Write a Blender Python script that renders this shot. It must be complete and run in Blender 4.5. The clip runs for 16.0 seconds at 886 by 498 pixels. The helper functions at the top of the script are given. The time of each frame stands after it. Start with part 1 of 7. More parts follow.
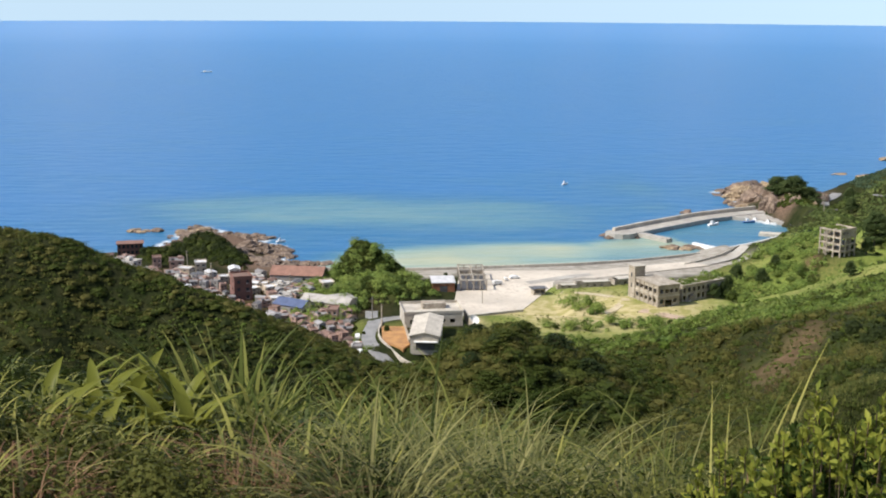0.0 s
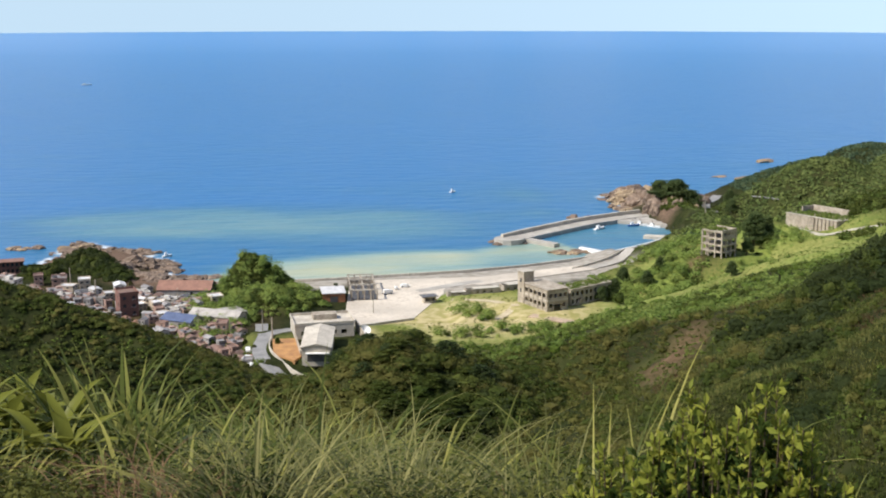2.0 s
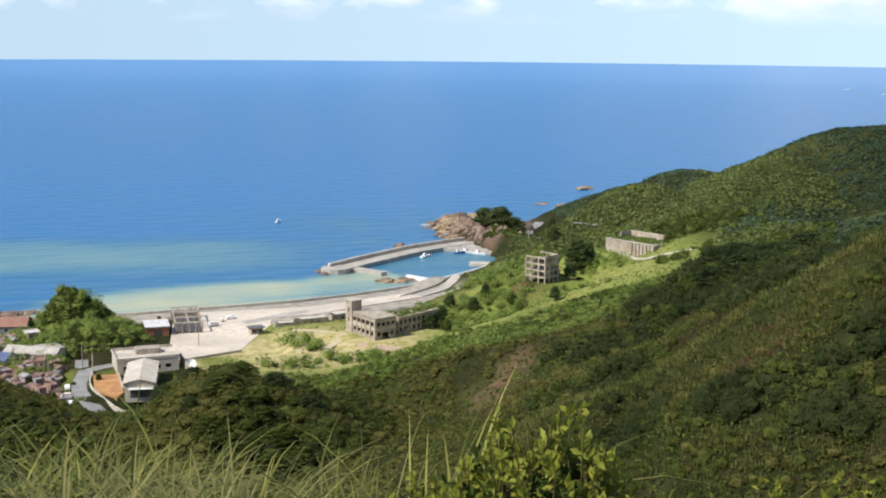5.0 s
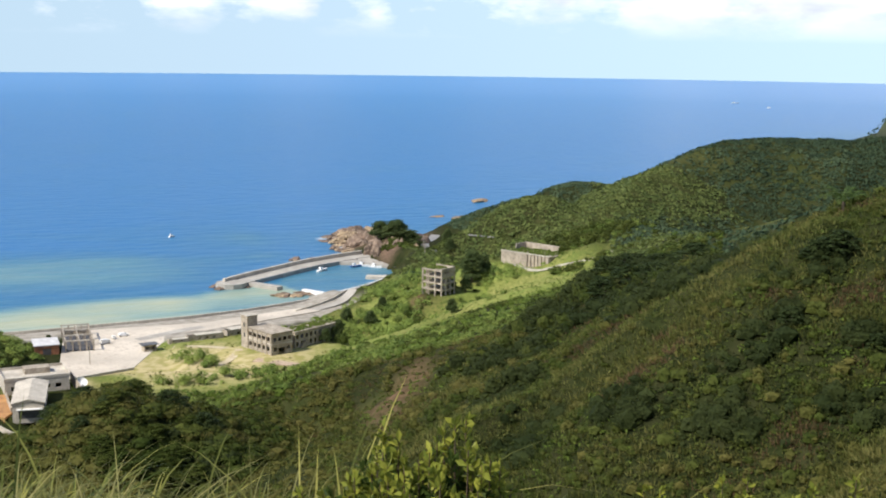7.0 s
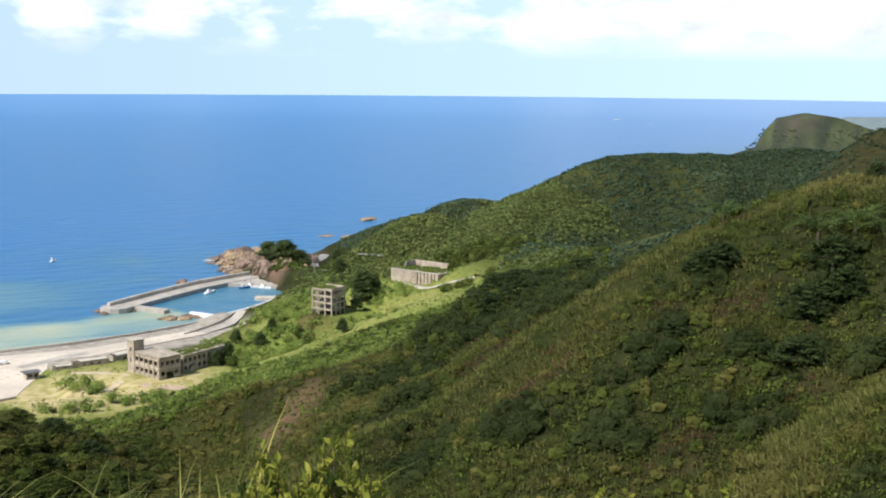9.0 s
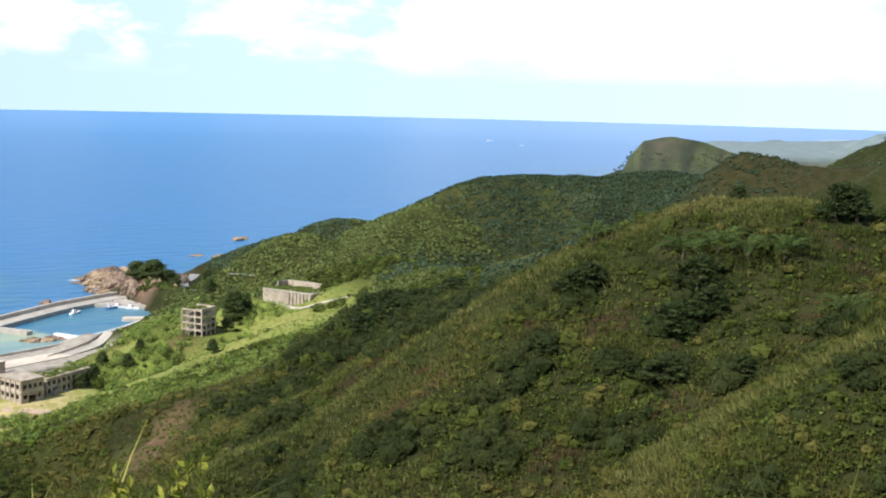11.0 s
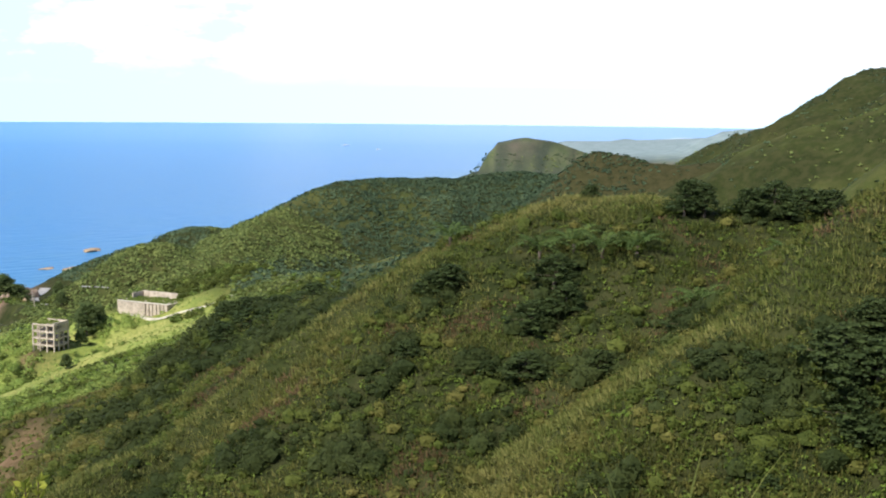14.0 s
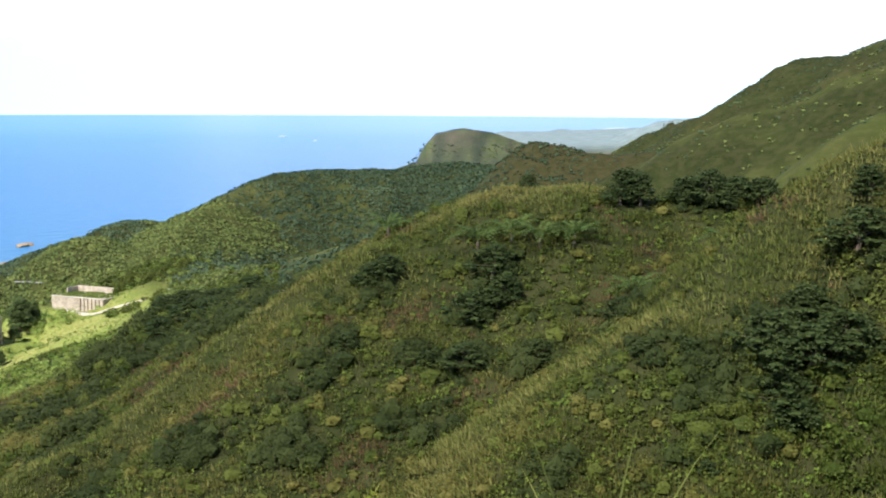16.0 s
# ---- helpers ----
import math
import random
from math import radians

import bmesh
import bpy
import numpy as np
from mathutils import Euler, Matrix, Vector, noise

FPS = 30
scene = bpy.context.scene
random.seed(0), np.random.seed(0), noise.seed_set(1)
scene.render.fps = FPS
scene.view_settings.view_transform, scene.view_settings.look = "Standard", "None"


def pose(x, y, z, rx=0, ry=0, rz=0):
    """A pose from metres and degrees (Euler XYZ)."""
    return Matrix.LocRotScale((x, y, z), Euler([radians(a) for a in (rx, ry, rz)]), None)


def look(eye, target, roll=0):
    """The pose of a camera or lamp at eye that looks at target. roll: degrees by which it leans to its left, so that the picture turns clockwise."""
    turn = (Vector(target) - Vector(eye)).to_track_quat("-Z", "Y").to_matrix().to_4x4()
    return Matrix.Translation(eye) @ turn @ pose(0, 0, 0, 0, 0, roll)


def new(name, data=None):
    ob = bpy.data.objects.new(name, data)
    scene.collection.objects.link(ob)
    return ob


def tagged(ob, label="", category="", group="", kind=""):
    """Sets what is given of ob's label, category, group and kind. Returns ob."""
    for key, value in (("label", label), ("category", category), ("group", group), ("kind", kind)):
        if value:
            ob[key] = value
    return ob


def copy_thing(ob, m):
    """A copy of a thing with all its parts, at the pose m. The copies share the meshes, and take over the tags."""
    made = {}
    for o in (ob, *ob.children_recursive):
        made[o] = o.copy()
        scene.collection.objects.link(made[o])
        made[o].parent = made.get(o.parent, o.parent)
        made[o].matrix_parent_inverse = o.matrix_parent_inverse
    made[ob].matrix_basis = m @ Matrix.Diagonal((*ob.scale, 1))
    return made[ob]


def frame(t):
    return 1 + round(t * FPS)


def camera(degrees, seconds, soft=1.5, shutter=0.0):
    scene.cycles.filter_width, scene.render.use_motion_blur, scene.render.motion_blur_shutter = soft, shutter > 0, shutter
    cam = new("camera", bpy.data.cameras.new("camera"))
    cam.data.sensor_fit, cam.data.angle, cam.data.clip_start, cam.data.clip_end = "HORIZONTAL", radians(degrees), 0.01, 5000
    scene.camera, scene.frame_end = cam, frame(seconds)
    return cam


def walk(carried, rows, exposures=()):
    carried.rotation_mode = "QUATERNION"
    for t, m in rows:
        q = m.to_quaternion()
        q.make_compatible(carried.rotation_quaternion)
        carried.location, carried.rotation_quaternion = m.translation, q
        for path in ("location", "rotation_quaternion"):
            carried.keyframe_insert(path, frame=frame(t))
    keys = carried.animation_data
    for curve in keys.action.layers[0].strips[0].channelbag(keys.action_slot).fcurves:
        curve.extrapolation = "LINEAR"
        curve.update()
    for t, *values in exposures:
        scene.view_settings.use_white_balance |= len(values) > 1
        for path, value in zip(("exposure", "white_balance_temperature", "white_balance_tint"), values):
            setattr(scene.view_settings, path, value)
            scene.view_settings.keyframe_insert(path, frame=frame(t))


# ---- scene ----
# A grassy ridge above a small bay: a fishing harbour, a village and ruins by the sea, hills to the right.
# z = 0 is the sea, +y looks straight out over the bay from where the camera stands, bearings are degrees to the right of +y.
EYE_Z = 124.0
cam = camera(39.23, 16.0, soft=2.0)
ARM = 0.45   # the camera is turned at arm's length
ROWS = [
    (0.0, 0.0, -11.81, -0.329), (0.5, -1.222, -11.698, -0.119), (1.0, -3.095, -11.607, 0.093), (1.5, -4.516, -11.436, 0.03),
    (2.0, -5.258, -11.379, 0.033), (2.5, -6.228, -11.25, 0.039), (3.0, -7.152, -11.376, 0.026), (3.5, -8.507, -11.283, -0.069),
    (4.0, -10.167, -11.154, -0.063), (4.5, -11.848, -10.43, -0.286), (7.0, -18.042, -9.355, -0.76), (7.5, -19.597, -9.151, -0.792),
    (8.0, -20.471, -8.785, -0.951), (8.5, -21.744, -8.7, -0.386), (9.0, -23.23, -8.453, -0.493), (11.5, -30.262, -7.183, -1.383),
    (12.0, -31.473, -6.923, -1.179), (12.5, -32.812, -6.767, -0.908), (13.0, -33.962, -6.891, -1.4), (13.5, -35.041, -7.101, -0.819),
    (14.0, -35.645, -7.153, -0.602), (14.5, -36.881, -7.431, -0.331), (15.0, -37.705, -7.511, -0.438), (15.5, -38.121, -7.519, -0.462),
    (16.0, -38.521, -7.545, -0.389),
]
EXPOSURES = [(0.0, 0.40), (4.5, 0.34), (9.0, 0.42), (12.0, 0.66), (14.0, 0.8), (16.0, 0.98)]
walk(cam, [(t, pose(-ARM * math.sin(radians(yaw)), ARM * (math.cos(radians(yaw)) - 1), EYE_Z, 90 + pitch, roll, yaw))
           for t, yaw, pitch, roll in ROWS], EXPOSURES)

# ---- sky and sun ----
SUN_AZ, SUN_EL = -108.0, 46.0     # bearing and height of the sun


def make_world():
    world = bpy.data.worlds.new("daylight")
    scene.world = world
    world.use_nodes = True
    nt = world.node_tree
    nt.nodes.clear()
    N, L = nt.nodes.new, nt.links.new
    out, bg = N("ShaderNodeOutputWorld"), N("ShaderNodeBackground")
    sky = N("ShaderNodeTexSky")
    sky.sky_type, sky.sun_disc = "NISHITA", False
    sky.sun_elevation, sky.sun_rotation = radians(SUN_EL), radians(SUN_AZ)
    sky.air_density, sky.dust_density, sky.ozone_density = 1.0, 0.3, 1.5
    tc = N("ShaderNodeTexCoord")
    sep, comb, mx = N("ShaderNodeSeparateXYZ"), N("ShaderNodeCombineXYZ"), N("ShaderNodeMath")
    mx.operation = "MAXIMUM"
    mx.inputs[1].default_value = 0.10
    L(tc.outputs["Generated"], sep.inputs[0])
    L(sep.outputs[0], comb.inputs[0]), L(sep.outputs[1], comb.inputs[1])
    L(sep.outputs[2], mx.inputs[0]), L(mx.outputs[0], comb.inputs[2])
    L(comb.outputs[0], sky.inputs[0])
    # heaped fair-weather clouds
    scl = N("ShaderNodeMapping")
    scl.inputs["Scale"].default_value = (1.0, 1.0, 2.6)
    scl.inputs["Location"].default_value = CLOUD_SHIFT
    L(tc.outputs["Generated"], scl.inputs[0])
    noise1 = N("ShaderNodeTexNoise")
    noise1.inputs["Scale"].default_value, noise1.inputs["Detail"].default_value = 13.0, 10.0
    noise1.inputs["Roughness"].default_value = 0.56
    L(scl.outputs[0], noise1.inputs["Vector"])
    ramp = N("ShaderNodeValToRGB")
    ramp.color_ramp.elements[0].position, ramp.color_ramp.elements[1].position = 0.52, 0.70
    # where clouds heap up: bearing, height, spread, weight
    total = noise1.outputs["Fac"]
    for bear, high, spread, weight in CLOUD_BANKS:
        dot = N("ShaderNodeVectorMath")
        dot.operation = "DOT_PRODUCT"
        dot.inputs[1].default_value = (math.sin(radians(bear)) * math.cos(radians(high)), math.cos(radians(bear)) * math.cos(radians(high)), math.sin(radians(high)))
        L(tc.outputs["Generated"], dot.inputs[0])
        rise = N("ShaderNodeMapRange")
        rise.interpolation_type = "SMOOTHSTEP"
        rise.inputs["From Min"].default_value, rise.inputs["From Max"].default_value = math.cos(radians(spread)), 1.0
        rise.inputs["To Min"].default_value, rise.inputs["To Max"].default_value = 0.0, weight
        L(dot.outputs["Value"], rise.inputs["Value"])
        add = N("ShaderNodeMath")
        L(total, add.inputs[0]), L(rise.outputs[0], add.inputs[1])
        total = add.outputs[0]
    L(total, ramp.inputs[0])
    up = N("ShaderNodeMapRange")
    up.inputs["From Min"].default_value, up.inputs["From Max"].default_value = 0.004, 0.028
    L(sep.outputs[2], up.inputs["Value"])
    fac = N("ShaderNodeMath")
    fac.operation = "MULTIPLY"
    L(ramp.outputs[0], fac.inputs[0]), L(up.outputs[0], fac.inputs[1])
    mix = N("ShaderNodeMixRGB")
    soft = N("ShaderNodeTexNoise")
    soft.inputs["Scale"].default_value, soft.inputs["Detail"].default_value = 16.0, 6.0
    L(scl.outputs[0], soft.inputs["Vector"])
    puff = N("ShaderNodeMapRange")
    puff.inputs["From Min"].default_value, puff.inputs["From Max"].default_value = 0.28, 0.62
    L(soft.outputs["Fac"], puff.inputs["Value"])
    body = N("ShaderNodeMixRGB")
    body.inputs[1].default_value, body.inputs[2].default_value = (4.8, 5.2, 5.9, 1), (7.8, 8.1, 8.6, 1)
    L(puff.outputs[0], body.inputs[0]), L(body.outputs[0], mix.inputs[2])
    tint = N("ShaderNodeMixRGB")
    tint.blend_type = "MULTIPLY"
    tint.inputs[0].default_value, tint.inputs[2].default_value = 1.0, (0.895, 0.88, 0.945, 1)
    L(sky.outputs[0], tint.inputs[1])
    L(fac.outputs[0], mix.inputs[0]), L(tint.outputs[0], mix.inputs[1])
    L(mix.outputs[0], bg.inputs[0])
    bg.inputs[1].default_value = SKY_STRENGTH
    L(bg.outputs[0], out.inputs[0])


SKY_STRENGTH = 0.13
CLOUD_SHIFT = (0.0, 0.0, 0.0)
CLOUD_BANKS = ((6.4, 2.0, 2.3, 0.17), (11.4, 1.9, 1.7, 0.16), (2.6, 1.6, 1.0, 0.10), (22.0, 2.2, 3.0, 0.09), (27.0, 2.0, 5.0, 0.12), (33.0, 1.9, 6.0, 0.13), (39.0, 2.0, 7.0, 0.13), (52.0, 5.0, 18.0, 0.20), (34.0, 12.0, 14.0, 0.14), (-20.0, 8.0, 14.0, 0.08))
make_world()
sun = new("sun", bpy.data.lights.new("sun", "SUN"))
sun.data.energy, sun.data.angle, sun.data.color = 4.6, radians(0.6), (1.0, 0.95, 0.87)
sun.matrix_basis = look((0, 0, 300), Vector((0, 0, 300)) - Vector((math.sin(radians(SUN_AZ)) * math.cos(radians(SUN_EL)),
                                                                   math.cos(radians(SUN_AZ)) * math.cos(radians(SUN_EL)), math.sin(radians(SUN_EL)))))

# ---- shared tools ----
rng = np.random.default_rng(7)
TABLE = rng.random((256, 256))


def vnoise(x, y):
    xi, yi = np.floor(x).astype(int), np.floor(y).astype(int)
    fx, fy = x - xi, y - yi
    fx, fy = fx * fx * (3 - 2 * fx), fy * fy * (3 - 2 * fy)
    a, b = TABLE[xi & 255, yi & 255], TABLE[(xi + 1) & 255, yi & 255]
    c, d = TABLE[xi & 255, (yi + 1) & 255], TABLE[(xi + 1) & 255, (yi + 1) & 255]
    return (a + (b - a) * fx) * (1 - fy) + (c + (d - c) * fx) * fy


def fbm(x, y, size, octaves=4):
    total, amp = 0.0, 0.5
    for k in range(octaves):
        total = total + amp * (vnoise(x / size + 17.3 * k, y / size - 9.1 * k) - 0.5)
        size, amp = size / 2.03, amp * 0.5
    return total


def smooth(a, b, v):
    t = np.clip((v - a) / (b - a), 0, 1)
    return t * t * (3 - 2 * t)


def place(bearing, dist):
    return dist * math.sin(radians(bearing)), dist * math.cos(radians(bearing))


# ---- materials ----
def material(name, base, rough=0.8, second=None, scale=1.0, bump=0.0, bump_scale=None, metal=0.0, spec=0.5, random=0.0, island=0.0, third=None, fine=9.0):
    """Procedural surface: base and second colour mixed by a broad and a fine noise at real size, with relief."""
    m = bpy.data.materials.new(name)
    m.use_nodes = True
    nt = m.node_tree
    N, L = nt.nodes.new, nt.links.new
    b = nt.nodes["Principled BSDF"]
    b.inputs["Roughness"].default_value, b.inputs["Metallic"].default_value = rough, metal
    b.inputs["Specular IOR Level"].default_value = spec
    geo = N("ShaderNodeNewGeometry")
    second = second or tuple(c * 0.72 for c in base)
    n1, n2 = N("ShaderNodeTexNoise"), N("ShaderNodeTexNoise")
    for n, s, d in ((n1, scale, 5.0), (n2, scale * fine, 3.0)):
        n.inputs["Scale"].default_value, n.inputs["Detail"].default_value = s, d
        L(geo.outputs["Position"], n.inputs["Vector"])
    r1 = N("ShaderNodeMapRange")
    r1.inputs["From Min"].default_value, r1.inputs["From Max"].default_value = 0.36, 0.64
    L(n1.outputs["Fac"], r1.inputs["Value"])
    mix = N("ShaderNodeMixRGB")
    mix.inputs[1].default_value, mix.inputs[2].default_value = (*base, 1), (*second, 1)
    L(r1.outputs[0], mix.inputs[0])
    colour = mix.outputs[0]
    if third:
        r2 = N("ShaderNodeMapRange")
        r2.inputs["From Min"].default_value, r2.inputs["From Max"].default_value = 0.5, 0.68
        L(n2.outputs["Fac"], r2.inputs["Value"])
        mix3 = N("ShaderNodeMixRGB")
        mix3.inputs[2].default_value = (*third, 1)
        L(r2.outputs[0], mix3.inputs[0]), L(colour, mix3.inputs[1])
        colour = mix3.outputs[0]
    hsv = N("ShaderNodeHueSaturation")
    L(colour, hsv.inputs["Color"])
    val = N("ShaderNodeMapRange")
    val.inputs["From Min"].default_value, val.inputs["From Max"].default_value = 0.25, 0.75
    val.inputs["To Min"].default_value, val.inputs["To Max"].default_value = 0.82, 1.18
    L(n2.outputs["Fac"], val.inputs["Value"])
    value = val.outputs[0]
    if random or island:
        src = N("ShaderNodeObjectInfo").outputs["Random"] if random else geo.outputs["Random Per Island"]
        amount = random or island
        rr = N("ShaderNodeMapRange")
        rr.inputs["To Min"].default_value, rr.inputs["To Max"].default_value = 1 - amount, 1 + amount
        L(src, rr.inputs["Value"])
        mul = N("ShaderNodeMath")
        mul.operation = "MULTIPLY"
        L(value, mul.inputs[0]), L(rr.outputs[0], mul.inputs[1])
        value = mul.outputs[0]
    L(value, hsv.inputs["Value"])
    L(hsv.outputs[0], b.inputs["Base Color"])
    if bump:
        bp = N("ShaderNodeBump")
        bp.inputs["Strength"].default_value, bp.inputs["Distance"].default_value = 0.8, bump
        if bump_scale:
            n3 = N("ShaderNodeTexNoise")
            n3.inputs["Scale"].default_value, n3.inputs["Detail"].default_value = bump_scale, 4.0
            L(geo.outputs["Position"], n3.inputs["Vector"])
            L(n3.outputs["Fac"], bp.inputs["Height"])
        else:
            L(n2.outputs["Fac"], bp.inputs["Height"])
        L(bp.outputs[0], b.inputs["Normal"])
    return m


def leaf_material(name, base, second, rough=0.65, spread=0.35, glow=0.35):
    """Foliage: colour differs from leaf to leaf, some light passes through."""
    m = bpy.data.materials.new(name)
    m.use_nodes = True
    nt = m.node_tree
    N, L = nt.nodes.new, nt.links.new
    b = nt.nodes["Principled BSDF"]
    geo = N("ShaderNodeNewGeometry")
    n1 = N("ShaderNodeTexNoise")
    n1.inputs["Scale"].default_value, n1.inputs["Detail"].default_value = 0.09, 4.0
    L(geo.outputs["Position"], n1.inputs["Vector"])
    add = N("ShaderNodeMath")
    add.operation = "MULTIPLY_ADD"
    add.inputs[1].default_value, add.inputs[2].default_value = 0.3, -0.15
    L(geo.outputs["Random Per Island"], add.inputs[0])
    s = N("ShaderNodeMath")
    s.operation = "ADD"
    L(n1.outputs["Fac"], s.inputs[0]), L(add.outputs[0], s.inputs[1])
    r = N("ShaderNodeMapRange")
    r.inputs["From Min"].default_value, r.inputs["From Max"].default_value = 0.3, 0.7
    L(s.outputs[0], r.inputs["Value"])
    mix = N("ShaderNodeMixRGB")
    mix.inputs[1].default_value, mix.inputs[2].default_value = (*base, 1), (*second, 1)
    L(r.outputs[0], mix.inputs[0])
    hsv = N("ShaderNodeHueSaturation")
    v = N("ShaderNodeMapRange")
    v.inputs["To Min"].default_value, v.inputs["To Max"].default_value = 1 - 0.6 * spread, 1 + 0.6 * spread
    L(geo.outputs["Random Per Island"], v.inputs["Value"])
    L(v.outputs[0], hsv.inputs["Value"]), L(mix.outputs[0], hsv.inputs["Color"])
    L(hsv.outputs[0], b.inputs["Base Color"])
    b.inputs["Roughness"].default_value, b.inputs["Specular IOR Level"].default_value = rough, 0.08
    tr = N("ShaderNodeBsdfTranslucent")
    L(hsv.outputs[0], tr.inputs["Color"])
    ms = N("ShaderNodeMixShader")
    ms.inputs[0].default_value = glow
    L(b.outputs[0], ms.inputs[1]), L(tr.outputs[0], ms.inputs[2])
    L(ms.outputs[0], nt.nodes["Material Output"].inputs["Surface"])
    return m


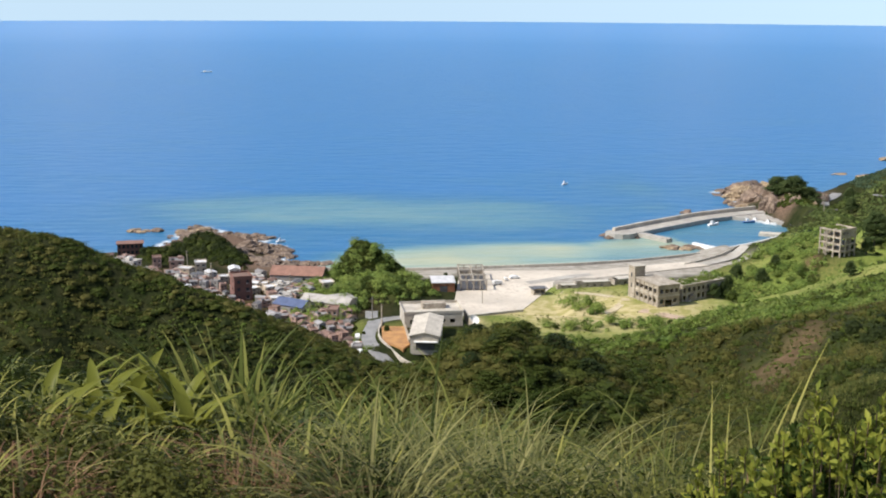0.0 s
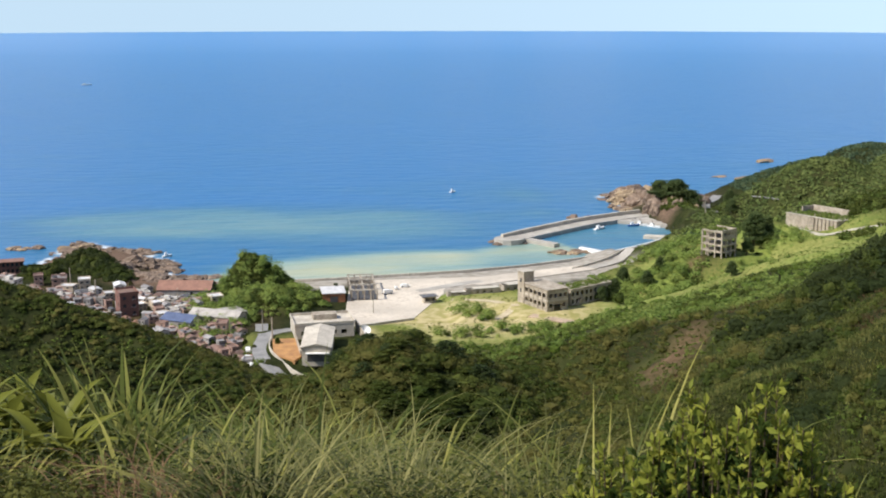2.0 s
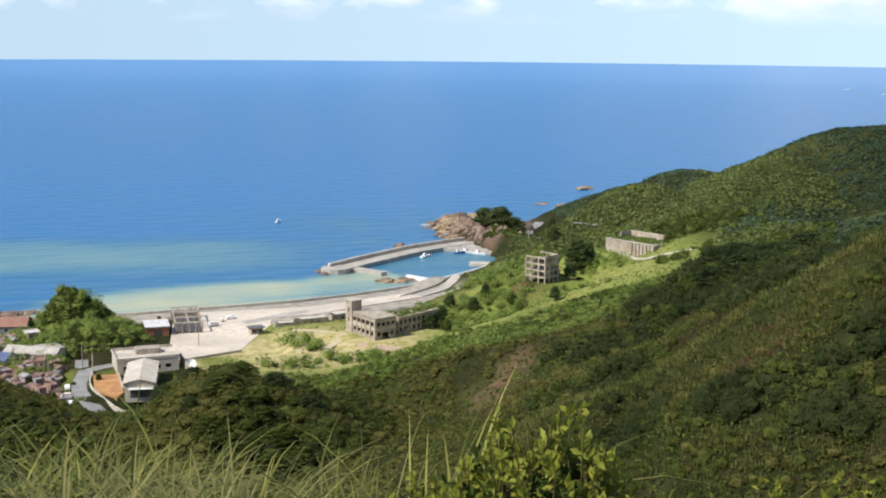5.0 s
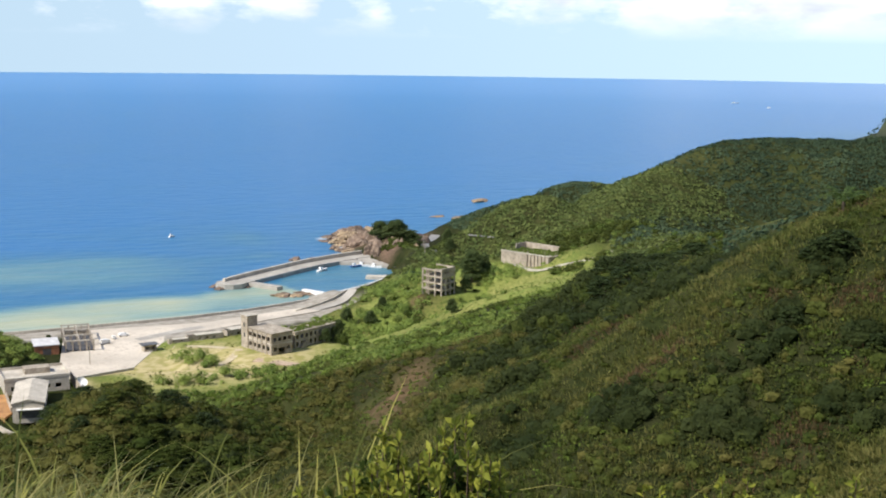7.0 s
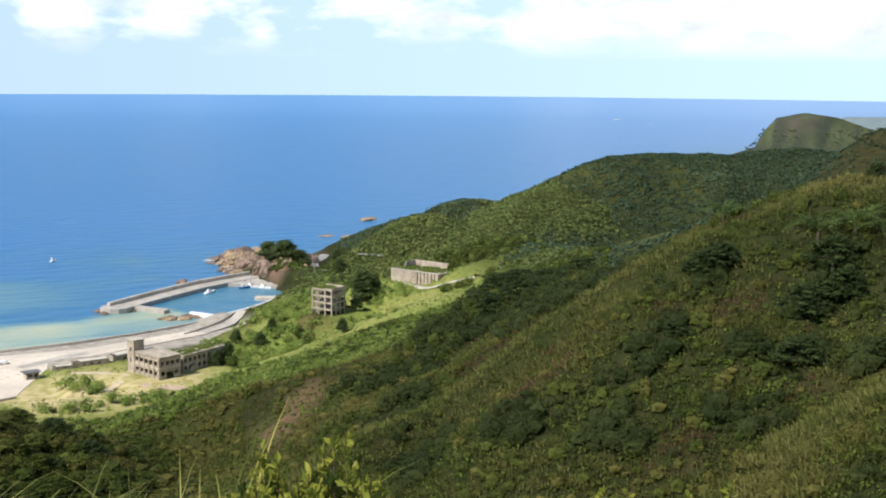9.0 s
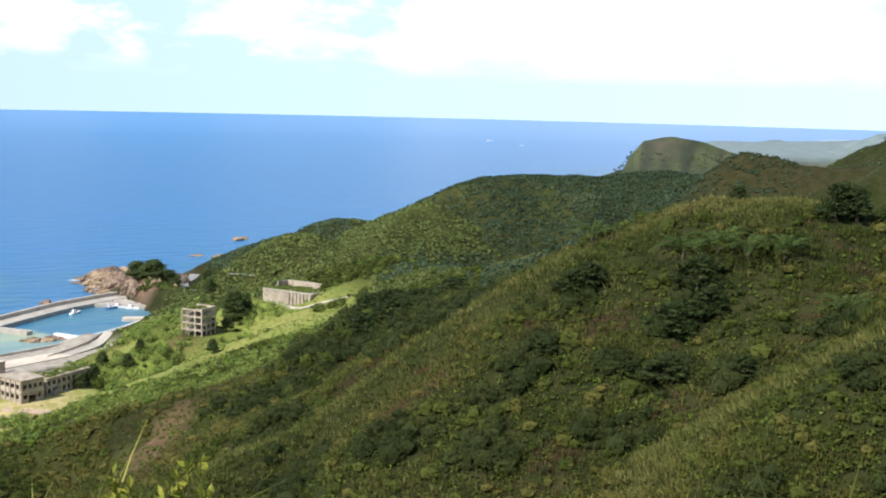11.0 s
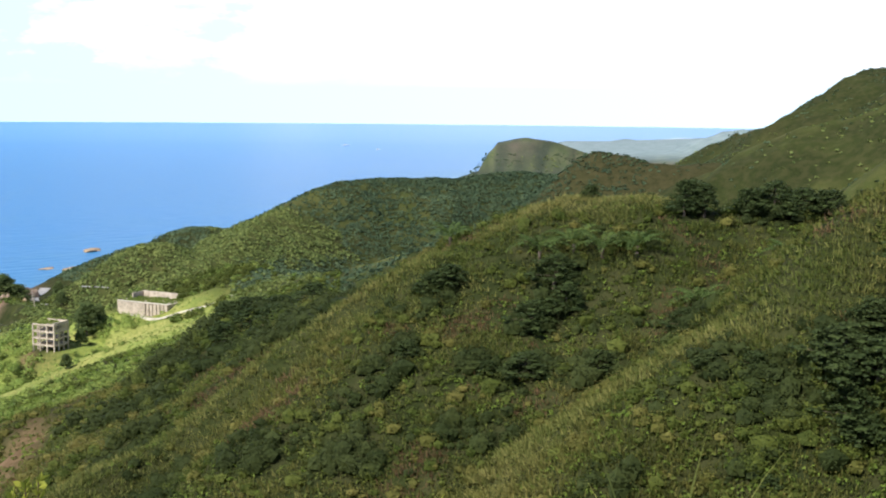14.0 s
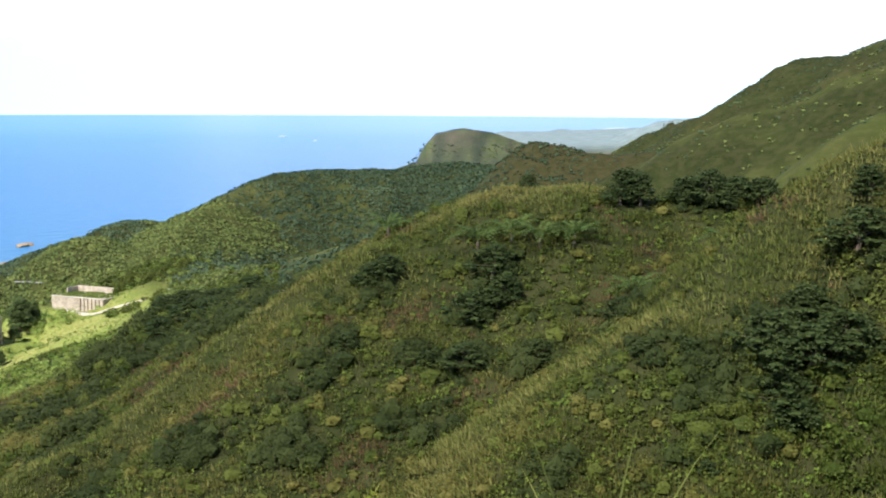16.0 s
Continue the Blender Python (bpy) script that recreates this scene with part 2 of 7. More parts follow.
# ---- land ----
# Crests of the hills: bearing, distance from the look-out, height; then the fall on either side and how round the crest is.
RIDGES = [
    # the look-out's own hill
    dict(crest=((-80, 90, 124), (-60, 30, 123.5), (0, 0.01, 122.3), (100, 25, 122.6), (110, 90, 128)), fall=0.62, round=6),
    # the hill beyond the gully, falling to the village
    dict(crest=((-38, 290, 102), (-26, 262, 84), (-20, 250, 78.6), (-18.5, 247, 77.6), (-16.8, 243, 75), (-15.1, 240, 72.7), (-13.1, 236, 69.9),
                (-11.1, 232, 66.6), (-8.8, 226, 62.6), (-6.5, 220, 58.4), (-4.9, 214, 56), (-2.7, 206, 52.4)), fall=0.5, round=5),
    # wooded knoll in the middle of the valley
    dict(crest=((-1.2, 226, 50.5), (0.9, 225, 57), (3.4, 223, 61), (5.2, 224, 59.5), (7.6, 236, 54)), fall=0.5, round=9),
    # long spur: from the near shoulder down to the meadow
    dict(crest=((80, 150, 128), (58, 132, 113.5), (52.6, 128, 112), (48.9, 127, 111.8), (45, 127, 113), (41.5, 130, 112.5), (38.5, 137, 109.5), (34.1, 153, 101.5),
                (31.5, 166, 97.5), (29, 180, 91.5), (26.5, 194, 88.5), (24.5, 210, 80.5), (22.2, 226, 73.2), (19.5, 240, 66.8), (16.9, 250, 60), (14.5, 258, 55.5), (9.5, 262, 50), (5, 270, 40)), fall=0.52, round=4),
    # grassy rib on the near shoulder
    dict(crest=((62, 100, 122), (56.5, 95, 118), (54.5, 93, 115.6), (52.3, 90, 111.5), (50.3, 88, 108.6), (46.6, 83, 105.2), (43, 78, 101), (39, 74, 97)), fall=0.6, round=2.5),
    # grassy rib farther down the spur
    dict(crest=((35.8, 123, 107.4), (34.2, 125, 105.8), (32.1, 125, 103.7), (30, 123, 101.0), (27.9, 122, 98.6), (26.3, 121, 96.4), (24.65, 119, 94.4), (22.9, 118, 92.7), (20.9, 116, 90.9), (18.9, 113, 89.5), (16.5, 108, 86)), fall=0.72, round=1.5),
    # low coastal rise with the ruins
    dict(crest=((33, 330, 70), (27, 440, 45), (24.2, 512, 31), (21.2, 556, 27.5), (18.2, 535, 20), (17.3, 600, 15), (16.8, 670, 13)), fall=0.3, round=12),
    # green hill above the coast road
    dict(crest=((17.2, 690, 7), (18.4, 690, 15), (19.6, 690, 24), (20.9, 692, 33.5), (22.1, 695, 40), (23, 690, 40.5), (23.9, 672, 34), (25, 640, 30)), fall=0.5, round=8),
    # long wooded hill behind
    dict(crest=((22.0, 800, 26), (23.2, 800, 34), (24.2, 800, 37.5), (26.1, 800, 35), (28.1, 810, 45), (29.0, 815, 54), (29.7, 820, 59.5), (31, 830, 64.5), (33, 840, 66), (36.2, 855, 65), (39.4, 880, 69.5), (41.3, 890, 67), (45, 900, 62)), fall=0.42, round=10),
    # fold in front of it
    dict(crest=((27.2, 560, 45), (29.5, 520, 49), (31, 440, 58.5), (33.1, 400, 70), (35.3, 370, 78), (37.4, 350, 85), (39.8, 330, 94), (44, 300, 92)), fall=0.4, round=10),
    # steep headland
    dict(crest=((36.2, 1890, -12), (37.3, 1900, 14), (37.75, 1900, 41), (38.2, 1900, 56), (39.5, 1910, 61), (40.9, 1920, 51), (42.1, 1920, 36), (45, 1950, 10)), fall=0.7, round=10),
    # dark brow on the right
    dict(crest=((41.2, 700, 76), (41.8, 690, 84), (42.2, 685, 91), (42.8, 680, 93), (44, 680, 91.5), (45.1, 680, 88.5), (48.3, 690, 88.5), (50.1, 690, 85)), fall=0.62, round=5),
    # folds of the mountain on the right
    dict(crest=((47.4, 640, 82), (47.95, 630, 87), (49.2, 625, 97.5), (51.65, 620, 110), (54, 620, 115.5), (55.9, 620, 127), (57.9, 620, 135), (62, 620, 148)), fall=0.5, round=4),
    dict(crest=((53.2, 390, 88), (54.4, 395, 97), (56, 405, 107), (58, 420, 116), (62, 420, 127)), fall=0.55, round=3),
    # mountain on the right
    dict(crest=((49.9, 1062, 98), (50.2, 1056, 99.5), (51.2, 1030, 104.5), (52.1, 1000, 114), (52.9, 980, 121), (53.7, 960, 135), (54.3, 950, 144.5), (56.4, 930, 146), (57.3, 920, 153), (58.2, 910, 160), (62, 880, 185)), fall=0.55, round=6),
    # rib of the wooded hill that falls to the coast road
    dict(crest=((29.5, 815, 57), (27.8, 755, 50), (26.2, 700, 43), (24.1, 640, 29.5), (23, 600, 23)), fall=0.5, round=3),
    # hazy distance
    dict(crest=((42.9, 3300, -8), (43.12, 3280, 8), (44.2, 3250, 12), (45.5, 3200, 9), (46.6, 3150, 8), (48, 3100, 0)), fall=0.5, round=10),
    dict(crest=((46.4, 2700, 8), (46.9, 2680, 30), (47.8, 2640, 32), (48.5, 2600, 54), (49.4, 2550, 62), (51, 2500, 60)), fall=0.4, round=20),
    # wooded knob by the beach
    dict(crest=((-4.75, 512, 9), (-4.5, 512, 13), (-4.05, 513, 17.2), (-3.75, 513, 18), (-3.2, 513, 16.6), (-2.55, 513, 12.5), (-1.95, 513, 8)), fall=1.1, round=4),
    dict(crest=((-4.6, 470, 7), (-3.2, 478, 11), (-2.0, 492, 8)), fall=0.35, round=6),
    # dark knob on the village's cape
    dict(crest=((-12.1, 585, 6.5), (-11.4, 582, 10.5), (-10.9, 580, 11), (-10.3, 566, 9.5), (-9.5, 545, 5)), fall=0.8, round=4),
    dict(crest=((-13.5, 565, 8.5), (-12.7, 560, 9.0)), fall=0.8, round=3),
    # shoulder at the foot of the mountain
    dict(crest=((48.6, 1100, 91), (49.7, 1080, 92)), fall=1.3, round=2),
    # cape behind the harbour
    dict(crest=((12.9, 770, 3), (13.8, 775, 6), (14.8, 758, 8), (15.6, 735, 10), (16.0, 705, 12), (16.5, 690, 12)), fall=0.8, round=3),
]
COAST = ((-2500, 300), (-900, 520), (-330, 560), (-190, 566), (-160, 577), (-142, 583), (-133, 612), (-126, 642), (-112, 628), (-98, 622), (-88, 604), (-76, 592), (-82, 568),
         (-56, 543), (-25, 542), (9, 547), (61, 556), (89, 566), (112, 577), (128, 590), (140, 589), (153, 599), (178, 623), (186, 642), (184, 668), (176, 700), (170, 716),
         (184, 738), (172, 768), (190, 790), (214, 786), (236, 764), (268, 790), (300, 815), (345, 850), (450, 900), (640, 1000), (900, 1300), (1110, 1500),
         (1160, 1545), (1300, 1520), (1700, 1900), (2150, 2480), (2260, 2420), (3200, 2600), (3200, -2500), (-2500, -2500))


def along(px, py, line):
    """Distance to a polyline of (x, y, ...) and the other values at the nearest place on it."""
    best = np.full(px.shape, 1e12)
    val = np.zeros(px.shape)
    for a, b in zip(line[:-1], line[1:]):
        dx, dy = b[0] - a[0], b[1] - a[1]
        t = np.clip(((px - a[0]) * dx + (py - a[1]) * dy) / (dx * dx + dy * dy + 1e-9), 0, 1)
        d = (px - a[0] - t * dx) ** 2 + (py - a[1] - t * dy) ** 2
        near = d < best
        best = np.where(near, d, best)
        if len(a) > 2:
            val = np.where(near, a[2] + t * (b[2] - a[2]), val)
    return np.sqrt(best), val


def inland(px, py):
    """Metres from the shoreline, positive on land."""
    d, _ = along(px, py, COAST + COAST[:1])
    inside = np.zeros(px.shape, bool)
    for (x0, y0), (x1, y1) in zip(COAST, COAST[1:] + COAST[:1]):
        cross = ((y0 > py) != (y1 > py)) & (px < (x1 - x0) * (py - y0) / (y1 - y0 + 1e-12) + x0)
        inside ^= cross
    return np.where(inside, d, -d)


# levelled ground: centre x, y, half sizes, turn, height
PADS = [(88, 462, 19, 13, 25, 8.0), (163, 489, 8, 8, 35, 20.0), (209, 517, 13, 10, -35, 27.0), (23, 487, 21, 38, 0, 4.0), (-4, 404, 10, 20, 0, 12.0),
        (160, 592, 24, 7, 45, 3.0), (-19, 400, 5, 20, 10, 12.0), (112, 531, 34, 8, 35, 3.8)]


def ground_z(px, py, rough=True):
    px, py = np.asarray(px, float), np.asarray(py, float)
    s = inland(px, py)
    base = np.where(s < 0, np.maximum(s * 0.25, -12), 3.2 * smooth(0, 14, s) + np.clip(s - 14, 0, 400) * 0.035)
    z = base
    for k, ridge in enumerate(RIDGES):
        line = [(*place(b, d), h) for b, d, h in ridge["crest"]]
        dist, h = along(px, py, line)
        rd = ridge["round"]
        wob = 1.0
        top = h - ridge["fall"] * wob * (np.sqrt(dist * dist + rd * rd) - rd)
        kk = 0.6 if k == 0 else min(4.0, rd * 0.6)
        e = np.clip(0.5 + 0.5 * (top - z) / kk, 0, 1)
        z = z * (1 - e) + top * e + kk * e * (1 - e) * 0.5
    z = np.where(s > 0, np.minimum(z, 1.0 + 1.8 * s), np.minimum(z, s * 0.25))
    if rough:
        r = np.hypot(px, py)
        amp = smooth(6, 40, r) * smooth(4, 14, z)
        crest, _ = along(px, py, [place(b, d) for b, d, h in RIDGES[3]["crest"]])
        gully = smooth(4, 20, crest) * smooth(55, 80, r) * (1 - smooth(230, 290, r))
        z = z + gully * 4.8 * (0.22 - 1.9 * np.abs(fbm(px + 9, py + 3, 30, 3)))
        z = z + amp * (fbm(px, py, 34, 4) * 5.0 * smooth(60, 160, r) + fbm(px + 500, py, 9, 3) * 1.3)
        far_hill = smooth(430, 560, r) * smooth(9, 30, z)
        for k in (7, 8, 9, 10, 11, 12, 13, 14, 15):
            top, _ = along(px, py, [place(b, d) for b, d, h in RIDGES[k]["crest"]])
            far_hill = far_hill * smooth(2, 40, top)
        z = z + far_hill * (20 + 8 * smooth(44, 48, np.degrees(np.arctan2(px, py)))) * (0.16 - 1.25 * np.abs(fbm(px + 70, py, 62, 5)))
        z = z + smooth(1500, 1800, r) * far_hill * 22 * (0.1 - np.abs(fbm(px + 20, py, 120, 5))) * smooth(8, 30, z)
        z = z + 0.25 * fbm(px, py, 2.0, 2) * smooth(0, 3, s)
    for cx, cy, hx, hy, turn, h in PADS:
        c, sn = math.cos(radians(turn)), math.sin(radians(turn))
        u, v = (px - cx) * c + (py - cy) * sn, -(px - cx) * sn + (py - cy) * c
        out = np.hypot(np.maximum(np.abs(u) - hx, 0), np.maximum(np.abs(v) - hy, 0))
        w = 1 - smooth(0, 6, out)
        z = z * (1 - w) + h * w
    return z


def z_at(x, y):
    return float(ground_z(np.array([x]), np.array([y]))[0])


def mesh_object(name, verts, faces, mat, attributes=(), flat=False):
    """A mesh from arrays; faces all have the same number of corners."""
    me = bpy.data.meshes.new(name)
    verts, faces = np.asarray(verts, np.float32), np.asarray(faces, np.int32)
    n = faces.shape[1]
    me.vertices.add(len(verts))
    me.vertices.foreach_set("co", verts.ravel())
    me.loops.add(faces.size)
    me.loops.foreach_set("vertex_index", faces.ravel())
    me.polygons.add(len(faces))
    me.polygons.foreach_set("loop_start", np.arange(len(faces), dtype=np.int32) * n)
    me.polygons.foreach_set("use_smooth", np.full(len(faces), not flat))
    for key, values in attributes:
        a = me.attributes.new(key, "FLOAT", "POINT")
        a.data.foreach_set("value", np.asarray(values, np.float32))
    me.update(calc_edges=True)
    me.materials.append(mat)
    return new(name, me)


def polar_sheet(bearings, radii):
    b, r = np.meshgrid(np.radians(bearings), radii, indexing="ij")
    nb, nr = b.shape
    i = np.arange(nb * nr).reshape(nb, nr)
    j = np.roll(i, -1, 0)
    faces = np.stack([i[:, :-1], i[:, 1:], j[:, 1:], j[:, :-1]], -1).reshape(-1, 4)
    return (np.sin(b) * r).ravel(), (np.cos(b) * r).ravel(), faces


def ground_material():
    m = bpy.data.materials.new("hillside_ground")
    m.use_nodes = True
    nt = m.node_tree
    N, L = nt.nodes.new, nt.links.new
    b = nt.nodes["Principled BSDF"]
    b.inputs["Roughness"].default_value, b.inputs["Specular IOR Level"].default_value = 0.95, 0.04
    geo = N("ShaderNodeNewGeometry")

    def noise_of(scale, detail, lo, hi):
        n = N("ShaderNodeTexNoise")
        n.inputs["Scale"].default_value, n.inputs["Detail"].default_value = scale, detail
        L(geo.outputs["Position"], n.inputs["Vector"])
        r = N("ShaderNodeMapRange")
        r.inputs["From Min"].default_value, r.inputs["From Max"].default_value = lo, hi
        L(n.outputs["Fac"], r.inputs["Value"])
        return r.outputs[0], n.outputs["Fac"]

    def mix(fac, a, c):
        n = N("ShaderNodeMixRGB")
        L(fac, n.inputs[0])
        for k, v in ((1, a), (2, c)):
            if isinstance(v, tuple):
                n.inputs[k].default_value = (*v, 1)
            else:
                L(v, n.inputs[k])
        return n.outputs[0]

    def attr(name):
        n = N("ShaderNodeAttribute")
        n.attribute_name = name
        return n.outputs["Fac"]

    f1, _ = noise_of(0.05, 6, 0.4, 0.62)
    f2, h2 = noise_of(0.9, 6, 0.35, 0.68)
    f3, h3 = noise_of(0.25, 5, 0.42, 0.6)
    # Near-black: the shade between the plants is put into the ground colour.
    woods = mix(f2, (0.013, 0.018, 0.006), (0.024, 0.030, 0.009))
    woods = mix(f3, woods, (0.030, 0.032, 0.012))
    grass = mix(f1, (0.20, 0.235, 0.052), (0.29, 0.265, 0.085))
    grass = mix(f2, grass, (0.12, 0.16, 0.036))
    dry = mix(f3, (0.46, 0.38, 0.20), (0.30, 0.27, 0.10))
    earth = mix(f2, (0.085, 0.052, 0.028), (0.165, 0.105, 0.062))
    sand = mix(f3, (0.27, 0.24, 0.195), (0.38, 0.345, 0.29))
    rock = mix(f2, (0.19, 0.125, 0.085), (0.09, 0.062, 0.046))
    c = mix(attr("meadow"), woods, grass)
    c = mix(attr("dry"), c, dry)
    c = mix(attr("rock"), c, rock)
    c = mix(attr("earth"), c, earth)
    c = mix(attr("sand"), c, sand)
    # Bluish grey tint on distant land: haze painted into the ground colour.
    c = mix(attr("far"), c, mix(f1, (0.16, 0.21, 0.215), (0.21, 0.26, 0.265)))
    L(c, b.inputs["Base Color"])
    bp = N("ShaderNodeBump")
    bp.inputs["Strength"].default_value, bp.inputs["Distance"].default_value = 0.7, 0.5
    L(h2, bp.inputs["Height"]), L(bp.outputs[0], b.inputs["Normal"])
    return m


def sea_material():
    m = bpy.data.materials.new("sea_water")
    m.use_nodes = True
    nt = m.node_tree
    N, L = nt.nodes.new, nt.links.new
    b = nt.nodes["Principled BSDF"]
    geo = N("ShaderNodeNewGeometry")
    tint, foam = N("ShaderNodeAttribute"), N("ShaderNodeAttribute")
    tint.attribute_name, foam.attribute_name = "silt", "foam"
    ramp = N("ShaderNodeValToRGB")
    e = ramp.color_ramp.elements
    e[0].position, e[0].color = 0.0, (0.014, 0.143, 0.345, 1)
    e[1].position, e[1].color = 1.0, (0.42, 0.43, 0.27, 1)
    for p, col in ((0.28, (0.024, 0.145, 0.28, 1)), (0.5, (0.085, 0.215, 0.27, 1)), (0.75, (0.25, 0.35, 0.29, 1))):
        k = e.new(p)
        k.color = col
    stretch = N("ShaderNodeMapping")
    stretch.inputs["Scale"].default_value = (0.35, 1.0, 1.0)
    L(geo.outputs["Position"], stretch.inputs[0])
    n0 = N("ShaderNodeTexNoise")
    n0.inputs["Scale"].default_value, n0.inputs["Detail"].default_value = 0.03, 6.0
    L(stretch.outputs[0], n0.inputs["Vector"])
    jit = N("ShaderNodeMath")
    jit.operation = "MULTIPLY_ADD"
    jit.inputs[1].default_value, jit.inputs[2].default_value = 0.42, -0.21
    L(n0.outputs["Fac"], jit.inputs[0])
    add = N("ShaderNodeMath")
    L(jit.outputs[0], add.inputs[0]), L(tint.outputs["Fac"], add.inputs[1])
    L(add.outputs[0], ramp.inputs[0])
    mixf = N("ShaderNodeMixRGB")
    mixf.inputs[2].default_value = (0.75, 0.77, 0.75, 1)
    L(foam.outputs["Fac"], mixf.inputs[0]), L(ramp.outputs[0], mixf.inputs[1])
    # Colour value lifted far out: haze towards the horizon painted into the water.
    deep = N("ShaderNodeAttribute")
    deep.attribute_name = "swell_haze"
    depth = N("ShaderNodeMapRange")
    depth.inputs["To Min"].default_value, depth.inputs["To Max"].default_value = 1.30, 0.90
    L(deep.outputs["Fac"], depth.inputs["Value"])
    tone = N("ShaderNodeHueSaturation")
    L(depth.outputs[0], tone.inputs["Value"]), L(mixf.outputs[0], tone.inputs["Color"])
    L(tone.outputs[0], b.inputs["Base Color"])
    b.inputs["Roughness"].default_value, b.inputs["IOR"].default_value = 0.32, 1.33
    # Specular raised far out as well, for a paler horizon.
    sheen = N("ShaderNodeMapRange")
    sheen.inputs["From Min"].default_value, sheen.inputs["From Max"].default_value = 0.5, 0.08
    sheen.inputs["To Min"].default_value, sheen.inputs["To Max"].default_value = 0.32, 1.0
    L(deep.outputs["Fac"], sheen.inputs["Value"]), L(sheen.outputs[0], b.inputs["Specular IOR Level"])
    n1 = N("ShaderNodeTexNoise")
    n1.inputs["Scale"].default_value, n1.inputs["Detail"].default_value = 0.12, 7.0
    L(stretch.outputs[0], n1.inputs["Vector"])
    bp = N("ShaderNodeBump")
    bp.inputs["Strength"].default_value, bp.inputs["Distance"].default_value = 1.0, 1.6
    calm = N("ShaderNodeAttribute")
    calm.attribute_name = "swell_haze"
    L(calm.outputs["Fac"], bp.inputs["Strength"])
    L(n1.outputs["Fac"], bp.inputs["Height"]), L(bp.outputs[0], b.inputs["Normal"])
    return m


def blob(px, py, x, y, rx, ry, turn=0.0, soft=0.5):
    c, s = math.cos(radians(turn)), math.sin(radians(turn))
    u, v = (px - x) * c + (py - y) * s, -(px - x) * s + (py - y) * c
    d = np.sqrt((u / rx) ** 2 + (v / ry) ** 2)
    return 1 - smooth(1 - soft, 1 + soft, d)


# Grass along the ribs of the spur: lines in the plan and half their width.
GRASS_BANDS = (
    (((70.6, 97.8), (66, 98.8), (62.8, 104), (58.8, 105.9), (54.5, 108.4), (49.7, 107.9), (45.8, 108.7), (41.4, 108.4), (36.6, 107), (31, 103.5)), 6.5),
    (((80, 50), (77, 51), (73.8, 52.1), (70.3, 56), (67, 60), (63.1, 61.7), (60, 64), (56, 66)), 3.6),
    (((80, 100.5), (85, 96.8), (89, 92), (92, 88)), 5.0),
    (((211, 253), (212.6, 278), (213.8, 302), (218.4, 335), (226.6, 377)), 15.0),
)
# Trees and tall dark shrubs in the gullies: centre and radius.
WOOD_PATCHES = ((78, 134, 9), (73, 135, 8), (74, 153, 8), (70, 161, 7), (62, 158, 5), (52, 131, 5), (84, 168, 13), (92, 160, 10), (58, 170, 5), (66, 46.5, 6), (70, 47, 4), (75.5, 86.5, 3.2), (71.5, 84.6, 3.2),
                (65.9, 79, 3), (69.3, 73.6, 4), (64, 83, 2.6), (60.9, 89.5, 3), (69.9, 95.5, 3), (91, 84, 3), (97, 80, 4), (77, 72, 3.5), (52.5, 55, 2.5), (59.5, 48.5, 2), (64.5, 57, 2.5), (50, 82, 3), (55, 88, 2.5), (46, 92, 4), (40, 96, 4),
                (77, 160.7, 7.1), (66.9, 151.9, 6.6), (70.4, 170.5, 6.5), (60.5, 161.3, 5.2), (57.4, 88.4, 3.2), (58.1, 76.4, 3.4), (47.5, 90, 3.6), (42.9, 105.2, 4.5), (66.3, 96.7, 3.5), (65, 79.3, 3.1))
# Fresh green growth and withered reddish patches.
FRESH_PATCHES = ((62.6, 44, 5), (60.5, 47, 3.5), (65, 72, 2.5), (61, 79.6, 3), (89, 76.4, 4.5), (71, 88, 2.5), (56, 60, 3), (50, 100, 4), (44, 110, 4))
RED_PATCHES = ((66.5, 89.4, 1.8), (62.2, 94, 1.6), (57.3, 66.7, 1.8), (53.8, 76.7, 2.0), (68, 101, 1.4))


def grassy(px, py):
    wob = 1 + 2.6 * fbm(px + 3, py - 8, 9, 3)
    out = np.zeros(np.shape(px))
    # Far folds and rib: pale crests with the sunlit relief put into colour.
    out = 0.5 - 0.5 * smooth(4, 26, along(px, py, [place(b, d) for b, d, h in RIDGES[15]["crest"]])[0] * wob)
    for k in (12, 13):
        out = np.maximum(out, 0.4 - 0.4 * smooth(2, 14, along(px, py, [place(b, d) for b, d, h in RIDGES[k]["crest"]])[0] * wob))
    for line, half in GRASS_BANDS:
        out = np.maximum(out, 1 - smooth(half * 0.35, half, along(px, py, line)[0] * wob))
    return out


def patched(px, py, patches):
    wob = 1 + 1.2 * fbm(px - 31, py + 12, 5, 2)
    out = np.zeros(np.shape(px))
    for x, y, r in patches:
        out = np.maximum(out, 1 - smooth(r * 0.6, r * 1.15, np.hypot(px - x, py - y) * wob))
    return out


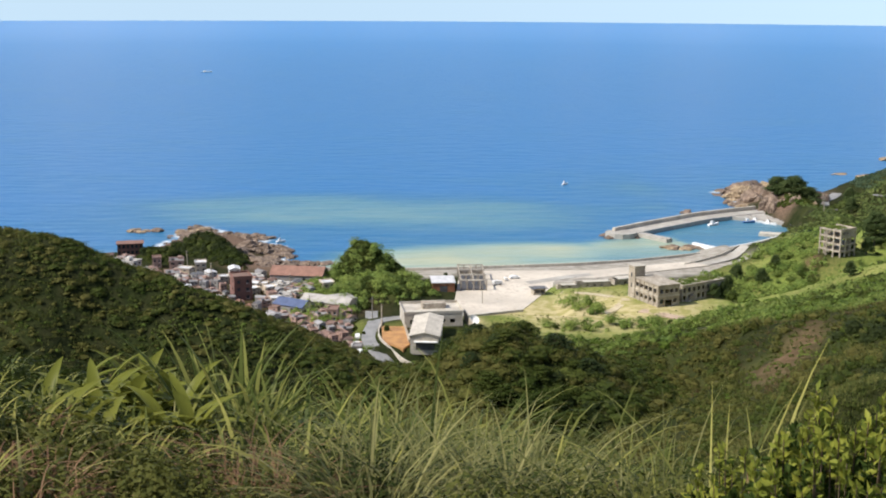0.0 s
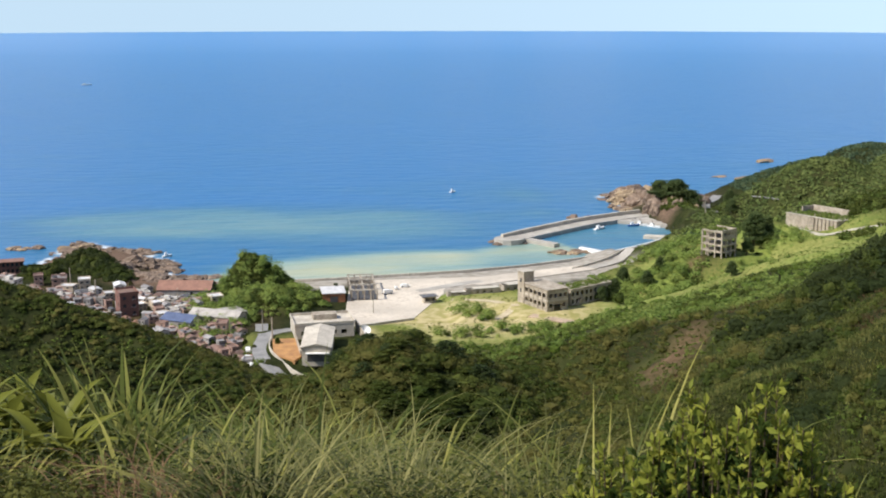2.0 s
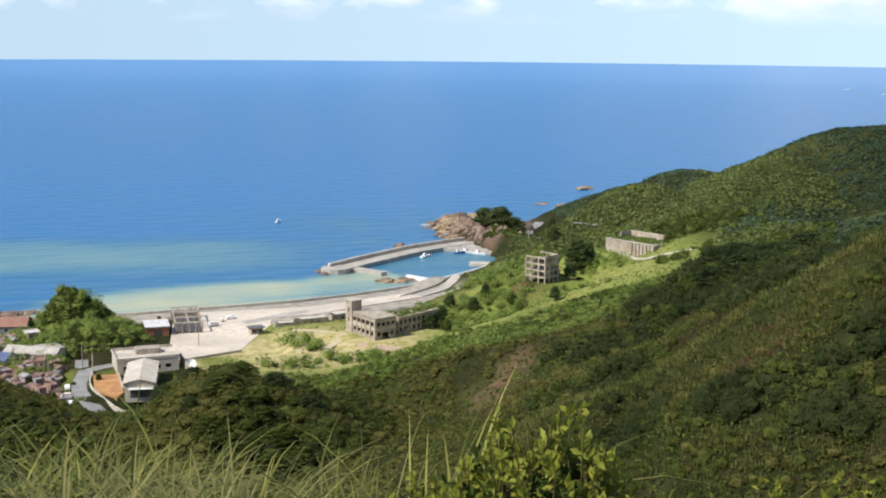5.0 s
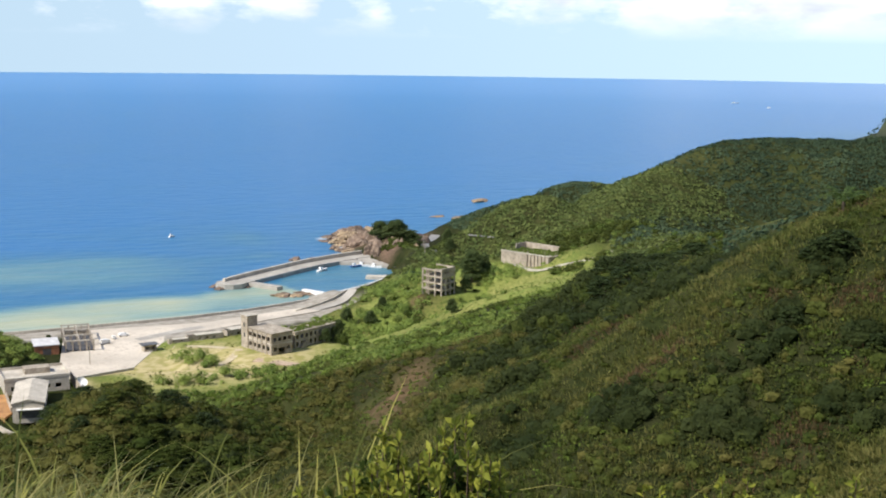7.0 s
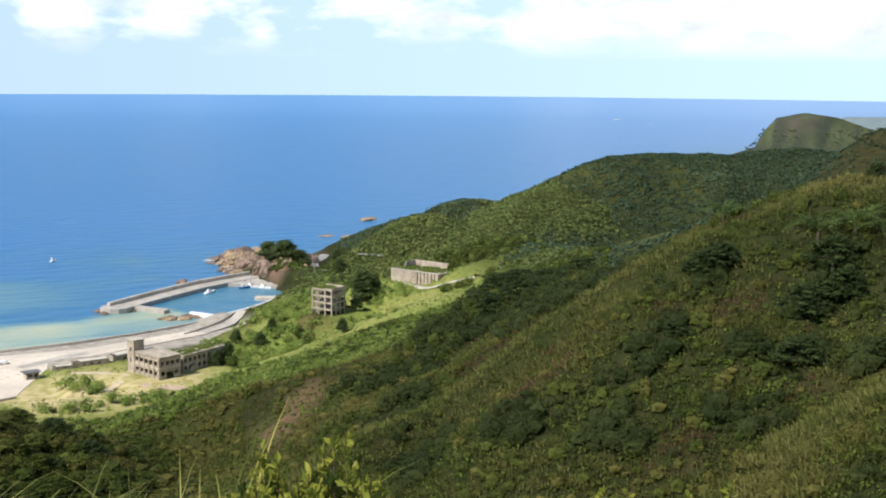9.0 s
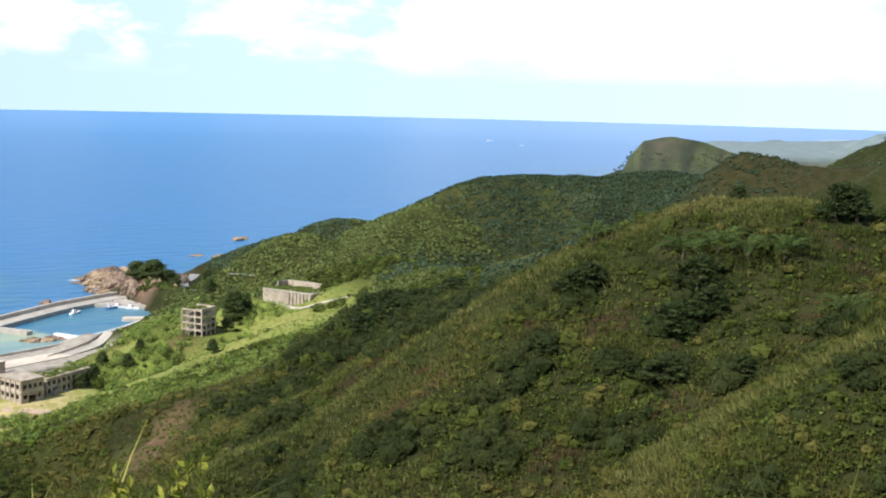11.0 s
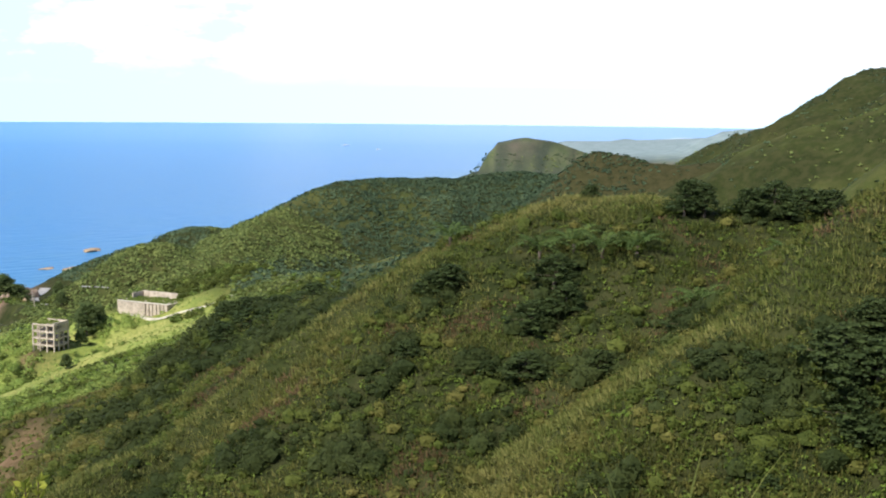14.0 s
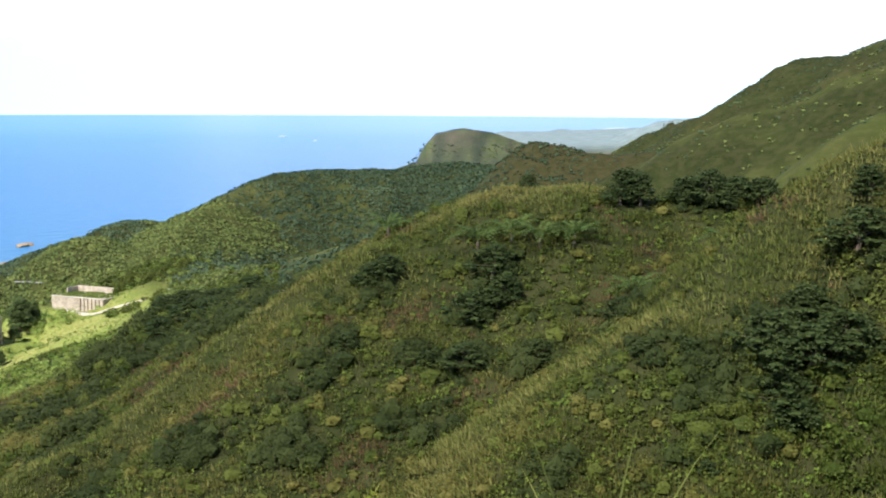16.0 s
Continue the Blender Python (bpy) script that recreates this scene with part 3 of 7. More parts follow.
def ground_cover(px, py, pz, s):
    """How much of the ground is meadow, dry grass, rock, bare earth and sand, and how much haze tint it takes."""
    n = fbm(px, py, 40, 4) * 2
    n2 = fbm(px + 90, py - 70, 14, 3) * 2
    r, bear = np.hypot(px, py), np.degrees(np.arctan2(px, py))
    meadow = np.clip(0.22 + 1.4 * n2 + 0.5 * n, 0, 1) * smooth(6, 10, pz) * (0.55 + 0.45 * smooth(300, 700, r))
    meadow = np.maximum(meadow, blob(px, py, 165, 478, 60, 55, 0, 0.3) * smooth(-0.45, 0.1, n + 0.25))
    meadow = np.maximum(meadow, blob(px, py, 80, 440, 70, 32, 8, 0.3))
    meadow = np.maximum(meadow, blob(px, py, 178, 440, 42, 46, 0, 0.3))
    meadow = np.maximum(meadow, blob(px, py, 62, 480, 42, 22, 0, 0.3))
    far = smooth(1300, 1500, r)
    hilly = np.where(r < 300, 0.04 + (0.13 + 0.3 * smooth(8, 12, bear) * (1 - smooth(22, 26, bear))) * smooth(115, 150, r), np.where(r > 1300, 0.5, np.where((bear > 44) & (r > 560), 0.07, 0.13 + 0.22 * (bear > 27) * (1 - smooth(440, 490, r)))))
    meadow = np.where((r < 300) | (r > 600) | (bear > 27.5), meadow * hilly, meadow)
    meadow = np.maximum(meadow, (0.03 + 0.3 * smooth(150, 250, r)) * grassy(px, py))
    # Paler meadow on the ribs puts sunlit relief into the ground colour.
    ribs = smooth(0.02, 0.15, 0.16 - 1.25 * np.abs(fbm(px + 70, py, 62, 5))) * smooth(430, 560, r) * smooth(20, 23, bear) * (1 - far)
    meadow = np.maximum(meadow, np.where(bear > 44, 0.03, 0.05) * (1 + 2 * n2) * ribs * smooth(9, 20, pz))
    dry = blob(px, py, 54, 452, 48, 32, 10, 0.4) * smooth(-0.35, 0.15, n2 + 0.1)
    brow = blob(px, py, *place(43.8, 672), 62, 36, -45, 0.5) * (r > 560)
    meadow = meadow * (1 - brow)
    heath = 0.12 * brow + 0.07 * smooth(0.1, 0.4, n) * (bear > 46) * (r > 560)
    rock = blob(px, py, 196, 765, 40, 46, 0, 0.3) + blob(px, py, -110, 615, 60, 42, 0, 0.3) + blob(px, py, -70, 546, 26, 22, 0, 0.4) + blob(px, py, 196, 684, 9, 24, -25, 0.4)
    rock = rock + 0.4 * smooth(0.0, 0.16, fbm(px, py, 90, 4)) * (r > 1500) * (r < 2300)
    rock = np.clip(rock, 0, 1) * smooth(-4, 0, s)
    earth = blob(px, py, *place(16.4, 205), 5, 34, -20, 0.6) + 0.75 * blob(px, py, 149, 489, 3, 9, -15, 0.6)
    earth = earth + blob(px, py, -78, 478, 34, 62, 48, 0.3) * (0.3 + 0.6 * n2)
    sand = smooth(-30, 2, s) * (1 - smooth(26, 34, s + 8 * n2 - 20 * smooth(15, 40, px) * (1 - smooth(128, 150, px)))) * smooth(-45, -25, px) * (1 - smooth(150, 185, px)) * (1 - smooth(5.5, 7.5, pz))
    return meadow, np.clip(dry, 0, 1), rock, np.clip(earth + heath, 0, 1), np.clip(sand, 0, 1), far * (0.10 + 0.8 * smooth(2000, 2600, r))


def build_land():
    bearings = np.concatenate([np.arange(-180, -30, 3.0), np.arange(-30, 64, 0.22), np.arange(64, 180, 3.0)])
    radii = np.concatenate([[0.001, 0.3], np.geomspace(0.8, 48, 60), np.geomspace(49, 1200, 310), np.geomspace(1215, 4700, 60)])
    x, y, faces = polar_sheet(bearings, radii)
    s = inland(x, y)
    z = ground_z(x, y)
    keep = (z[faces] > -7).any(1)
    faces = faces[keep]
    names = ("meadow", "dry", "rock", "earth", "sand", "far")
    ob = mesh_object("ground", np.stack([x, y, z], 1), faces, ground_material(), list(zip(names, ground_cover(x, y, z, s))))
    return tagged(ob, "green hills, coastal meadow and pale beach round the bay", "ground", kind="structure")


def build_sea():
    bearings = np.concatenate([np.arange(-180, -40, 4.0), np.arange(-40, -20, 0.8), np.arange(-20, 20, 0.28), np.arange(20, 60, 0.8), np.arange(60, 180, 4.0)])
    radii = np.concatenate([np.geomspace(450, 800, 170), np.geomspace(805, 1300, 60), np.geomspace(1340, 4950, 30)])
    x, y, faces = polar_sheet(bearings, radii)
    s = -inland(x, y)
    n, n2 = fbm(x, y * 1.5, 120, 5) * 2, fbm(x * 0.5 + 40, y, 30, 4) * 2
    silt = 0.95 * np.exp(-np.maximum(s, 0) / 52) * smooth(-75, -10, x) * (1 - smooth(120, 160, x)) * (0.9 + 0.35 * n)
    silt = np.maximum(silt, 0.92 * blob(x, y, 40, 585, 85, 26, 4, 0.6) + 0.35 * n2 * blob(x, y, 40, 585, 90, 30, 4, 0.5))
    silt = np.maximum(silt, (0.9 + 0.3 * n2) * blob(x, y, 98, 597, 44, 28, 30, 0.5))
    silt = np.maximum(silt, (0.95 + 0.3 * n2) * blob(x, y, 0, 566, 70, 13, 10, 0.6))
    silt = np.maximum(silt, (0.52 + 0.25 * n) * blob(x, y, -30, 690, 150, 58, -4, 0.7))
    silt = np.maximum(silt, (0.50 + 0.2 * n) * blob(x, y, -95, 720, 90, 30, 10, 0.7))
    silt = np.maximum(silt, 0.26 * np.exp(-np.maximum(s, 0) / 70))
    silt = np.clip(silt + 0.05 * n, 0, 1)
    silt = np.where(blob(x, y, 160, 645, 34, 52, -35, 0.1) > 0.5, 0.44 + 0.1 * n, silt)
    foam = 0.9 * smooth(0.74, 0.9, np.exp(-np.abs(s - 2) / 6) + 1.3 * fbm(x, y, 9, 3)) * (smooth(-170, -150, x) * (1 - smooth(-60, -50, x)) + 0.8 * smooth(165, 175, x) * smooth(715, 725, y))
    ob = mesh_object("sea", np.stack([x, y, np.zeros_like(x)], 1), faces, sea_material(), [("silt", silt), ("foam", np.clip(foam, 0, 1)), ("swell_haze", 1.0 - 0.93 * smooth(1300, 4400, np.hypot(x, y)))])
    return tagged(ob, "deep blue open sea, milky turquoise along the beach", "sea", kind="structure")


build_land()
build_sea()


# ---- plants ----
# Hill scrub: cloud shade over the near slopes is put into darker colours.
SCRUB = leaf_material("scrub_leaves", (0.042, 0.062, 0.011), (0.088, 0.102, 0.022), spread=0.3)
WOOD_LEAVES = leaf_material("woodland_leaves", (0.026, 0.038, 0.011), (0.046, 0.058, 0.017), spread=0.25)
OLIVE_SCRUB = leaf_material("olive_scrub_leaves", (0.078, 0.086, 0.018), (0.135, 0.122, 0.034), spread=0.25)
# Coast thicket: lightened in colour to stand for full sun on the shore.
BRIGHT_SCRUB = leaf_material("bright_scrub_leaves", (0.1, 0.155, 0.033), (0.175, 0.21, 0.05), spread=0.25)
LUSH_SCRUB = leaf_material("lush_coast_leaves", (0.17, 0.245, 0.056), (0.26, 0.315, 0.075), spread=0.25)
SILVERGRASS = leaf_material("silvergrass_blades", (0.06, 0.082, 0.017), (0.132, 0.124, 0.035), spread=0.3)
# Paler grass of the rib crests, with sunlight on them added to its colour.
CREST_GRASS = leaf_material("crest_grass_blades", (0.088, 0.115, 0.026), (0.198, 0.182, 0.06), spread=0.35)
FRESH_GREEN = leaf_material("fresh_green_leaves", (0.075, 0.12, 0.018), (0.12, 0.16, 0.028), spread=0.25)
WITHERED = leaf_material("withered_leaves", (0.11, 0.07, 0.035), (0.165, 0.108, 0.054), spread=0.3)
# Far leaves are bluer: haze over the distance is in their colour.
FAR_LEAVES = leaf_material("far_leaves", (0.054, 0.088, 0.048), (0.088, 0.12, 0.06))
COAST_TREE = leaf_material("coast_tree_leaves", (0.058, 0.088, 0.030), (0.095, 0.122, 0.042), spread=0.25)
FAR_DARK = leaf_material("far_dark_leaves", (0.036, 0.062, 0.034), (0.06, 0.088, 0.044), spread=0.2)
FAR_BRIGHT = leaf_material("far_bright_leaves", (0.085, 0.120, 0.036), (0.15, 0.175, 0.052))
TREE_LEAVES = leaf_material("tree_leaves", (0.024, 0.038, 0.012), (0.040, 0.055, 0.017), spread=0.4, glow=0.2)
BARK = material("bark", (0.10, 0.075, 0.05), 0.9, (0.055, 0.04, 0.03), 2.0, 0.02)


def unit(v):
    return v / np.maximum(np.linalg.norm(v, axis=-1, keepdims=True), 1e-9)


def dome(level):
    bm = bmesh.new()
    bmesh.ops.create_icosphere(bm, subdivisions=level, radius=1)
    bmesh.ops.delete(bm, geom=[v for v in bm.verts if v.co.z < -0.45], context="VERTS")
    bm.verts.ensure_lookup_table()
    v, f = np.array([p.co[:] for p in bm.verts]), np.array([[p.index for p in q.verts] for q in bm.faces])
    bm.free()
    return v, f


DOMES = {1: dome(1)}


def leaf_cloud(centre, radius, height, per, leaf, rng, low=-0.2, shell=0.72, ruffle=0.8, core=0, fill=0.8):
    """Leaves over rounded clumps: one slender triangle each. per: leaves to a clump, one number or one each.
    core: how finely the dense inner mass of twigs and leaves under them is shaped (0: none)."""
    n = len(centre)
    i = np.repeat(np.arange(n), per)
    d = unit(rng.normal(size=(len(i), 3)))
    d[:, 2] = np.where(d[:, 2] < low, -d[:, 2], d[:, 2])

    def lumpy(d, i):
        return 0.86 + 0.22 * np.sin(d[:, 0] * 4 + i * 1.7) * np.sin(d[:, 1] * 4 + i * 2.3) + 0.1 * np.sin(d[:, 2] * 6 + i)

    lump = (shell + (1.14 - shell) * rng.random(len(i)) ** 0.6) * lumpy(d, i)
    p = centre[i] + d * np.stack([radius[i], radius[i], height[i]], 1) * lump[:, None]
    nrm = unit(d + ruffle * rng.normal(size=d.shape) * np.array([1, 1, 0.6]) + np.array([0, 0, 0.35]))
    t1 = unit(np.cross(nrm, rng.normal(size=d.shape)))
    t2 = np.cross(nrm, t1)
    s = (leaf[i] if np.ndim(leaf) else np.full(len(i), leaf))[:, None] * (0.6 + 0.8 * rng.random((len(i), 1)))
    v = np.stack([p - t1 * s * 0.75, p + t1 * s * 0.55 + t2 * s * 0.5, p + t1 * s * 0.2 - t2 * s * 0.6], 1).reshape(-1, 3)
    f = np.arange(len(v)).reshape(-1, 3)
    if core:
        dv, df = DOMES[core]
        k = np.repeat(np.arange(n), len(dv))
        q = np.tile(dv, (n, 1))
        w = fill * lumpy(q, k) * (0.9 + 0.2 * rng.random(len(k)))
        cv = centre[k] + q * np.stack([radius[k], radius[k], height[k]], 1) * w[:, None]
        cf = (df[None] + (np.arange(n) * len(dv))[:, None, None]).reshape(-1, 3)
        return np.concatenate([v, cv]), np.concatenate([f, cf + len(v)])
    return v, f


def blades(base, heading, length, width, lean, droop, rng, seg=4):
    """Grass blades: ribbons that rise, lean over and taper."""
    n = len(base)
    s = np.linspace(0, 1, seg + 1)
    mid = (s[:-1] + s[1:]) / 2
    th = lean[:, None] + droop[:, None] * mid[None] ** 1.4
    step = (length / seg)[:, None]
    out = np.concatenate([np.zeros((n, 1)), np.cumsum(np.sin(th) * step, 1)], 1)
    up = np.concatenate([np.zeros((n, 1)), np.cumsum(np.cos(th) * step, 1)], 1)
    c, sn = np.cos(heading)[:, None], np.sin(heading)[:, None]
    mid_p = np.stack([base[:, 0:1] + out * c, base[:, 1:2] + out * sn, base[:, 2:3] + up], -1)
    twist = heading + np.pi / 2 + rng.normal(size=n) * 0.5
    side = np.stack([np.cos(twist), np.sin(twist), np.zeros(n)], 1)[:, None]
    w = (width[:, None] * (np.minimum(1, 0.55 + 1.2 * s) * (1 - s ** 2.2) + 0.04))[..., None] * 0.5
    v = np.stack([mid_p - side * w, mid_p + side * w], 2).reshape(-1, 3)
    k = np.arange(seg)
    quad = np.stack([2 * k, 2 * k + 1, 2 * k + 3, 2 * k + 2], 1)
    f = (quad[None] + (np.arange(n) * 2 * (seg + 1))[:, None, None]).reshape(-1, 4)
    return v, f


def tufts(x, y, z, per, length, width, rng, seg=3, spread=0.25, droop=1.5, lean=0.45):
    i = np.repeat(np.arange(len(x)), per)
    n = len(i)
    a = rng.random(n) * 2 * np.pi
    r = spread * np.sqrt(rng.random(n))
    base = np.stack([x[i] + r * np.cos(a), y[i] + r * np.sin(a), z[i] - 0.05], 1)
    k = length[i] if np.ndim(length) else np.full(n, length)
    return blades(base, a + rng.normal(size=n) * 0.5, k * (0.55 + 0.55 * rng.random(n)), np.full(n, width) * (0.7 + 0.6 * rng.random(n)),
                  0.08 + np.abs(rng.normal(size=n)) * lean * 0.6, droop * (0.5 + 0.7 * rng.random(n)), rng, seg)


def wisps(x, y, z, per, length, width, rng, spread, lay=0.55):
    """Grass seen from afar: bundles of single pointed blades."""
    i = np.repeat(np.arange(len(x)), per)
    n = len(i)
    a, r = rng.random(n) * 6.283, spread * np.sqrt(rng.random(n))
    p = np.stack([x[i] + r * np.cos(a), y[i] + r * np.sin(a), z[i] - 0.05], 1)
    lean = np.abs(rng.normal(size=n)) * lay
    k = length * (0.5 + 0.7 * rng.random(n))
    tip = p + np.stack([np.cos(a) * np.sin(lean) * k, np.sin(a) * np.sin(lean) * k, np.cos(lean) * k], 1)
    t = rng.random(n) * 6.283
    side = np.stack([np.cos(t), np.sin(t), np.zeros(n)], 1) * (width * (0.6 + 0.8 * rng.random((n, 1)))) * 0.5
    return np.stack([p - side, p + side, tip], 1).reshape(-1, 3), np.arange(3 * n).reshape(-1, 3)


def sector(b0, b1, r0, r1, n, rng):
    b = np.radians(b0 + (b1 - b0) * rng.random(n))
    r = np.sqrt(r0 * r0 + (r1 * r1 - r0 * r0) * rng.random(n))
    return r * np.sin(b), r * np.cos(b)


def stuff(name, verts, faces, mat, label, category):
    return tagged(mesh_object(name, verts, faces, mat, flat=True), label, category, kind="stuff")


def merge(pieces):
    vs, fs, k = [], [], 0
    for v, f in pieces:
        vs.append(v), fs.append(f + k)
        k += len(v)
    return np.concatenate(vs), np.concatenate(fs)


def cover_of(x, y):
    z = ground_z(x, y)
    s = inland(x, y)
    return z, s, ground_cover(x, y, z, s)


def clear_of_built(x, y):
    """Where neither buildings, roads nor yards stand."""
    ok = np.ones(len(x), bool)
    for cx, cy, hx, hy, turn, _ in PADS:
        c, sn = math.cos(radians(turn)), math.sin(radians(turn))
        u, v = (x - cx) * c + (y - cy) * sn, -(x - cx) * sn + (y - cy) * c
        ok &= (np.abs(u) > hx + 1) | (np.abs(v) > hy + 1)
    return ok


def near_slopes():
    g = np.random.default_rng(11)
    spur = sorted((b, d) for b, d, h in RIDGES[3]["crest"])

    def slope_spots(n, far):
        """Places on the side of the spur that falls to the gully, closer set towards its foot."""
        b = 12 + 52 * g.random(n)
        low = np.where(b < 47, 62, 47)
        d = low * (far / low) ** (g.random(n) ** 0.85)
        on = d < np.interp(b, [p[0] for p in spur], [p[1] for p in spur]) + 9
        b, d = np.radians(b[on]), d[on]
        return d * np.sin(b), d * np.cos(b)

    # shrubs, thick in the gullies and thin on the grassy ribs
    x, y = slope_spots(17000, 275)
    z, s, (meadow, dry, rock, earth, sand, far) = cover_of(x, y)
    grass, wood, fresh = grassy(x, y), patched(x, y, WOOD_PATCHES), patched(x, y, FRESH_PATCHES)
    lump = fbm(x - 12, y + 60, 7, 3) * 2
    keep = (g.random(len(x)) < 0.52 - 0.34 * smooth(125, 165, np.hypot(x, y)) + 0.7 * wood + 1.4 * lump - 0.7 * grass - 0.2 * fresh) & (earth < 0.4)
    x, y, z, wood, grass, lump, fresh = (q[keep] for q in (x, y, z, wood, grass, lump, fresh))
    r = np.hypot(x, y)
    rad = (0.35 + 0.95 * g.random(len(x)) ** 2.6) * (0.85 + 0.7 * smooth(90, 230, r)) * (1 + 0.55 * wood - 0.35 * grass)
    c = np.stack([x, y, z + rad * 0.3], 1)
    leaf = 0.115 + 0.15 * smooth(80, 240, r)
    per = np.clip(100 * rad ** 1.7 * (0.12 / leaf), 28, 260).astype(int)
    pick = 0.75 * wood + 0.5 * lump + 0.5 * (g.random(len(x)) - 0.5) - 0.5 * fresh - 0.3 * grass - 0.3 * smooth(125, 165, r)
    for mask, mat, name, label in ((pick > 0.30, WOOD_LEAVES, "dark_scrub", "dark evergreen scrub filling the gullies of the spur"),
                                   ((pick <= 0.30) & (pick > -0.04), SCRUB, "hillside_scrub", "dense green evergreen scrub covering the hillside spur"),
                                   (pick <= -0.04, OLIVE_SCRUB, "olive_scrub", "olive green low scrub between grass on the hillside spur")):
        v, f = leaf_cloud(c[mask], rad[mask], rad[mask] * (0.65 + 0.35 * g.random(mask.sum())), per[mask], leaf[mask], g, shell=0.78, ruffle=0.32, core=1, fill=0.72)
        stuff(name, v, f, mat, label, "shrubs")
    # grass: silvergrass all over, paler along the ribs
    x, y = slope_spots(46000, 265)
    z, s, (meadow, dry, rock, earth, sand, far) = cover_of(x, y)
    grass, wood, fresh, red = grassy(x, y), patched(x, y, WOOD_PATCHES), patched(x, y, FRESH_PATCHES), patched(x, y, RED_PATCHES)
    lump = fbm(x - 12, y + 60, 7, 3) * 2
    keep = (g.random(len(x)) < 0.50 + 0.2 * smooth(125, 165, np.hypot(x, y)) - 0.5 * wood - 0.9 * lump + grass + red) & (earth < 0.3)
    x, y, z, grass, fresh, red = (q[keep] for q in (x, y, z, grass, fresh, red))
    old = (fbm(x + 5, y - 33, 7, 2) + 0.5 * red > 0.12) & (grass < 0.5)
    pale = ~old & (g.random(len(x)) < 0.85 * grass + 0.14 + 0.6 * fbm(x + 40, y, 16, 3) - 0.3 * fresh + 0.25 * smooth(125, 165, np.hypot(x, y)))
    for mask, mat, name, label, per, long, wide in ((~old & ~pale, SILVERGRASS, "silvergrass", "yellowish green silvergrass tussocks on the hillside", 19, 0.62, 0.13),
                                                    (pale, CREST_GRASS, "crest_grass", "sunny yellow-green grass along the crests of the ribs", 22, 0.60, 0.13),
                                                    (old, WITHERED, "withered_grass", "withered brownish grass in patches on the hillside", 18, 0.55, 0.11)):
        v, f = wisps(x[mask], y[mask], z[mask], per, long, wide, g, 0.95, 0.95)
        stuff(name, v, f, mat, label, "grass")
    # low mixed growth over all of it
    x, y = slope_spots(26000, 270)
    z = ground_z(x, y)
    grass, fresh = grassy(x, y), patched(x, y, FRESH_PATCHES)
    keep = g.random(len(x)) > 0.7 * grass
    x, y, z, fresh = x[keep], y[keep], z[keep], fresh[keep]
    q = 0.3 + 0.35 * g.random(len(x))
    tone = fbm(x, y, 18, 3) + 0.3 * (g.random(len(x)) - 0.5)
    size = 0.16 + 0.12 * smooth(90, 240, np.hypot(x, y))
    for mask, mat in ((tone + fresh > 0.16, FRESH_GREEN), (tone + fresh <= 0.16, SCRUB)):
        v, f = leaf_cloud(np.stack([x, y, z + 0.05], 1)[mask], q[mask], q[mask] * 0.6, 8, size[mask] * 1.15, g, low=0.0, ruffle=0.3)
        stuff("low_growth", v, f, mat, "low mixed green growth between the shrubs", "plants")
    # the look-out's own bank on the right
    x, y = sector(44, 70, 22, 80, 5200, g)
    v, f = wisps(x, y, ground_z(x, y), 12, 0.5, 0.09, g, 0.6)
    stuff("bank_grass", v, f, SILVERGRASS, "short bright green grass on the bank of the look-out", "grass")
    # ferns and weeds on the steep steps of the near shoulder
    b, r = np.radians(44 + 24 * g.random(44000)), 58 + 60 * g.random(44000)
    za, zb = (ground_z((r + k) * np.sin(b), (r + k) * np.cos(b)) for k in (-0.6, 0.6))
    steep = np.abs(zb - za) > 1.35
    b, r, za, zb = b[steep], r[steep], za[steep], zb[steep]
    t = g.random(len(b))
    c = np.stack([(r + 1.2 * t - 0.6) * np.sin(b), (r + 1.2 * t - 0.6) * np.cos(b), za + (zb - za) * t], 1)
    q = 0.35 + 0.3 * g.random(len(b))
    v, f = leaf_cloud(c, q, q * 0.8, 16, 0.22, g, low=-0.9, ruffle=0.6)
    stuff("bank_ferns", v, f, SCRUB, "bright green ferns on the steep steps of the slope", "plants")
    # short turf round the look-out
    x, y = sector(-180, 180, 0.9, 26, 4200, g)
    v, f = wisps(x, y, ground_z(x, y), 9, 0.3, 0.02, g, 0.3)
    stuff("turf", v, f, SILVERGRASS, "short green turf on the look-out", "grass")


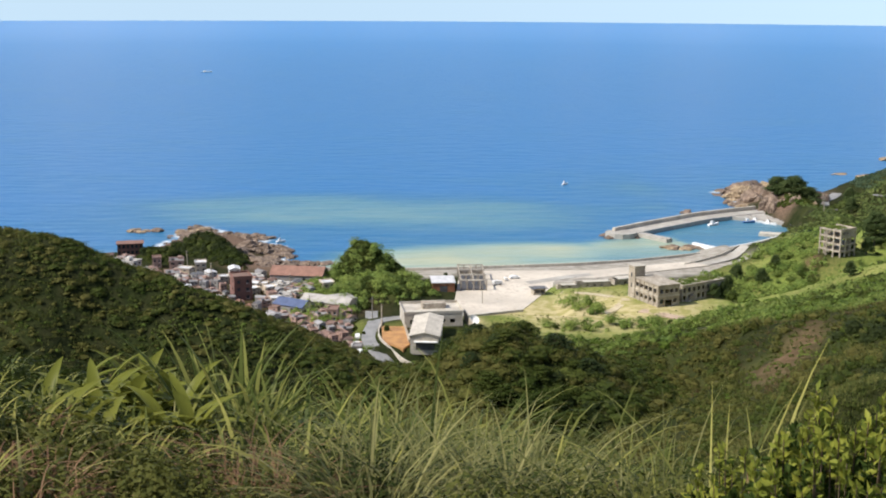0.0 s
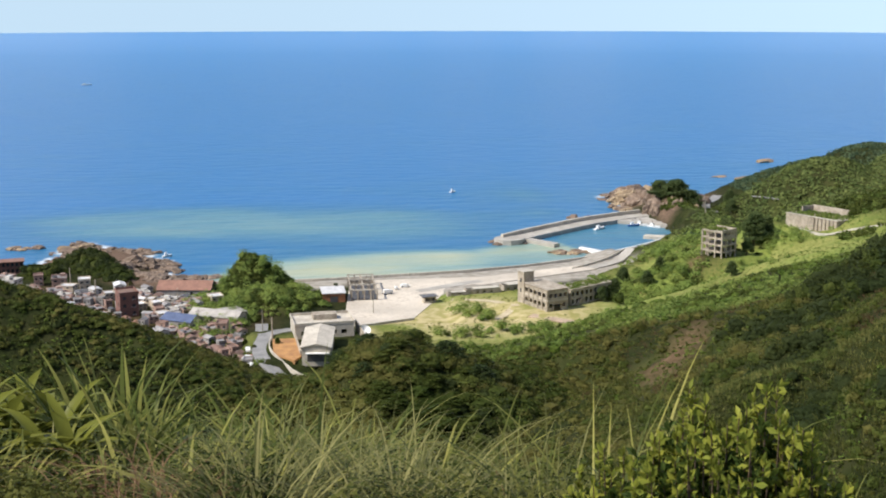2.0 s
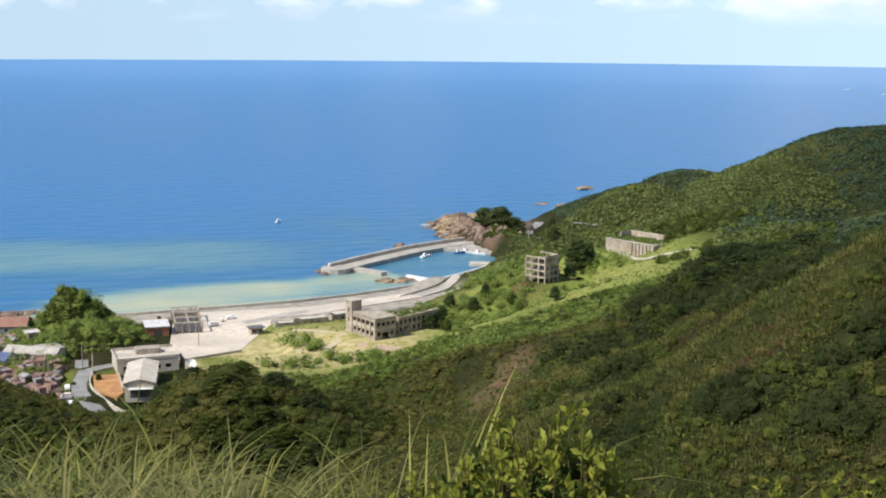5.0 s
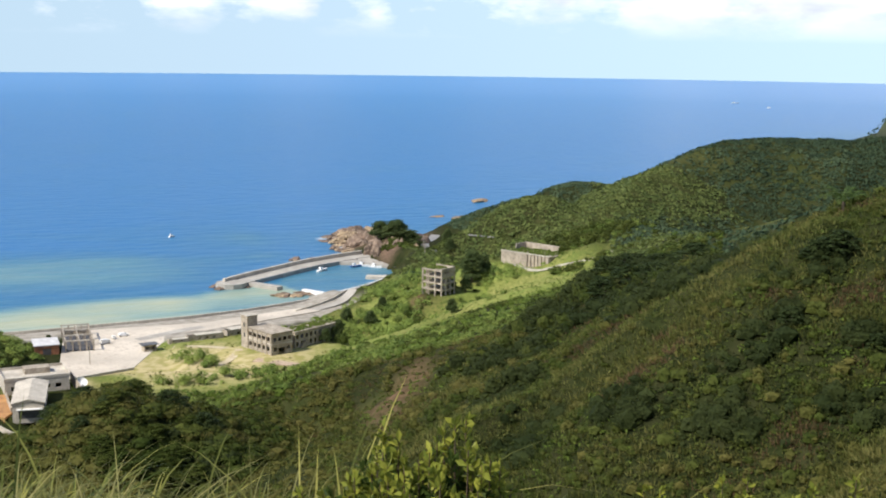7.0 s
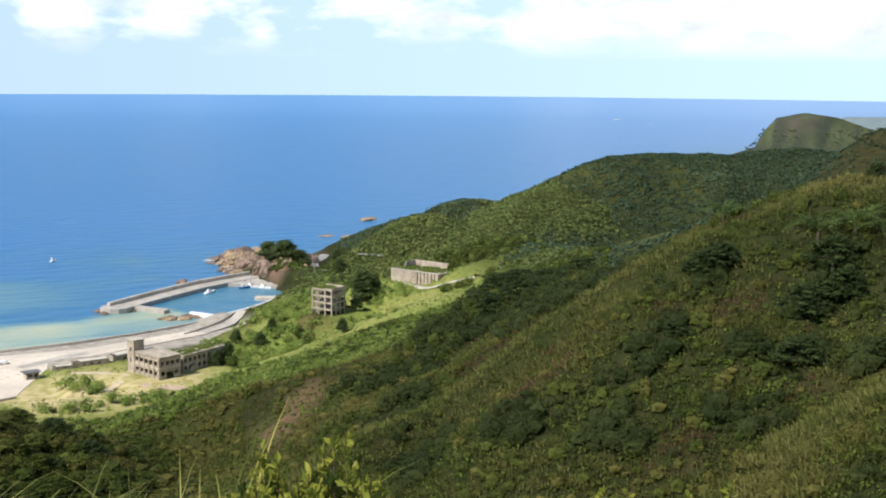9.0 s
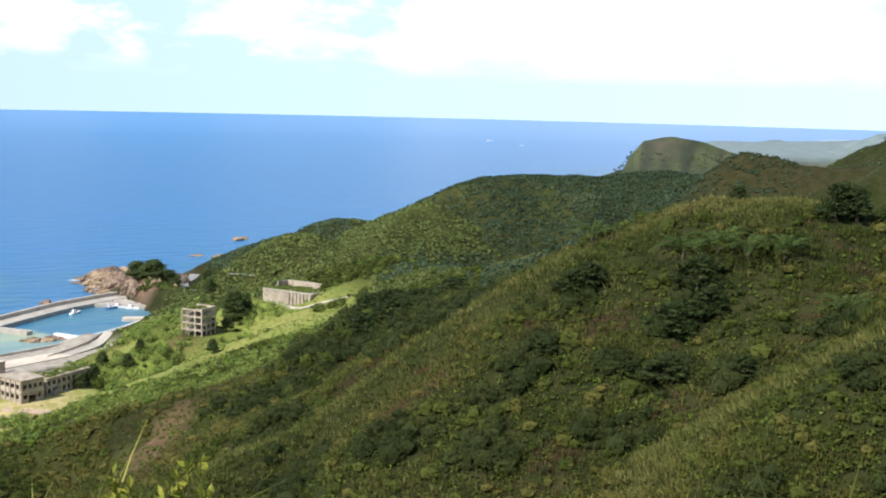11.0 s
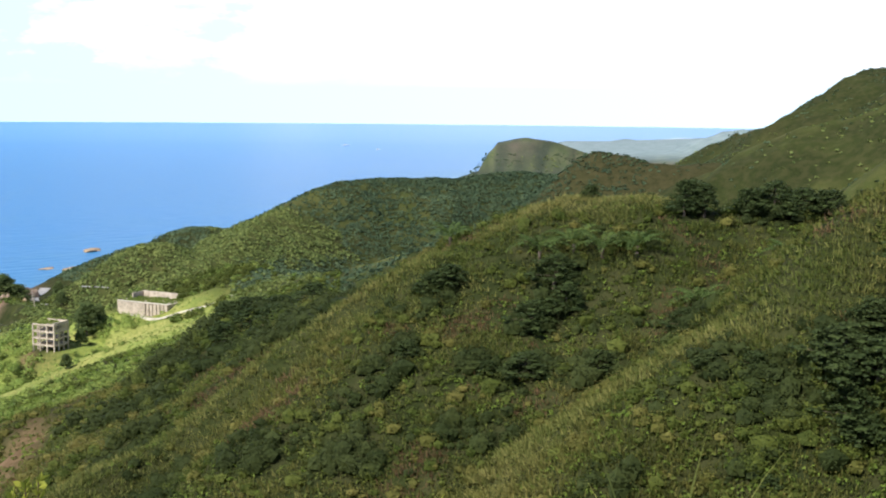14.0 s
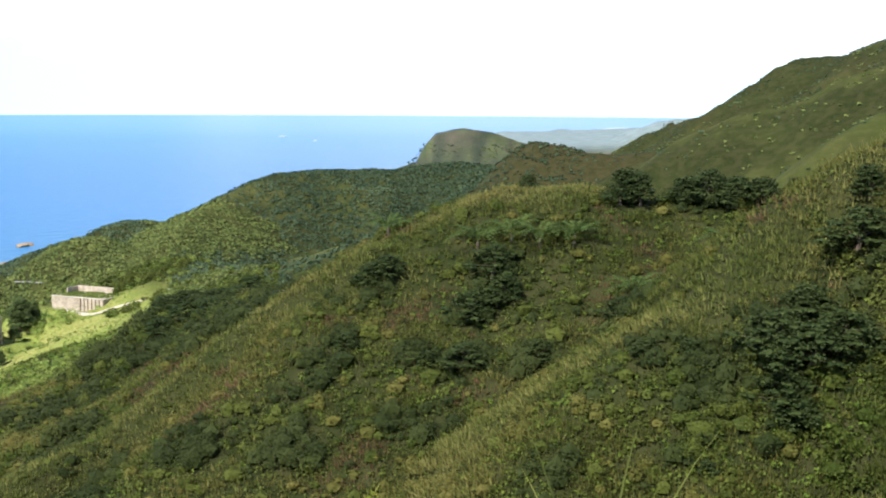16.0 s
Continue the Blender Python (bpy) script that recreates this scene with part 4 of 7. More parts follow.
def middle_slopes():
    g = np.random.default_rng(12)
    # hill over the village, gully and wooded knoll
    x, y = sector(-34, 14, 120, 290, 19000, g)
    z, s, (meadow, dry, rock, earth, sand, far) = cover_of(x, y)
    wet = fbm(x + 31, y + 7, 30, 3) * 2
    knoll = blob(x, y, *place(3, 218), 26, 24, 0, 0.4)
    keep = (g.random(len(x)) < 0.6 + 0.9 * wet + knoll) & (z > 34)
    x, y, z, knoll, wet = x[keep], y[keep], z[keep], knoll[keep], wet[keep]
    rad = (0.5 + 1.3 * g.random(len(x)) ** 2.6) * (1 + 0.9 * knoll)
    c = np.stack([x, y, z + rad * 0.15], 1)
    per = np.clip(44 * rad ** 1.4, 22, 130).astype(int)
    pick = wet * 0.8 + 0.45 * (g.random(len(x)) - 0.5) + 0.25 * knoll - 0.19
    for mask, mat, name in ((pick > 0.2, WOOD_LEAVES, "dark_scrub"), ((pick <= 0.2) & (pick > -0.14), SCRUB, "hillside_scrub"), (pick <= -0.14, OLIVE_SCRUB, "olive_scrub")):
        v, f = leaf_cloud(c[mask], rad[mask], rad[mask] * 0.5, (per[mask] * 0.75).astype(int), 0.32, g, shell=0.8, ruffle=0.18, core=1, fill=0.75)
        stuff(name, v, f, mat, "dark green thicket on the slopes above the village", "shrubs")
    x, y = sector(-32, 14, 130, 285, 15000, g)
    z = ground_z(x, y)
    keep = z > 34
    x, y, z = x[keep], y[keep], z[keep]
    q = 0.5 + 0.5 * g.random(len(x))
    pick = fbm(x, y, 22, 3) + 0.2 * (g.random(len(x)) - 0.5)
    for mask, mat in ((pick < -0.05, OLIVE_SCRUB), ((pick >= -0.05) & (pick < 0.06), FRESH_GREEN), (pick >= 0.06, SCRUB)):
        v, f = leaf_cloud(np.stack([x, y, z], 1)[mask], q[mask], q[mask] * 0.5, 9, 0.32, g, low=0.0, ruffle=0.2)
        stuff("low_growth", v, f, mat, "low mixed green growth on the slope above the village", "plants")
    x, y = sector(-34, 14, 110, 290, 12000, g)
    z = ground_z(x, y)
    wet = fbm(x + 31, y + 7, 30, 3) * 2
    keep = (g.random(len(x)) < 0.5 - 1.3 * wet) & (z > 34)
    v, f = wisps(x[keep], y[keep], z[keep], 12, 0.9, 0.17, g, 0.9)
    stuff("silvergrass", v, f, SILVERGRASS, "tall silvergrass among the shrubs of the slope", "grass")


def coast_woods():
    g = np.random.default_rng(13)
    # woods on the coastal flat and round the ruins
    x, y = sector(-9, 30, 285, 660, 15000, g)
    z, s, (meadow, dry, rock, earth, sand, far) = cover_of(x, y)
    wood = (blob(x, y, 118, 480, 34, 22, 20, 0.3) + blob(x, y, -30, 490, 26, 34, 0, 0.3) + blob(x, y, 190, 498, 10, 16, 0, 0.3)
            + blob(x, y, 60, 425, 26, 6, 8, 0.5) + blob(x, y, -44, 455, 12, 30, 0, 0.4) + blob(x, y, 145, 500, 8, 40, -10, 0.4)
            + blob(x, y, 240, 520, 26, 34, 0, 0.4) + 0.8 * blob(x, y, 42, 462, 16, 5, -5, 0.4) + blob(x, y, 150, 530, 22, 14, 30, 0.4) + 0.7 * blob(x, y, 166, 468, 6, 12, 0, 0.4) + 0.6 * blob(x, y, 205, 450, 12, 16, 0, 0.4) + blob(x, y, 53, 456, 16, 4.5, -65, 0.4) + blob(x, y, 106, 469, 9, 8, 0, 0.4) + blob(x, y, 115, 488, 12, 10, 0, 0.4))
    n = fbm(x + 11, y - 40, 18, 3) * 2
    keep = (s > 26) & (sand < 0.2) & ((dry < 0.35) | (wood > 0.4)) & clear_of_built(x, y) & (g.random(len(x)) < np.clip(1.2 * wood + 0.12 - 0.3 * meadow + 0.7 * n, 0.01, 1))
    keep &= (x > -60) | (wood > 0.3)
    x, y, z, wood = x[keep], y[keep], z[keep], wood[keep]
    rad = (0.8 + 1.9 * g.random(len(x)) ** 1.8) * (0.75 + 0.5 * np.clip(wood, 0, 1))
    c = np.stack([x, y, z + rad * (0.25 + 0.3 * np.clip(wood, 0, 1))], 1)
    per = np.clip(40 * rad ** 1.3, 26, 130).astype(int)
    pick = g.random(len(x)) * 0.98 + 0.7 * smooth(21.5, 23.5, np.degrees(np.arctan2(x, y)))
    for mask, mat, name in ((pick < 0.68, LUSH_SCRUB, "coastal_thicket"), ((pick >= 0.68) & (pick < 0.94), BRIGHT_SCRUB, "coastal_thicket"), (pick >= 0.94, SCRUB, "coastal_scrub")):
        v, f = leaf_cloud(c[mask], rad[mask], rad[mask] * 0.9, per[mask], 0.46, g, ruffle=0.3, core=0 if mat == LUSH_SCRUB else 1, fill=0.65)
        stuff(name, v, f, mat, "bright green sunlit thicket beside the ruins", "shrubs")
    # thicket on the foot of the spur
    x, y = sector(4, 31, 258, 420, 6500, g)
    z, s, (meadow, dry, rock, earth, sand, far) = cover_of(x, y)
    keep = (meadow < 0.75) & (dry < 0.3) & clear_of_built(x, y) & (earth < 0.3) & (g.random(len(x)) < 0.7 + 2 * fbm(x, y, 20, 3))
    x, y, z = x[keep], y[keep], z[keep]
    q = 0.7 + 1.1 * g.random(len(x)) ** 2
    pick = fbm(x + 8, y, 30, 3) + 0.25 * (g.random(len(x)) - 0.5) + 0.3 * smooth(22.5, 24.5, np.degrees(np.arctan2(x, y)))
    for mask, mat, name in ((pick < 0.0, BRIGHT_SCRUB, "foot_thicket"), ((pick >= 0.0) & (pick < 0.1), FRESH_GREEN, "foot_scrub"), (pick >= 0.1, SCRUB, "foot_scrub")):
        v, f = leaf_cloud(np.stack([x, y, z + q * 0.2], 1)[mask], q[mask], q[mask] * 0.8, 24, 0.42, g, ruffle=0.5, core=1)
        stuff(name, v, f, mat, "green thicket on the foot of the spur", "shrubs")
    # tussocks and weeds of the meadow
    x, y = sector(3, 27, 395, 560, 6500, g)
    z, s, (meadow, dry, rock, earth, sand, far) = cover_of(x, y)
    keep = (meadow > 0.4) & (sand < 0.1) & clear_of_built(x, y) & (g.random(len(x)) < 0.55 + fbm(x, y, 16, 3) * 2.5)
    x, y, z, dry = x[keep], y[keep], z[keep], dry[keep]
    q = (0.35 + 0.6 * g.random(len(x)) ** 2) * np.where(dry > 0.4, 0.6, 1.0)
    for mask, mat, name in ((dry < 0.4, BRIGHT_SCRUB, "meadow_weeds"), (dry >= 0.4, CREST_GRASS, "meadow_tussocks")):
        v, f = leaf_cloud(np.stack([x, y, z], 1)[mask], q[mask], q[mask] * 0.5, 8, 0.42, g, low=0.0, ruffle=0.4)
        stuff(name, v, f, mat, "low weeds and tussocks on the coastal meadow", "plants")
    # wooded knobs by the shore
    knobs = []
    for b, d, r, k in ((-3.5, 510, 15, 520), (-3.2, 494, 15, 330), (-2.2, 480, 13, 230), (-4.4, 474, 10, 170), (-1.4, 492, 10, 120), (-11.3, 580, 15, 300), (-10.2, 562, 11, 170), (-9.6, 548, 7, 70), (-13.1, 562, 9, 130), (16.2, 706, 11, 200), (16.9, 692, 9, 130), (17.6, 690, 9, 110)):
        cx, cy = place(b, d)
        a, q = g.random(k) * 6.283, r * np.sqrt(g.random(k))
        knobs.append((cx + q * np.cos(a), cy + q * np.sin(a)))
    x, y = (np.concatenate([p[i] for p in knobs]) for i in (0, 1))
    z = ground_z(x, y)
    rad = 0.9 + 1.5 * g.random(len(x)) ** 1.5
    # More bright leaves on the beach knob's left: its sunlit side in colour.
    pick = g.random(len(x)) + 0.5 * (x < -85) - 0.25 * (x > -60) * (x < -40)
    for mask, mat, name in ((pick > 0.9, WOOD_LEAVES, "knob_woods"), ((pick > 0.15) & (pick <= 0.9), SCRUB, "knob_woods"), (pick <= 0.15, BRIGHT_SCRUB, "knob_scrub")):
        v, f = leaf_cloud(np.stack([x, y, z + rad * 0.1], 1)[mask], rad[mask], rad[mask] * 0.8, 60, 0.42, g, ruffle=0.4, core=1)
        stuff(name, v, f, mat, "dense green woods on the rocky knobs by the shore", "trees")


def far_hills():
    g = np.random.default_rng(14)
    spots = [sector(16, 45, 560, 930, 70000, g), sector(26, 48, 300, 560, 16000, g), sector(44, 64, 360, 1150, 22000, g)]
    x, y = (np.concatenate([p[i] for p in spots]) for i in (0, 1))
    z, s, (meadow, dry, rock, earth, sand, far) = cover_of(x, y)
    r, b = np.hypot(x, y), np.degrees(np.arctan2(x, y))
    n = fbm(x + 77, y, 60, 4) * 2
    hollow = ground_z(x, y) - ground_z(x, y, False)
    keep = (s > 10) & (z > 9) & (rock < 0.3) & (earth < 0.3) & (g.random(len(x)) < 0.85 + 0.9 * n - 0.06 * hollow - 0.7 * grassy(x, y))
    keep &= ~((b > 40.5) & (r < 760) & (r > 560) & (g.random(len(x)) < 0.6))
    keep &= ~((b > 28) & (r < 490) & (g.random(len(x)) < 0.72))
    keep &= ~((b > 44) & (g.random(len(x)) < 0.25 + 0.12 * hollow))
    x, y, z, r, b, hollow = (q[keep] for q in (x, y, z, r, b, hollow))
    rad = (1.4 + 2.6 * g.random(len(x)) ** 2.0) * np.where(b > 44, 0.7, 1.0) * (0.7 + 0.3 * smooth(400, 700, r))
    # Bright leaves on ribs, dark in hollows: relief's light and shade set by colour.
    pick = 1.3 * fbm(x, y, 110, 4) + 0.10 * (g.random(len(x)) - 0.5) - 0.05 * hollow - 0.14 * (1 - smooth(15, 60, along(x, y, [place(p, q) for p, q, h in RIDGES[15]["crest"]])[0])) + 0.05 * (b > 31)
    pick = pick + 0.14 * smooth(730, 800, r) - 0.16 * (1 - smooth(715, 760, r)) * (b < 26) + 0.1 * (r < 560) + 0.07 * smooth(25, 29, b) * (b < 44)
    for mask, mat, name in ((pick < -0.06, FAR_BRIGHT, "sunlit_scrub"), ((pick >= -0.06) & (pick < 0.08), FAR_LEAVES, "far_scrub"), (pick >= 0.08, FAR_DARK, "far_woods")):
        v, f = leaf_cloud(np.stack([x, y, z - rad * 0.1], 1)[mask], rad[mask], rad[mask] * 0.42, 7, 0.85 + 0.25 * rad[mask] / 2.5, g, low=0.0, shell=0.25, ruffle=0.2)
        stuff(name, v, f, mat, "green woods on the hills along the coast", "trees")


def headland_scrub():
    g = np.random.default_rng(15)
    x, y = sector(36, 46, 1640, 2000, 6000, g)
    z, s, cover = cover_of(x, y)
    n = fbm(x, y, 80, 3)
    keep = (z > 3) & (z < 36) & (g.random(len(x)) < 0.7 + 2.0 * n)
    x, y, z, n = x[keep], y[keep], z[keep], n[keep]
    q = 1.2 + 1.6 * g.random(len(x)) ** 2
    for mask, mat in ((n < -0.04, FAR_BRIGHT), (n >= -0.04, FAR_LEAVES)):
        v, f = leaf_cloud(np.stack([x, y, z - 0.3], 1)[mask], q[mask], q[mask] * 0.3, 7, 1.5, g, low=0.0, ruffle=0.4)
        stuff("headland_scrub", v, f, mat, "green scrub on the steep headland far along the coast", "shrubs")


near_slopes()
middle_slopes()
headland_scrub()
coast_woods()
far_hills()


# ---- built things ----
CONCRETE = material("weathered_concrete", (0.47, 0.40, 0.31), 0.9, (0.30, 0.25, 0.19), 0.35, 0.03, third=(0.14, 0.12, 0.09), fine=7)
PALE_CONCRETE = material("pale_concrete", (0.60, 0.54, 0.44), 0.9, (0.42, 0.37, 0.30), 0.2, 0.02, third=(0.27, 0.24, 0.19), fine=8)
QUAY = material("quay_concrete", (0.45, 0.415, 0.355), 0.9, (0.33, 0.30, 0.255), 0.15, 0.02, third=(0.25, 0.225, 0.19), fine=9)
YARD = material("yard_concrete", (0.64, 0.56, 0.45), 0.9, (0.46, 0.40, 0.32), 0.05, 0.01, third=(0.38, 0.32, 0.25), fine=12)
ASPHALT = material("asphalt", (0.26, 0.25, 0.235), 0.9, (0.19, 0.185, 0.175), 0.3, 0.01)
ORANGE_EARTH = material("orange_earth", (0.46, 0.24, 0.085), 0.95, (0.30, 0.15, 0.06), 0.3, 0.1)
ROCK = material("shore_rock", (0.19, 0.13, 0.09), 0.9, (0.10, 0.07, 0.05), 0.12, 0.3, third=(0.27, 0.20, 0.14), fine=6)
PALE_ROCK = material("pale_rock", (0.29, 0.205, 0.12), 0.9, (0.16, 0.11, 0.065), 0.15, 0.3, third=(0.40, 0.31, 0.19), fine=6)
GLASS = material("window_glass", (0.03, 0.035, 0.04), 0.15, (0.05, 0.055, 0.06), 0.5)
DARK_FRAME = material("dark_metal", (0.08, 0.08, 0.085), 0.6, (0.05, 0.045, 0.04), 0.6)
WHITE = material("white_paint", (0.78, 0.77, 0.74), 0.6, (0.66, 0.64, 0.60), 0.4)
RUBBER = material("rubber", (0.02, 0.02, 0.02), 0.8)
RED_PAINT = material("red_paint", (0.45, 0.06, 0.04), 0.5)
BLUE_PAINT = material("blue_paint", (0.06, 0.16, 0.36), 0.5)
RUST = material("rusty_sheet", (0.34, 0.14, 0.06), 0.85, (0.22, 0.09, 0.045), 0.7)
WALLS = [material("render_" + n, c, 0.88, tuple(v * 0.75 for v in c), 0.35, 0.01, random=0.14, third=tuple(v * 0.6 for v in c)) for n, c in
         (("white", (0.62, 0.58, 0.52)), ("cream", (0.56, 0.45, 0.33)), ("pink", (0.42, 0.27, 0.21)), ("grey", (0.36, 0.33, 0.30)), ("brick", (0.22, 0.105, 0.08)))]
ROOFS = [material("roof_" + n, c, 0.85, tuple(v * 0.7 for v in c), 0.5, 0.02, random=0.18, third=tuple(v * 0.6 for v in c)) for n, c in
         (("grey", (0.30, 0.28, 0.27)), ("rust", (0.22, 0.135, 0.10)), ("tile", (0.29, 0.15, 0.105)), ("white", (0.68, 0.66, 0.64)), ("dark", (0.12, 0.12, 0.125)), ("slab", (0.46, 0.42, 0.37)))]

BOX_F = np.array([(0, 3, 2, 1), (4, 5, 6, 7), (0, 1, 5, 4), (1, 2, 6, 5), (2, 3, 7, 6), (3, 0, 4, 7)])
BOX_V = np.array([(-1, -1, -1), (1, -1, -1), (1, 1, -1), (-1, 1, -1), (-1, -1, 1), (1, -1, 1), (1, 1, 1), (-1, 1, 1)]) * 0.5


def box_arrays(boxes):
    """boxes: centre x, y, z, size x, y, z and, if given, the turn about z in degrees."""
    vs, fs = [], []
    for k, b in enumerate(boxes):
        v = BOX_V * np.array(b[3:6])
        if len(b) > 6:
            c, s = math.cos(radians(b[6])), math.sin(radians(b[6]))
            v = np.stack([v[:, 0] * c - v[:, 1] * s, v[:, 0] * s + v[:, 1] * c, v[:, 2]], 1)
        vs.append(v + np.array(b[:3]))
        fs.append(BOX_F + 8 * k)
    return np.concatenate(vs), np.concatenate(fs)


def thing(name, label, category, m=None, group=""):
    ob = new(name)
    ob.empty_display_size = 0.5
    if m is not None:
        ob.matrix_basis = m
    return tagged(ob, label, category, group)


def part(name, data, mat, parent, label="", flat=True):
    """One mesh from (verts, faces), a bmesh or ready mesh data, under a thing or a part."""
    if isinstance(data, tuple):
        ob = mesh_object(name, data[0], data[1], mat, flat=flat)
    elif isinstance(data, bmesh.types.BMesh):
        me = bpy.data.meshes.new(name)
        data.to_mesh(me)
        data.free()
        me.materials.append(mat)
        ob = new(name, me)
    else:
        ob = new(name, data)
    ob.parent = parent
    if label:
        tagged(ob, label)
    return ob


def boxes(name, rows, mat, parent, label=""):
    return part(name, rows if isinstance(rows, tuple) else box_arrays(rows), mat, parent, label)


def prism(outline, z0, z1):
    """An upright block over an outline, closed above and below (corners run anticlockwise)."""
    bm = bmesh.new()
    low = [bm.verts.new((x, y, z0)) for x, y in outline]
    top = [bm.verts.new((x, y, z1)) for x, y in outline]
    bm.faces.new(top)
    bm.faces.new(low[::-1])
    for i in range(len(outline)):
        j = (i + 1) % len(outline)
        bm.faces.new((low[i], low[j], top[j], top[i]))
    bmesh.ops.recalc_face_normals(bm, faces=bm.faces)
    return bm


def gable_roof(w, d, z, rise, over=0.35, thick=0.18):
    """Ridge along y."""
    bm = bmesh.new()
    a, l = w / 2 + over, d / 2 + over
    drop = rise * over / (w / 2)
    prof = [(-a, z - drop), (0, z + rise), (a, z - drop), (a, z - drop + thick), (0, z + rise + thick), (-a, z - drop + thick)]
    ends = [[bm.verts.new((x, y, h)) for x, h in prof] for y in (-l, l)]
    n = len(prof)
    for i in range(n):
        j = (i + 1) % n
        bm.faces.new((ends[0][i], ends[0][j], ends[1][j], ends[1][i]))
    for e in ends:
        bm.faces.new((e[0], e[1], e[4], e[5]))
        bm.faces.new((e[1], e[2], e[3], e[4]))
    bmesh.ops.recalc_face_normals(bm, faces=bm.faces)
    return bm


def gable_wall(w, d, z0, z, rise):
    bm = bmesh.new()
    ends = []
    for y in (-d / 2, d / 2):
        ends.append([bm.verts.new(p) for p in ((-w / 2, y, z0), (w / 2, y, z0), (w / 2, y, z), (0, y, z + rise), (-w / 2, y, z))])
    for i in range(5):
        j = (i + 1) % 5
        bm.faces.new((ends[0][i], ends[0][j], ends[1][j], ends[1][i]))
    bm.faces.new(ends[0]), bm.faces.new(ends[1])
    bmesh.ops.recalc_face_normals(bm, faces=bm.faces)
    return bm


def pierced(length, height, thick, openings, z0=0.0):
    """A wall along x from 0 to length with through openings (x0, x1, low, high), as one mesh."""
    xs = sorted({0.0, length, *[o[0] for o in openings], *[o[1] for o in openings]})
    zs = sorted({0.0, height, *[o[2] for o in openings], *[o[3] for o in openings]})
    vs, fs, seen = [], [], {}

    def corner(x, y, z):
        key = (round(x, 4), y, round(z, 4))
        if key not in seen:
            seen[key] = len(vs)
            vs.append((x, y, z0 + z))
        return seen[key]

    h = thick / 2
    solid = {(i, j) for i in range(len(xs) - 1) for j in range(len(zs) - 1)
             if not any(o[0] <= (xs[i] + xs[i + 1]) / 2 <= o[1] and o[2] <= (zs[j] + zs[j + 1]) / 2 <= o[3] for o in openings)}
    for i, j in solid:
        a, b, c, d = xs[i], xs[i + 1], zs[j], zs[j + 1]
        fs.append([corner(a, -h, c), corner(b, -h, c), corner(b, -h, d), corner(a, -h, d)])
        fs.append([corner(a, h, d), corner(b, h, d), corner(b, h, c), corner(a, h, c)])
        for di, dj, p, q in ((-1, 0, (a, c), (a, d)), (1, 0, (b, d), (b, c)), (0, -1, (b, c), (a, c)), (0, 1, (a, d), (b, d))):
            if (i + di, j + dj) not in solid:
                fs.append([corner(p[0], -h, p[1]), corner(q[0], -h, q[1]), corner(q[0], h, q[1]), corner(p[0], h, p[1])])
    return np.array(vs), np.array(fs)


def turned(rows, x, y, turn):
    """A wall laid out along x, moved to (x, y) and turned."""
    c, s = math.cos(radians(turn)), math.sin(radians(turn))
    v, f = rows
    return np.stack([x + v[:, 0] * c - v[:, 1] * s, y + v[:, 0] * s + v[:, 1] * c, v[:, 2]], 1), f


# -- houses of the village --
def make_house(w, d, storeys, roof, wall_mat, roof_mat, label, tank=False):
    h = storeys * 3.0
    ob = thing("house", label, "house", None, "houses of the village")
    if roof == "gable":
        part("wall", gable_wall(w, d, -2.5, h, w * 0.22), wall_mat, ob)
        part("roof", gable_roof(w, d, h, w * 0.22), roof_mat, ob)
    else:
        boxes("wall", [(0, 0, h / 2 - 1.25, w, d, h + 2.5)], wall_mat, ob)
        top = boxes("roof", [(0, 0, h + 0.1, w + 0.5, d + 0.5, 0.2)], roof_mat, ob)
        boxes("parapet", [(0, d / 2 + 0.1, h + 0.55, w + 0.4, 0.18, 0.7), (0, -d / 2 - 0.1, h + 0.55, w + 0.4, 0.18, 0.7),
                          (w / 2 + 0.1, 0, h + 0.55, 0.18, d + 0.02, 0.7), (-w / 2 - 0.1, 0, h + 0.55, 0.18, d + 0.02, 0.7)], wall_mat, top)
        if tank:
            boxes("stair_head", [(w * 0.25, d * 0.25, h + 1.1, w * 0.32, d * 0.28, 1.8)], wall_mat, ob)
        if tank:
            bm = bmesh.new()
            bmesh.ops.create_cone(bm, cap_ends=True, segments=12, radius1=0.7, radius2=0.7, depth=1.5, matrix=Matrix.Translation((-w * 0.25, -d * 0.2, h + 1.0)))
            part("water_tank", bm, DARK_FRAME, ob, "steel rooftop water tank")
    n = max(2, int(w / 3.2))
    for f in range(storeys):
        for k in range(n):
            x = (k + 0.5) / n * w - w / 2
            if f == 0 and k == 0:
                boxes("door", [(x, -d / 2 - 0.02, 1.0, 1.0, 0.12, 2.0)], DARK_FRAME, ob)
                continue
            pane = boxes("window", [(x, -d / 2 - 0.01, f * 3 + 1.6, 1.25, 0.06, 1.25)], GLASS, ob)
            boxes("sill", [(x, -d / 2 - 0.1, f * 3 + 0.92, 1.5, 0.22, 0.1)], WHITE if k % 2 else wall_mat, pane)
        for y in (-d * 0.15,):
            boxes("window", [(-w / 2 - 0.01, y, f * 3 + 1.6, 0.06, 1.2, 1.2)], GLASS, ob)
    return ob


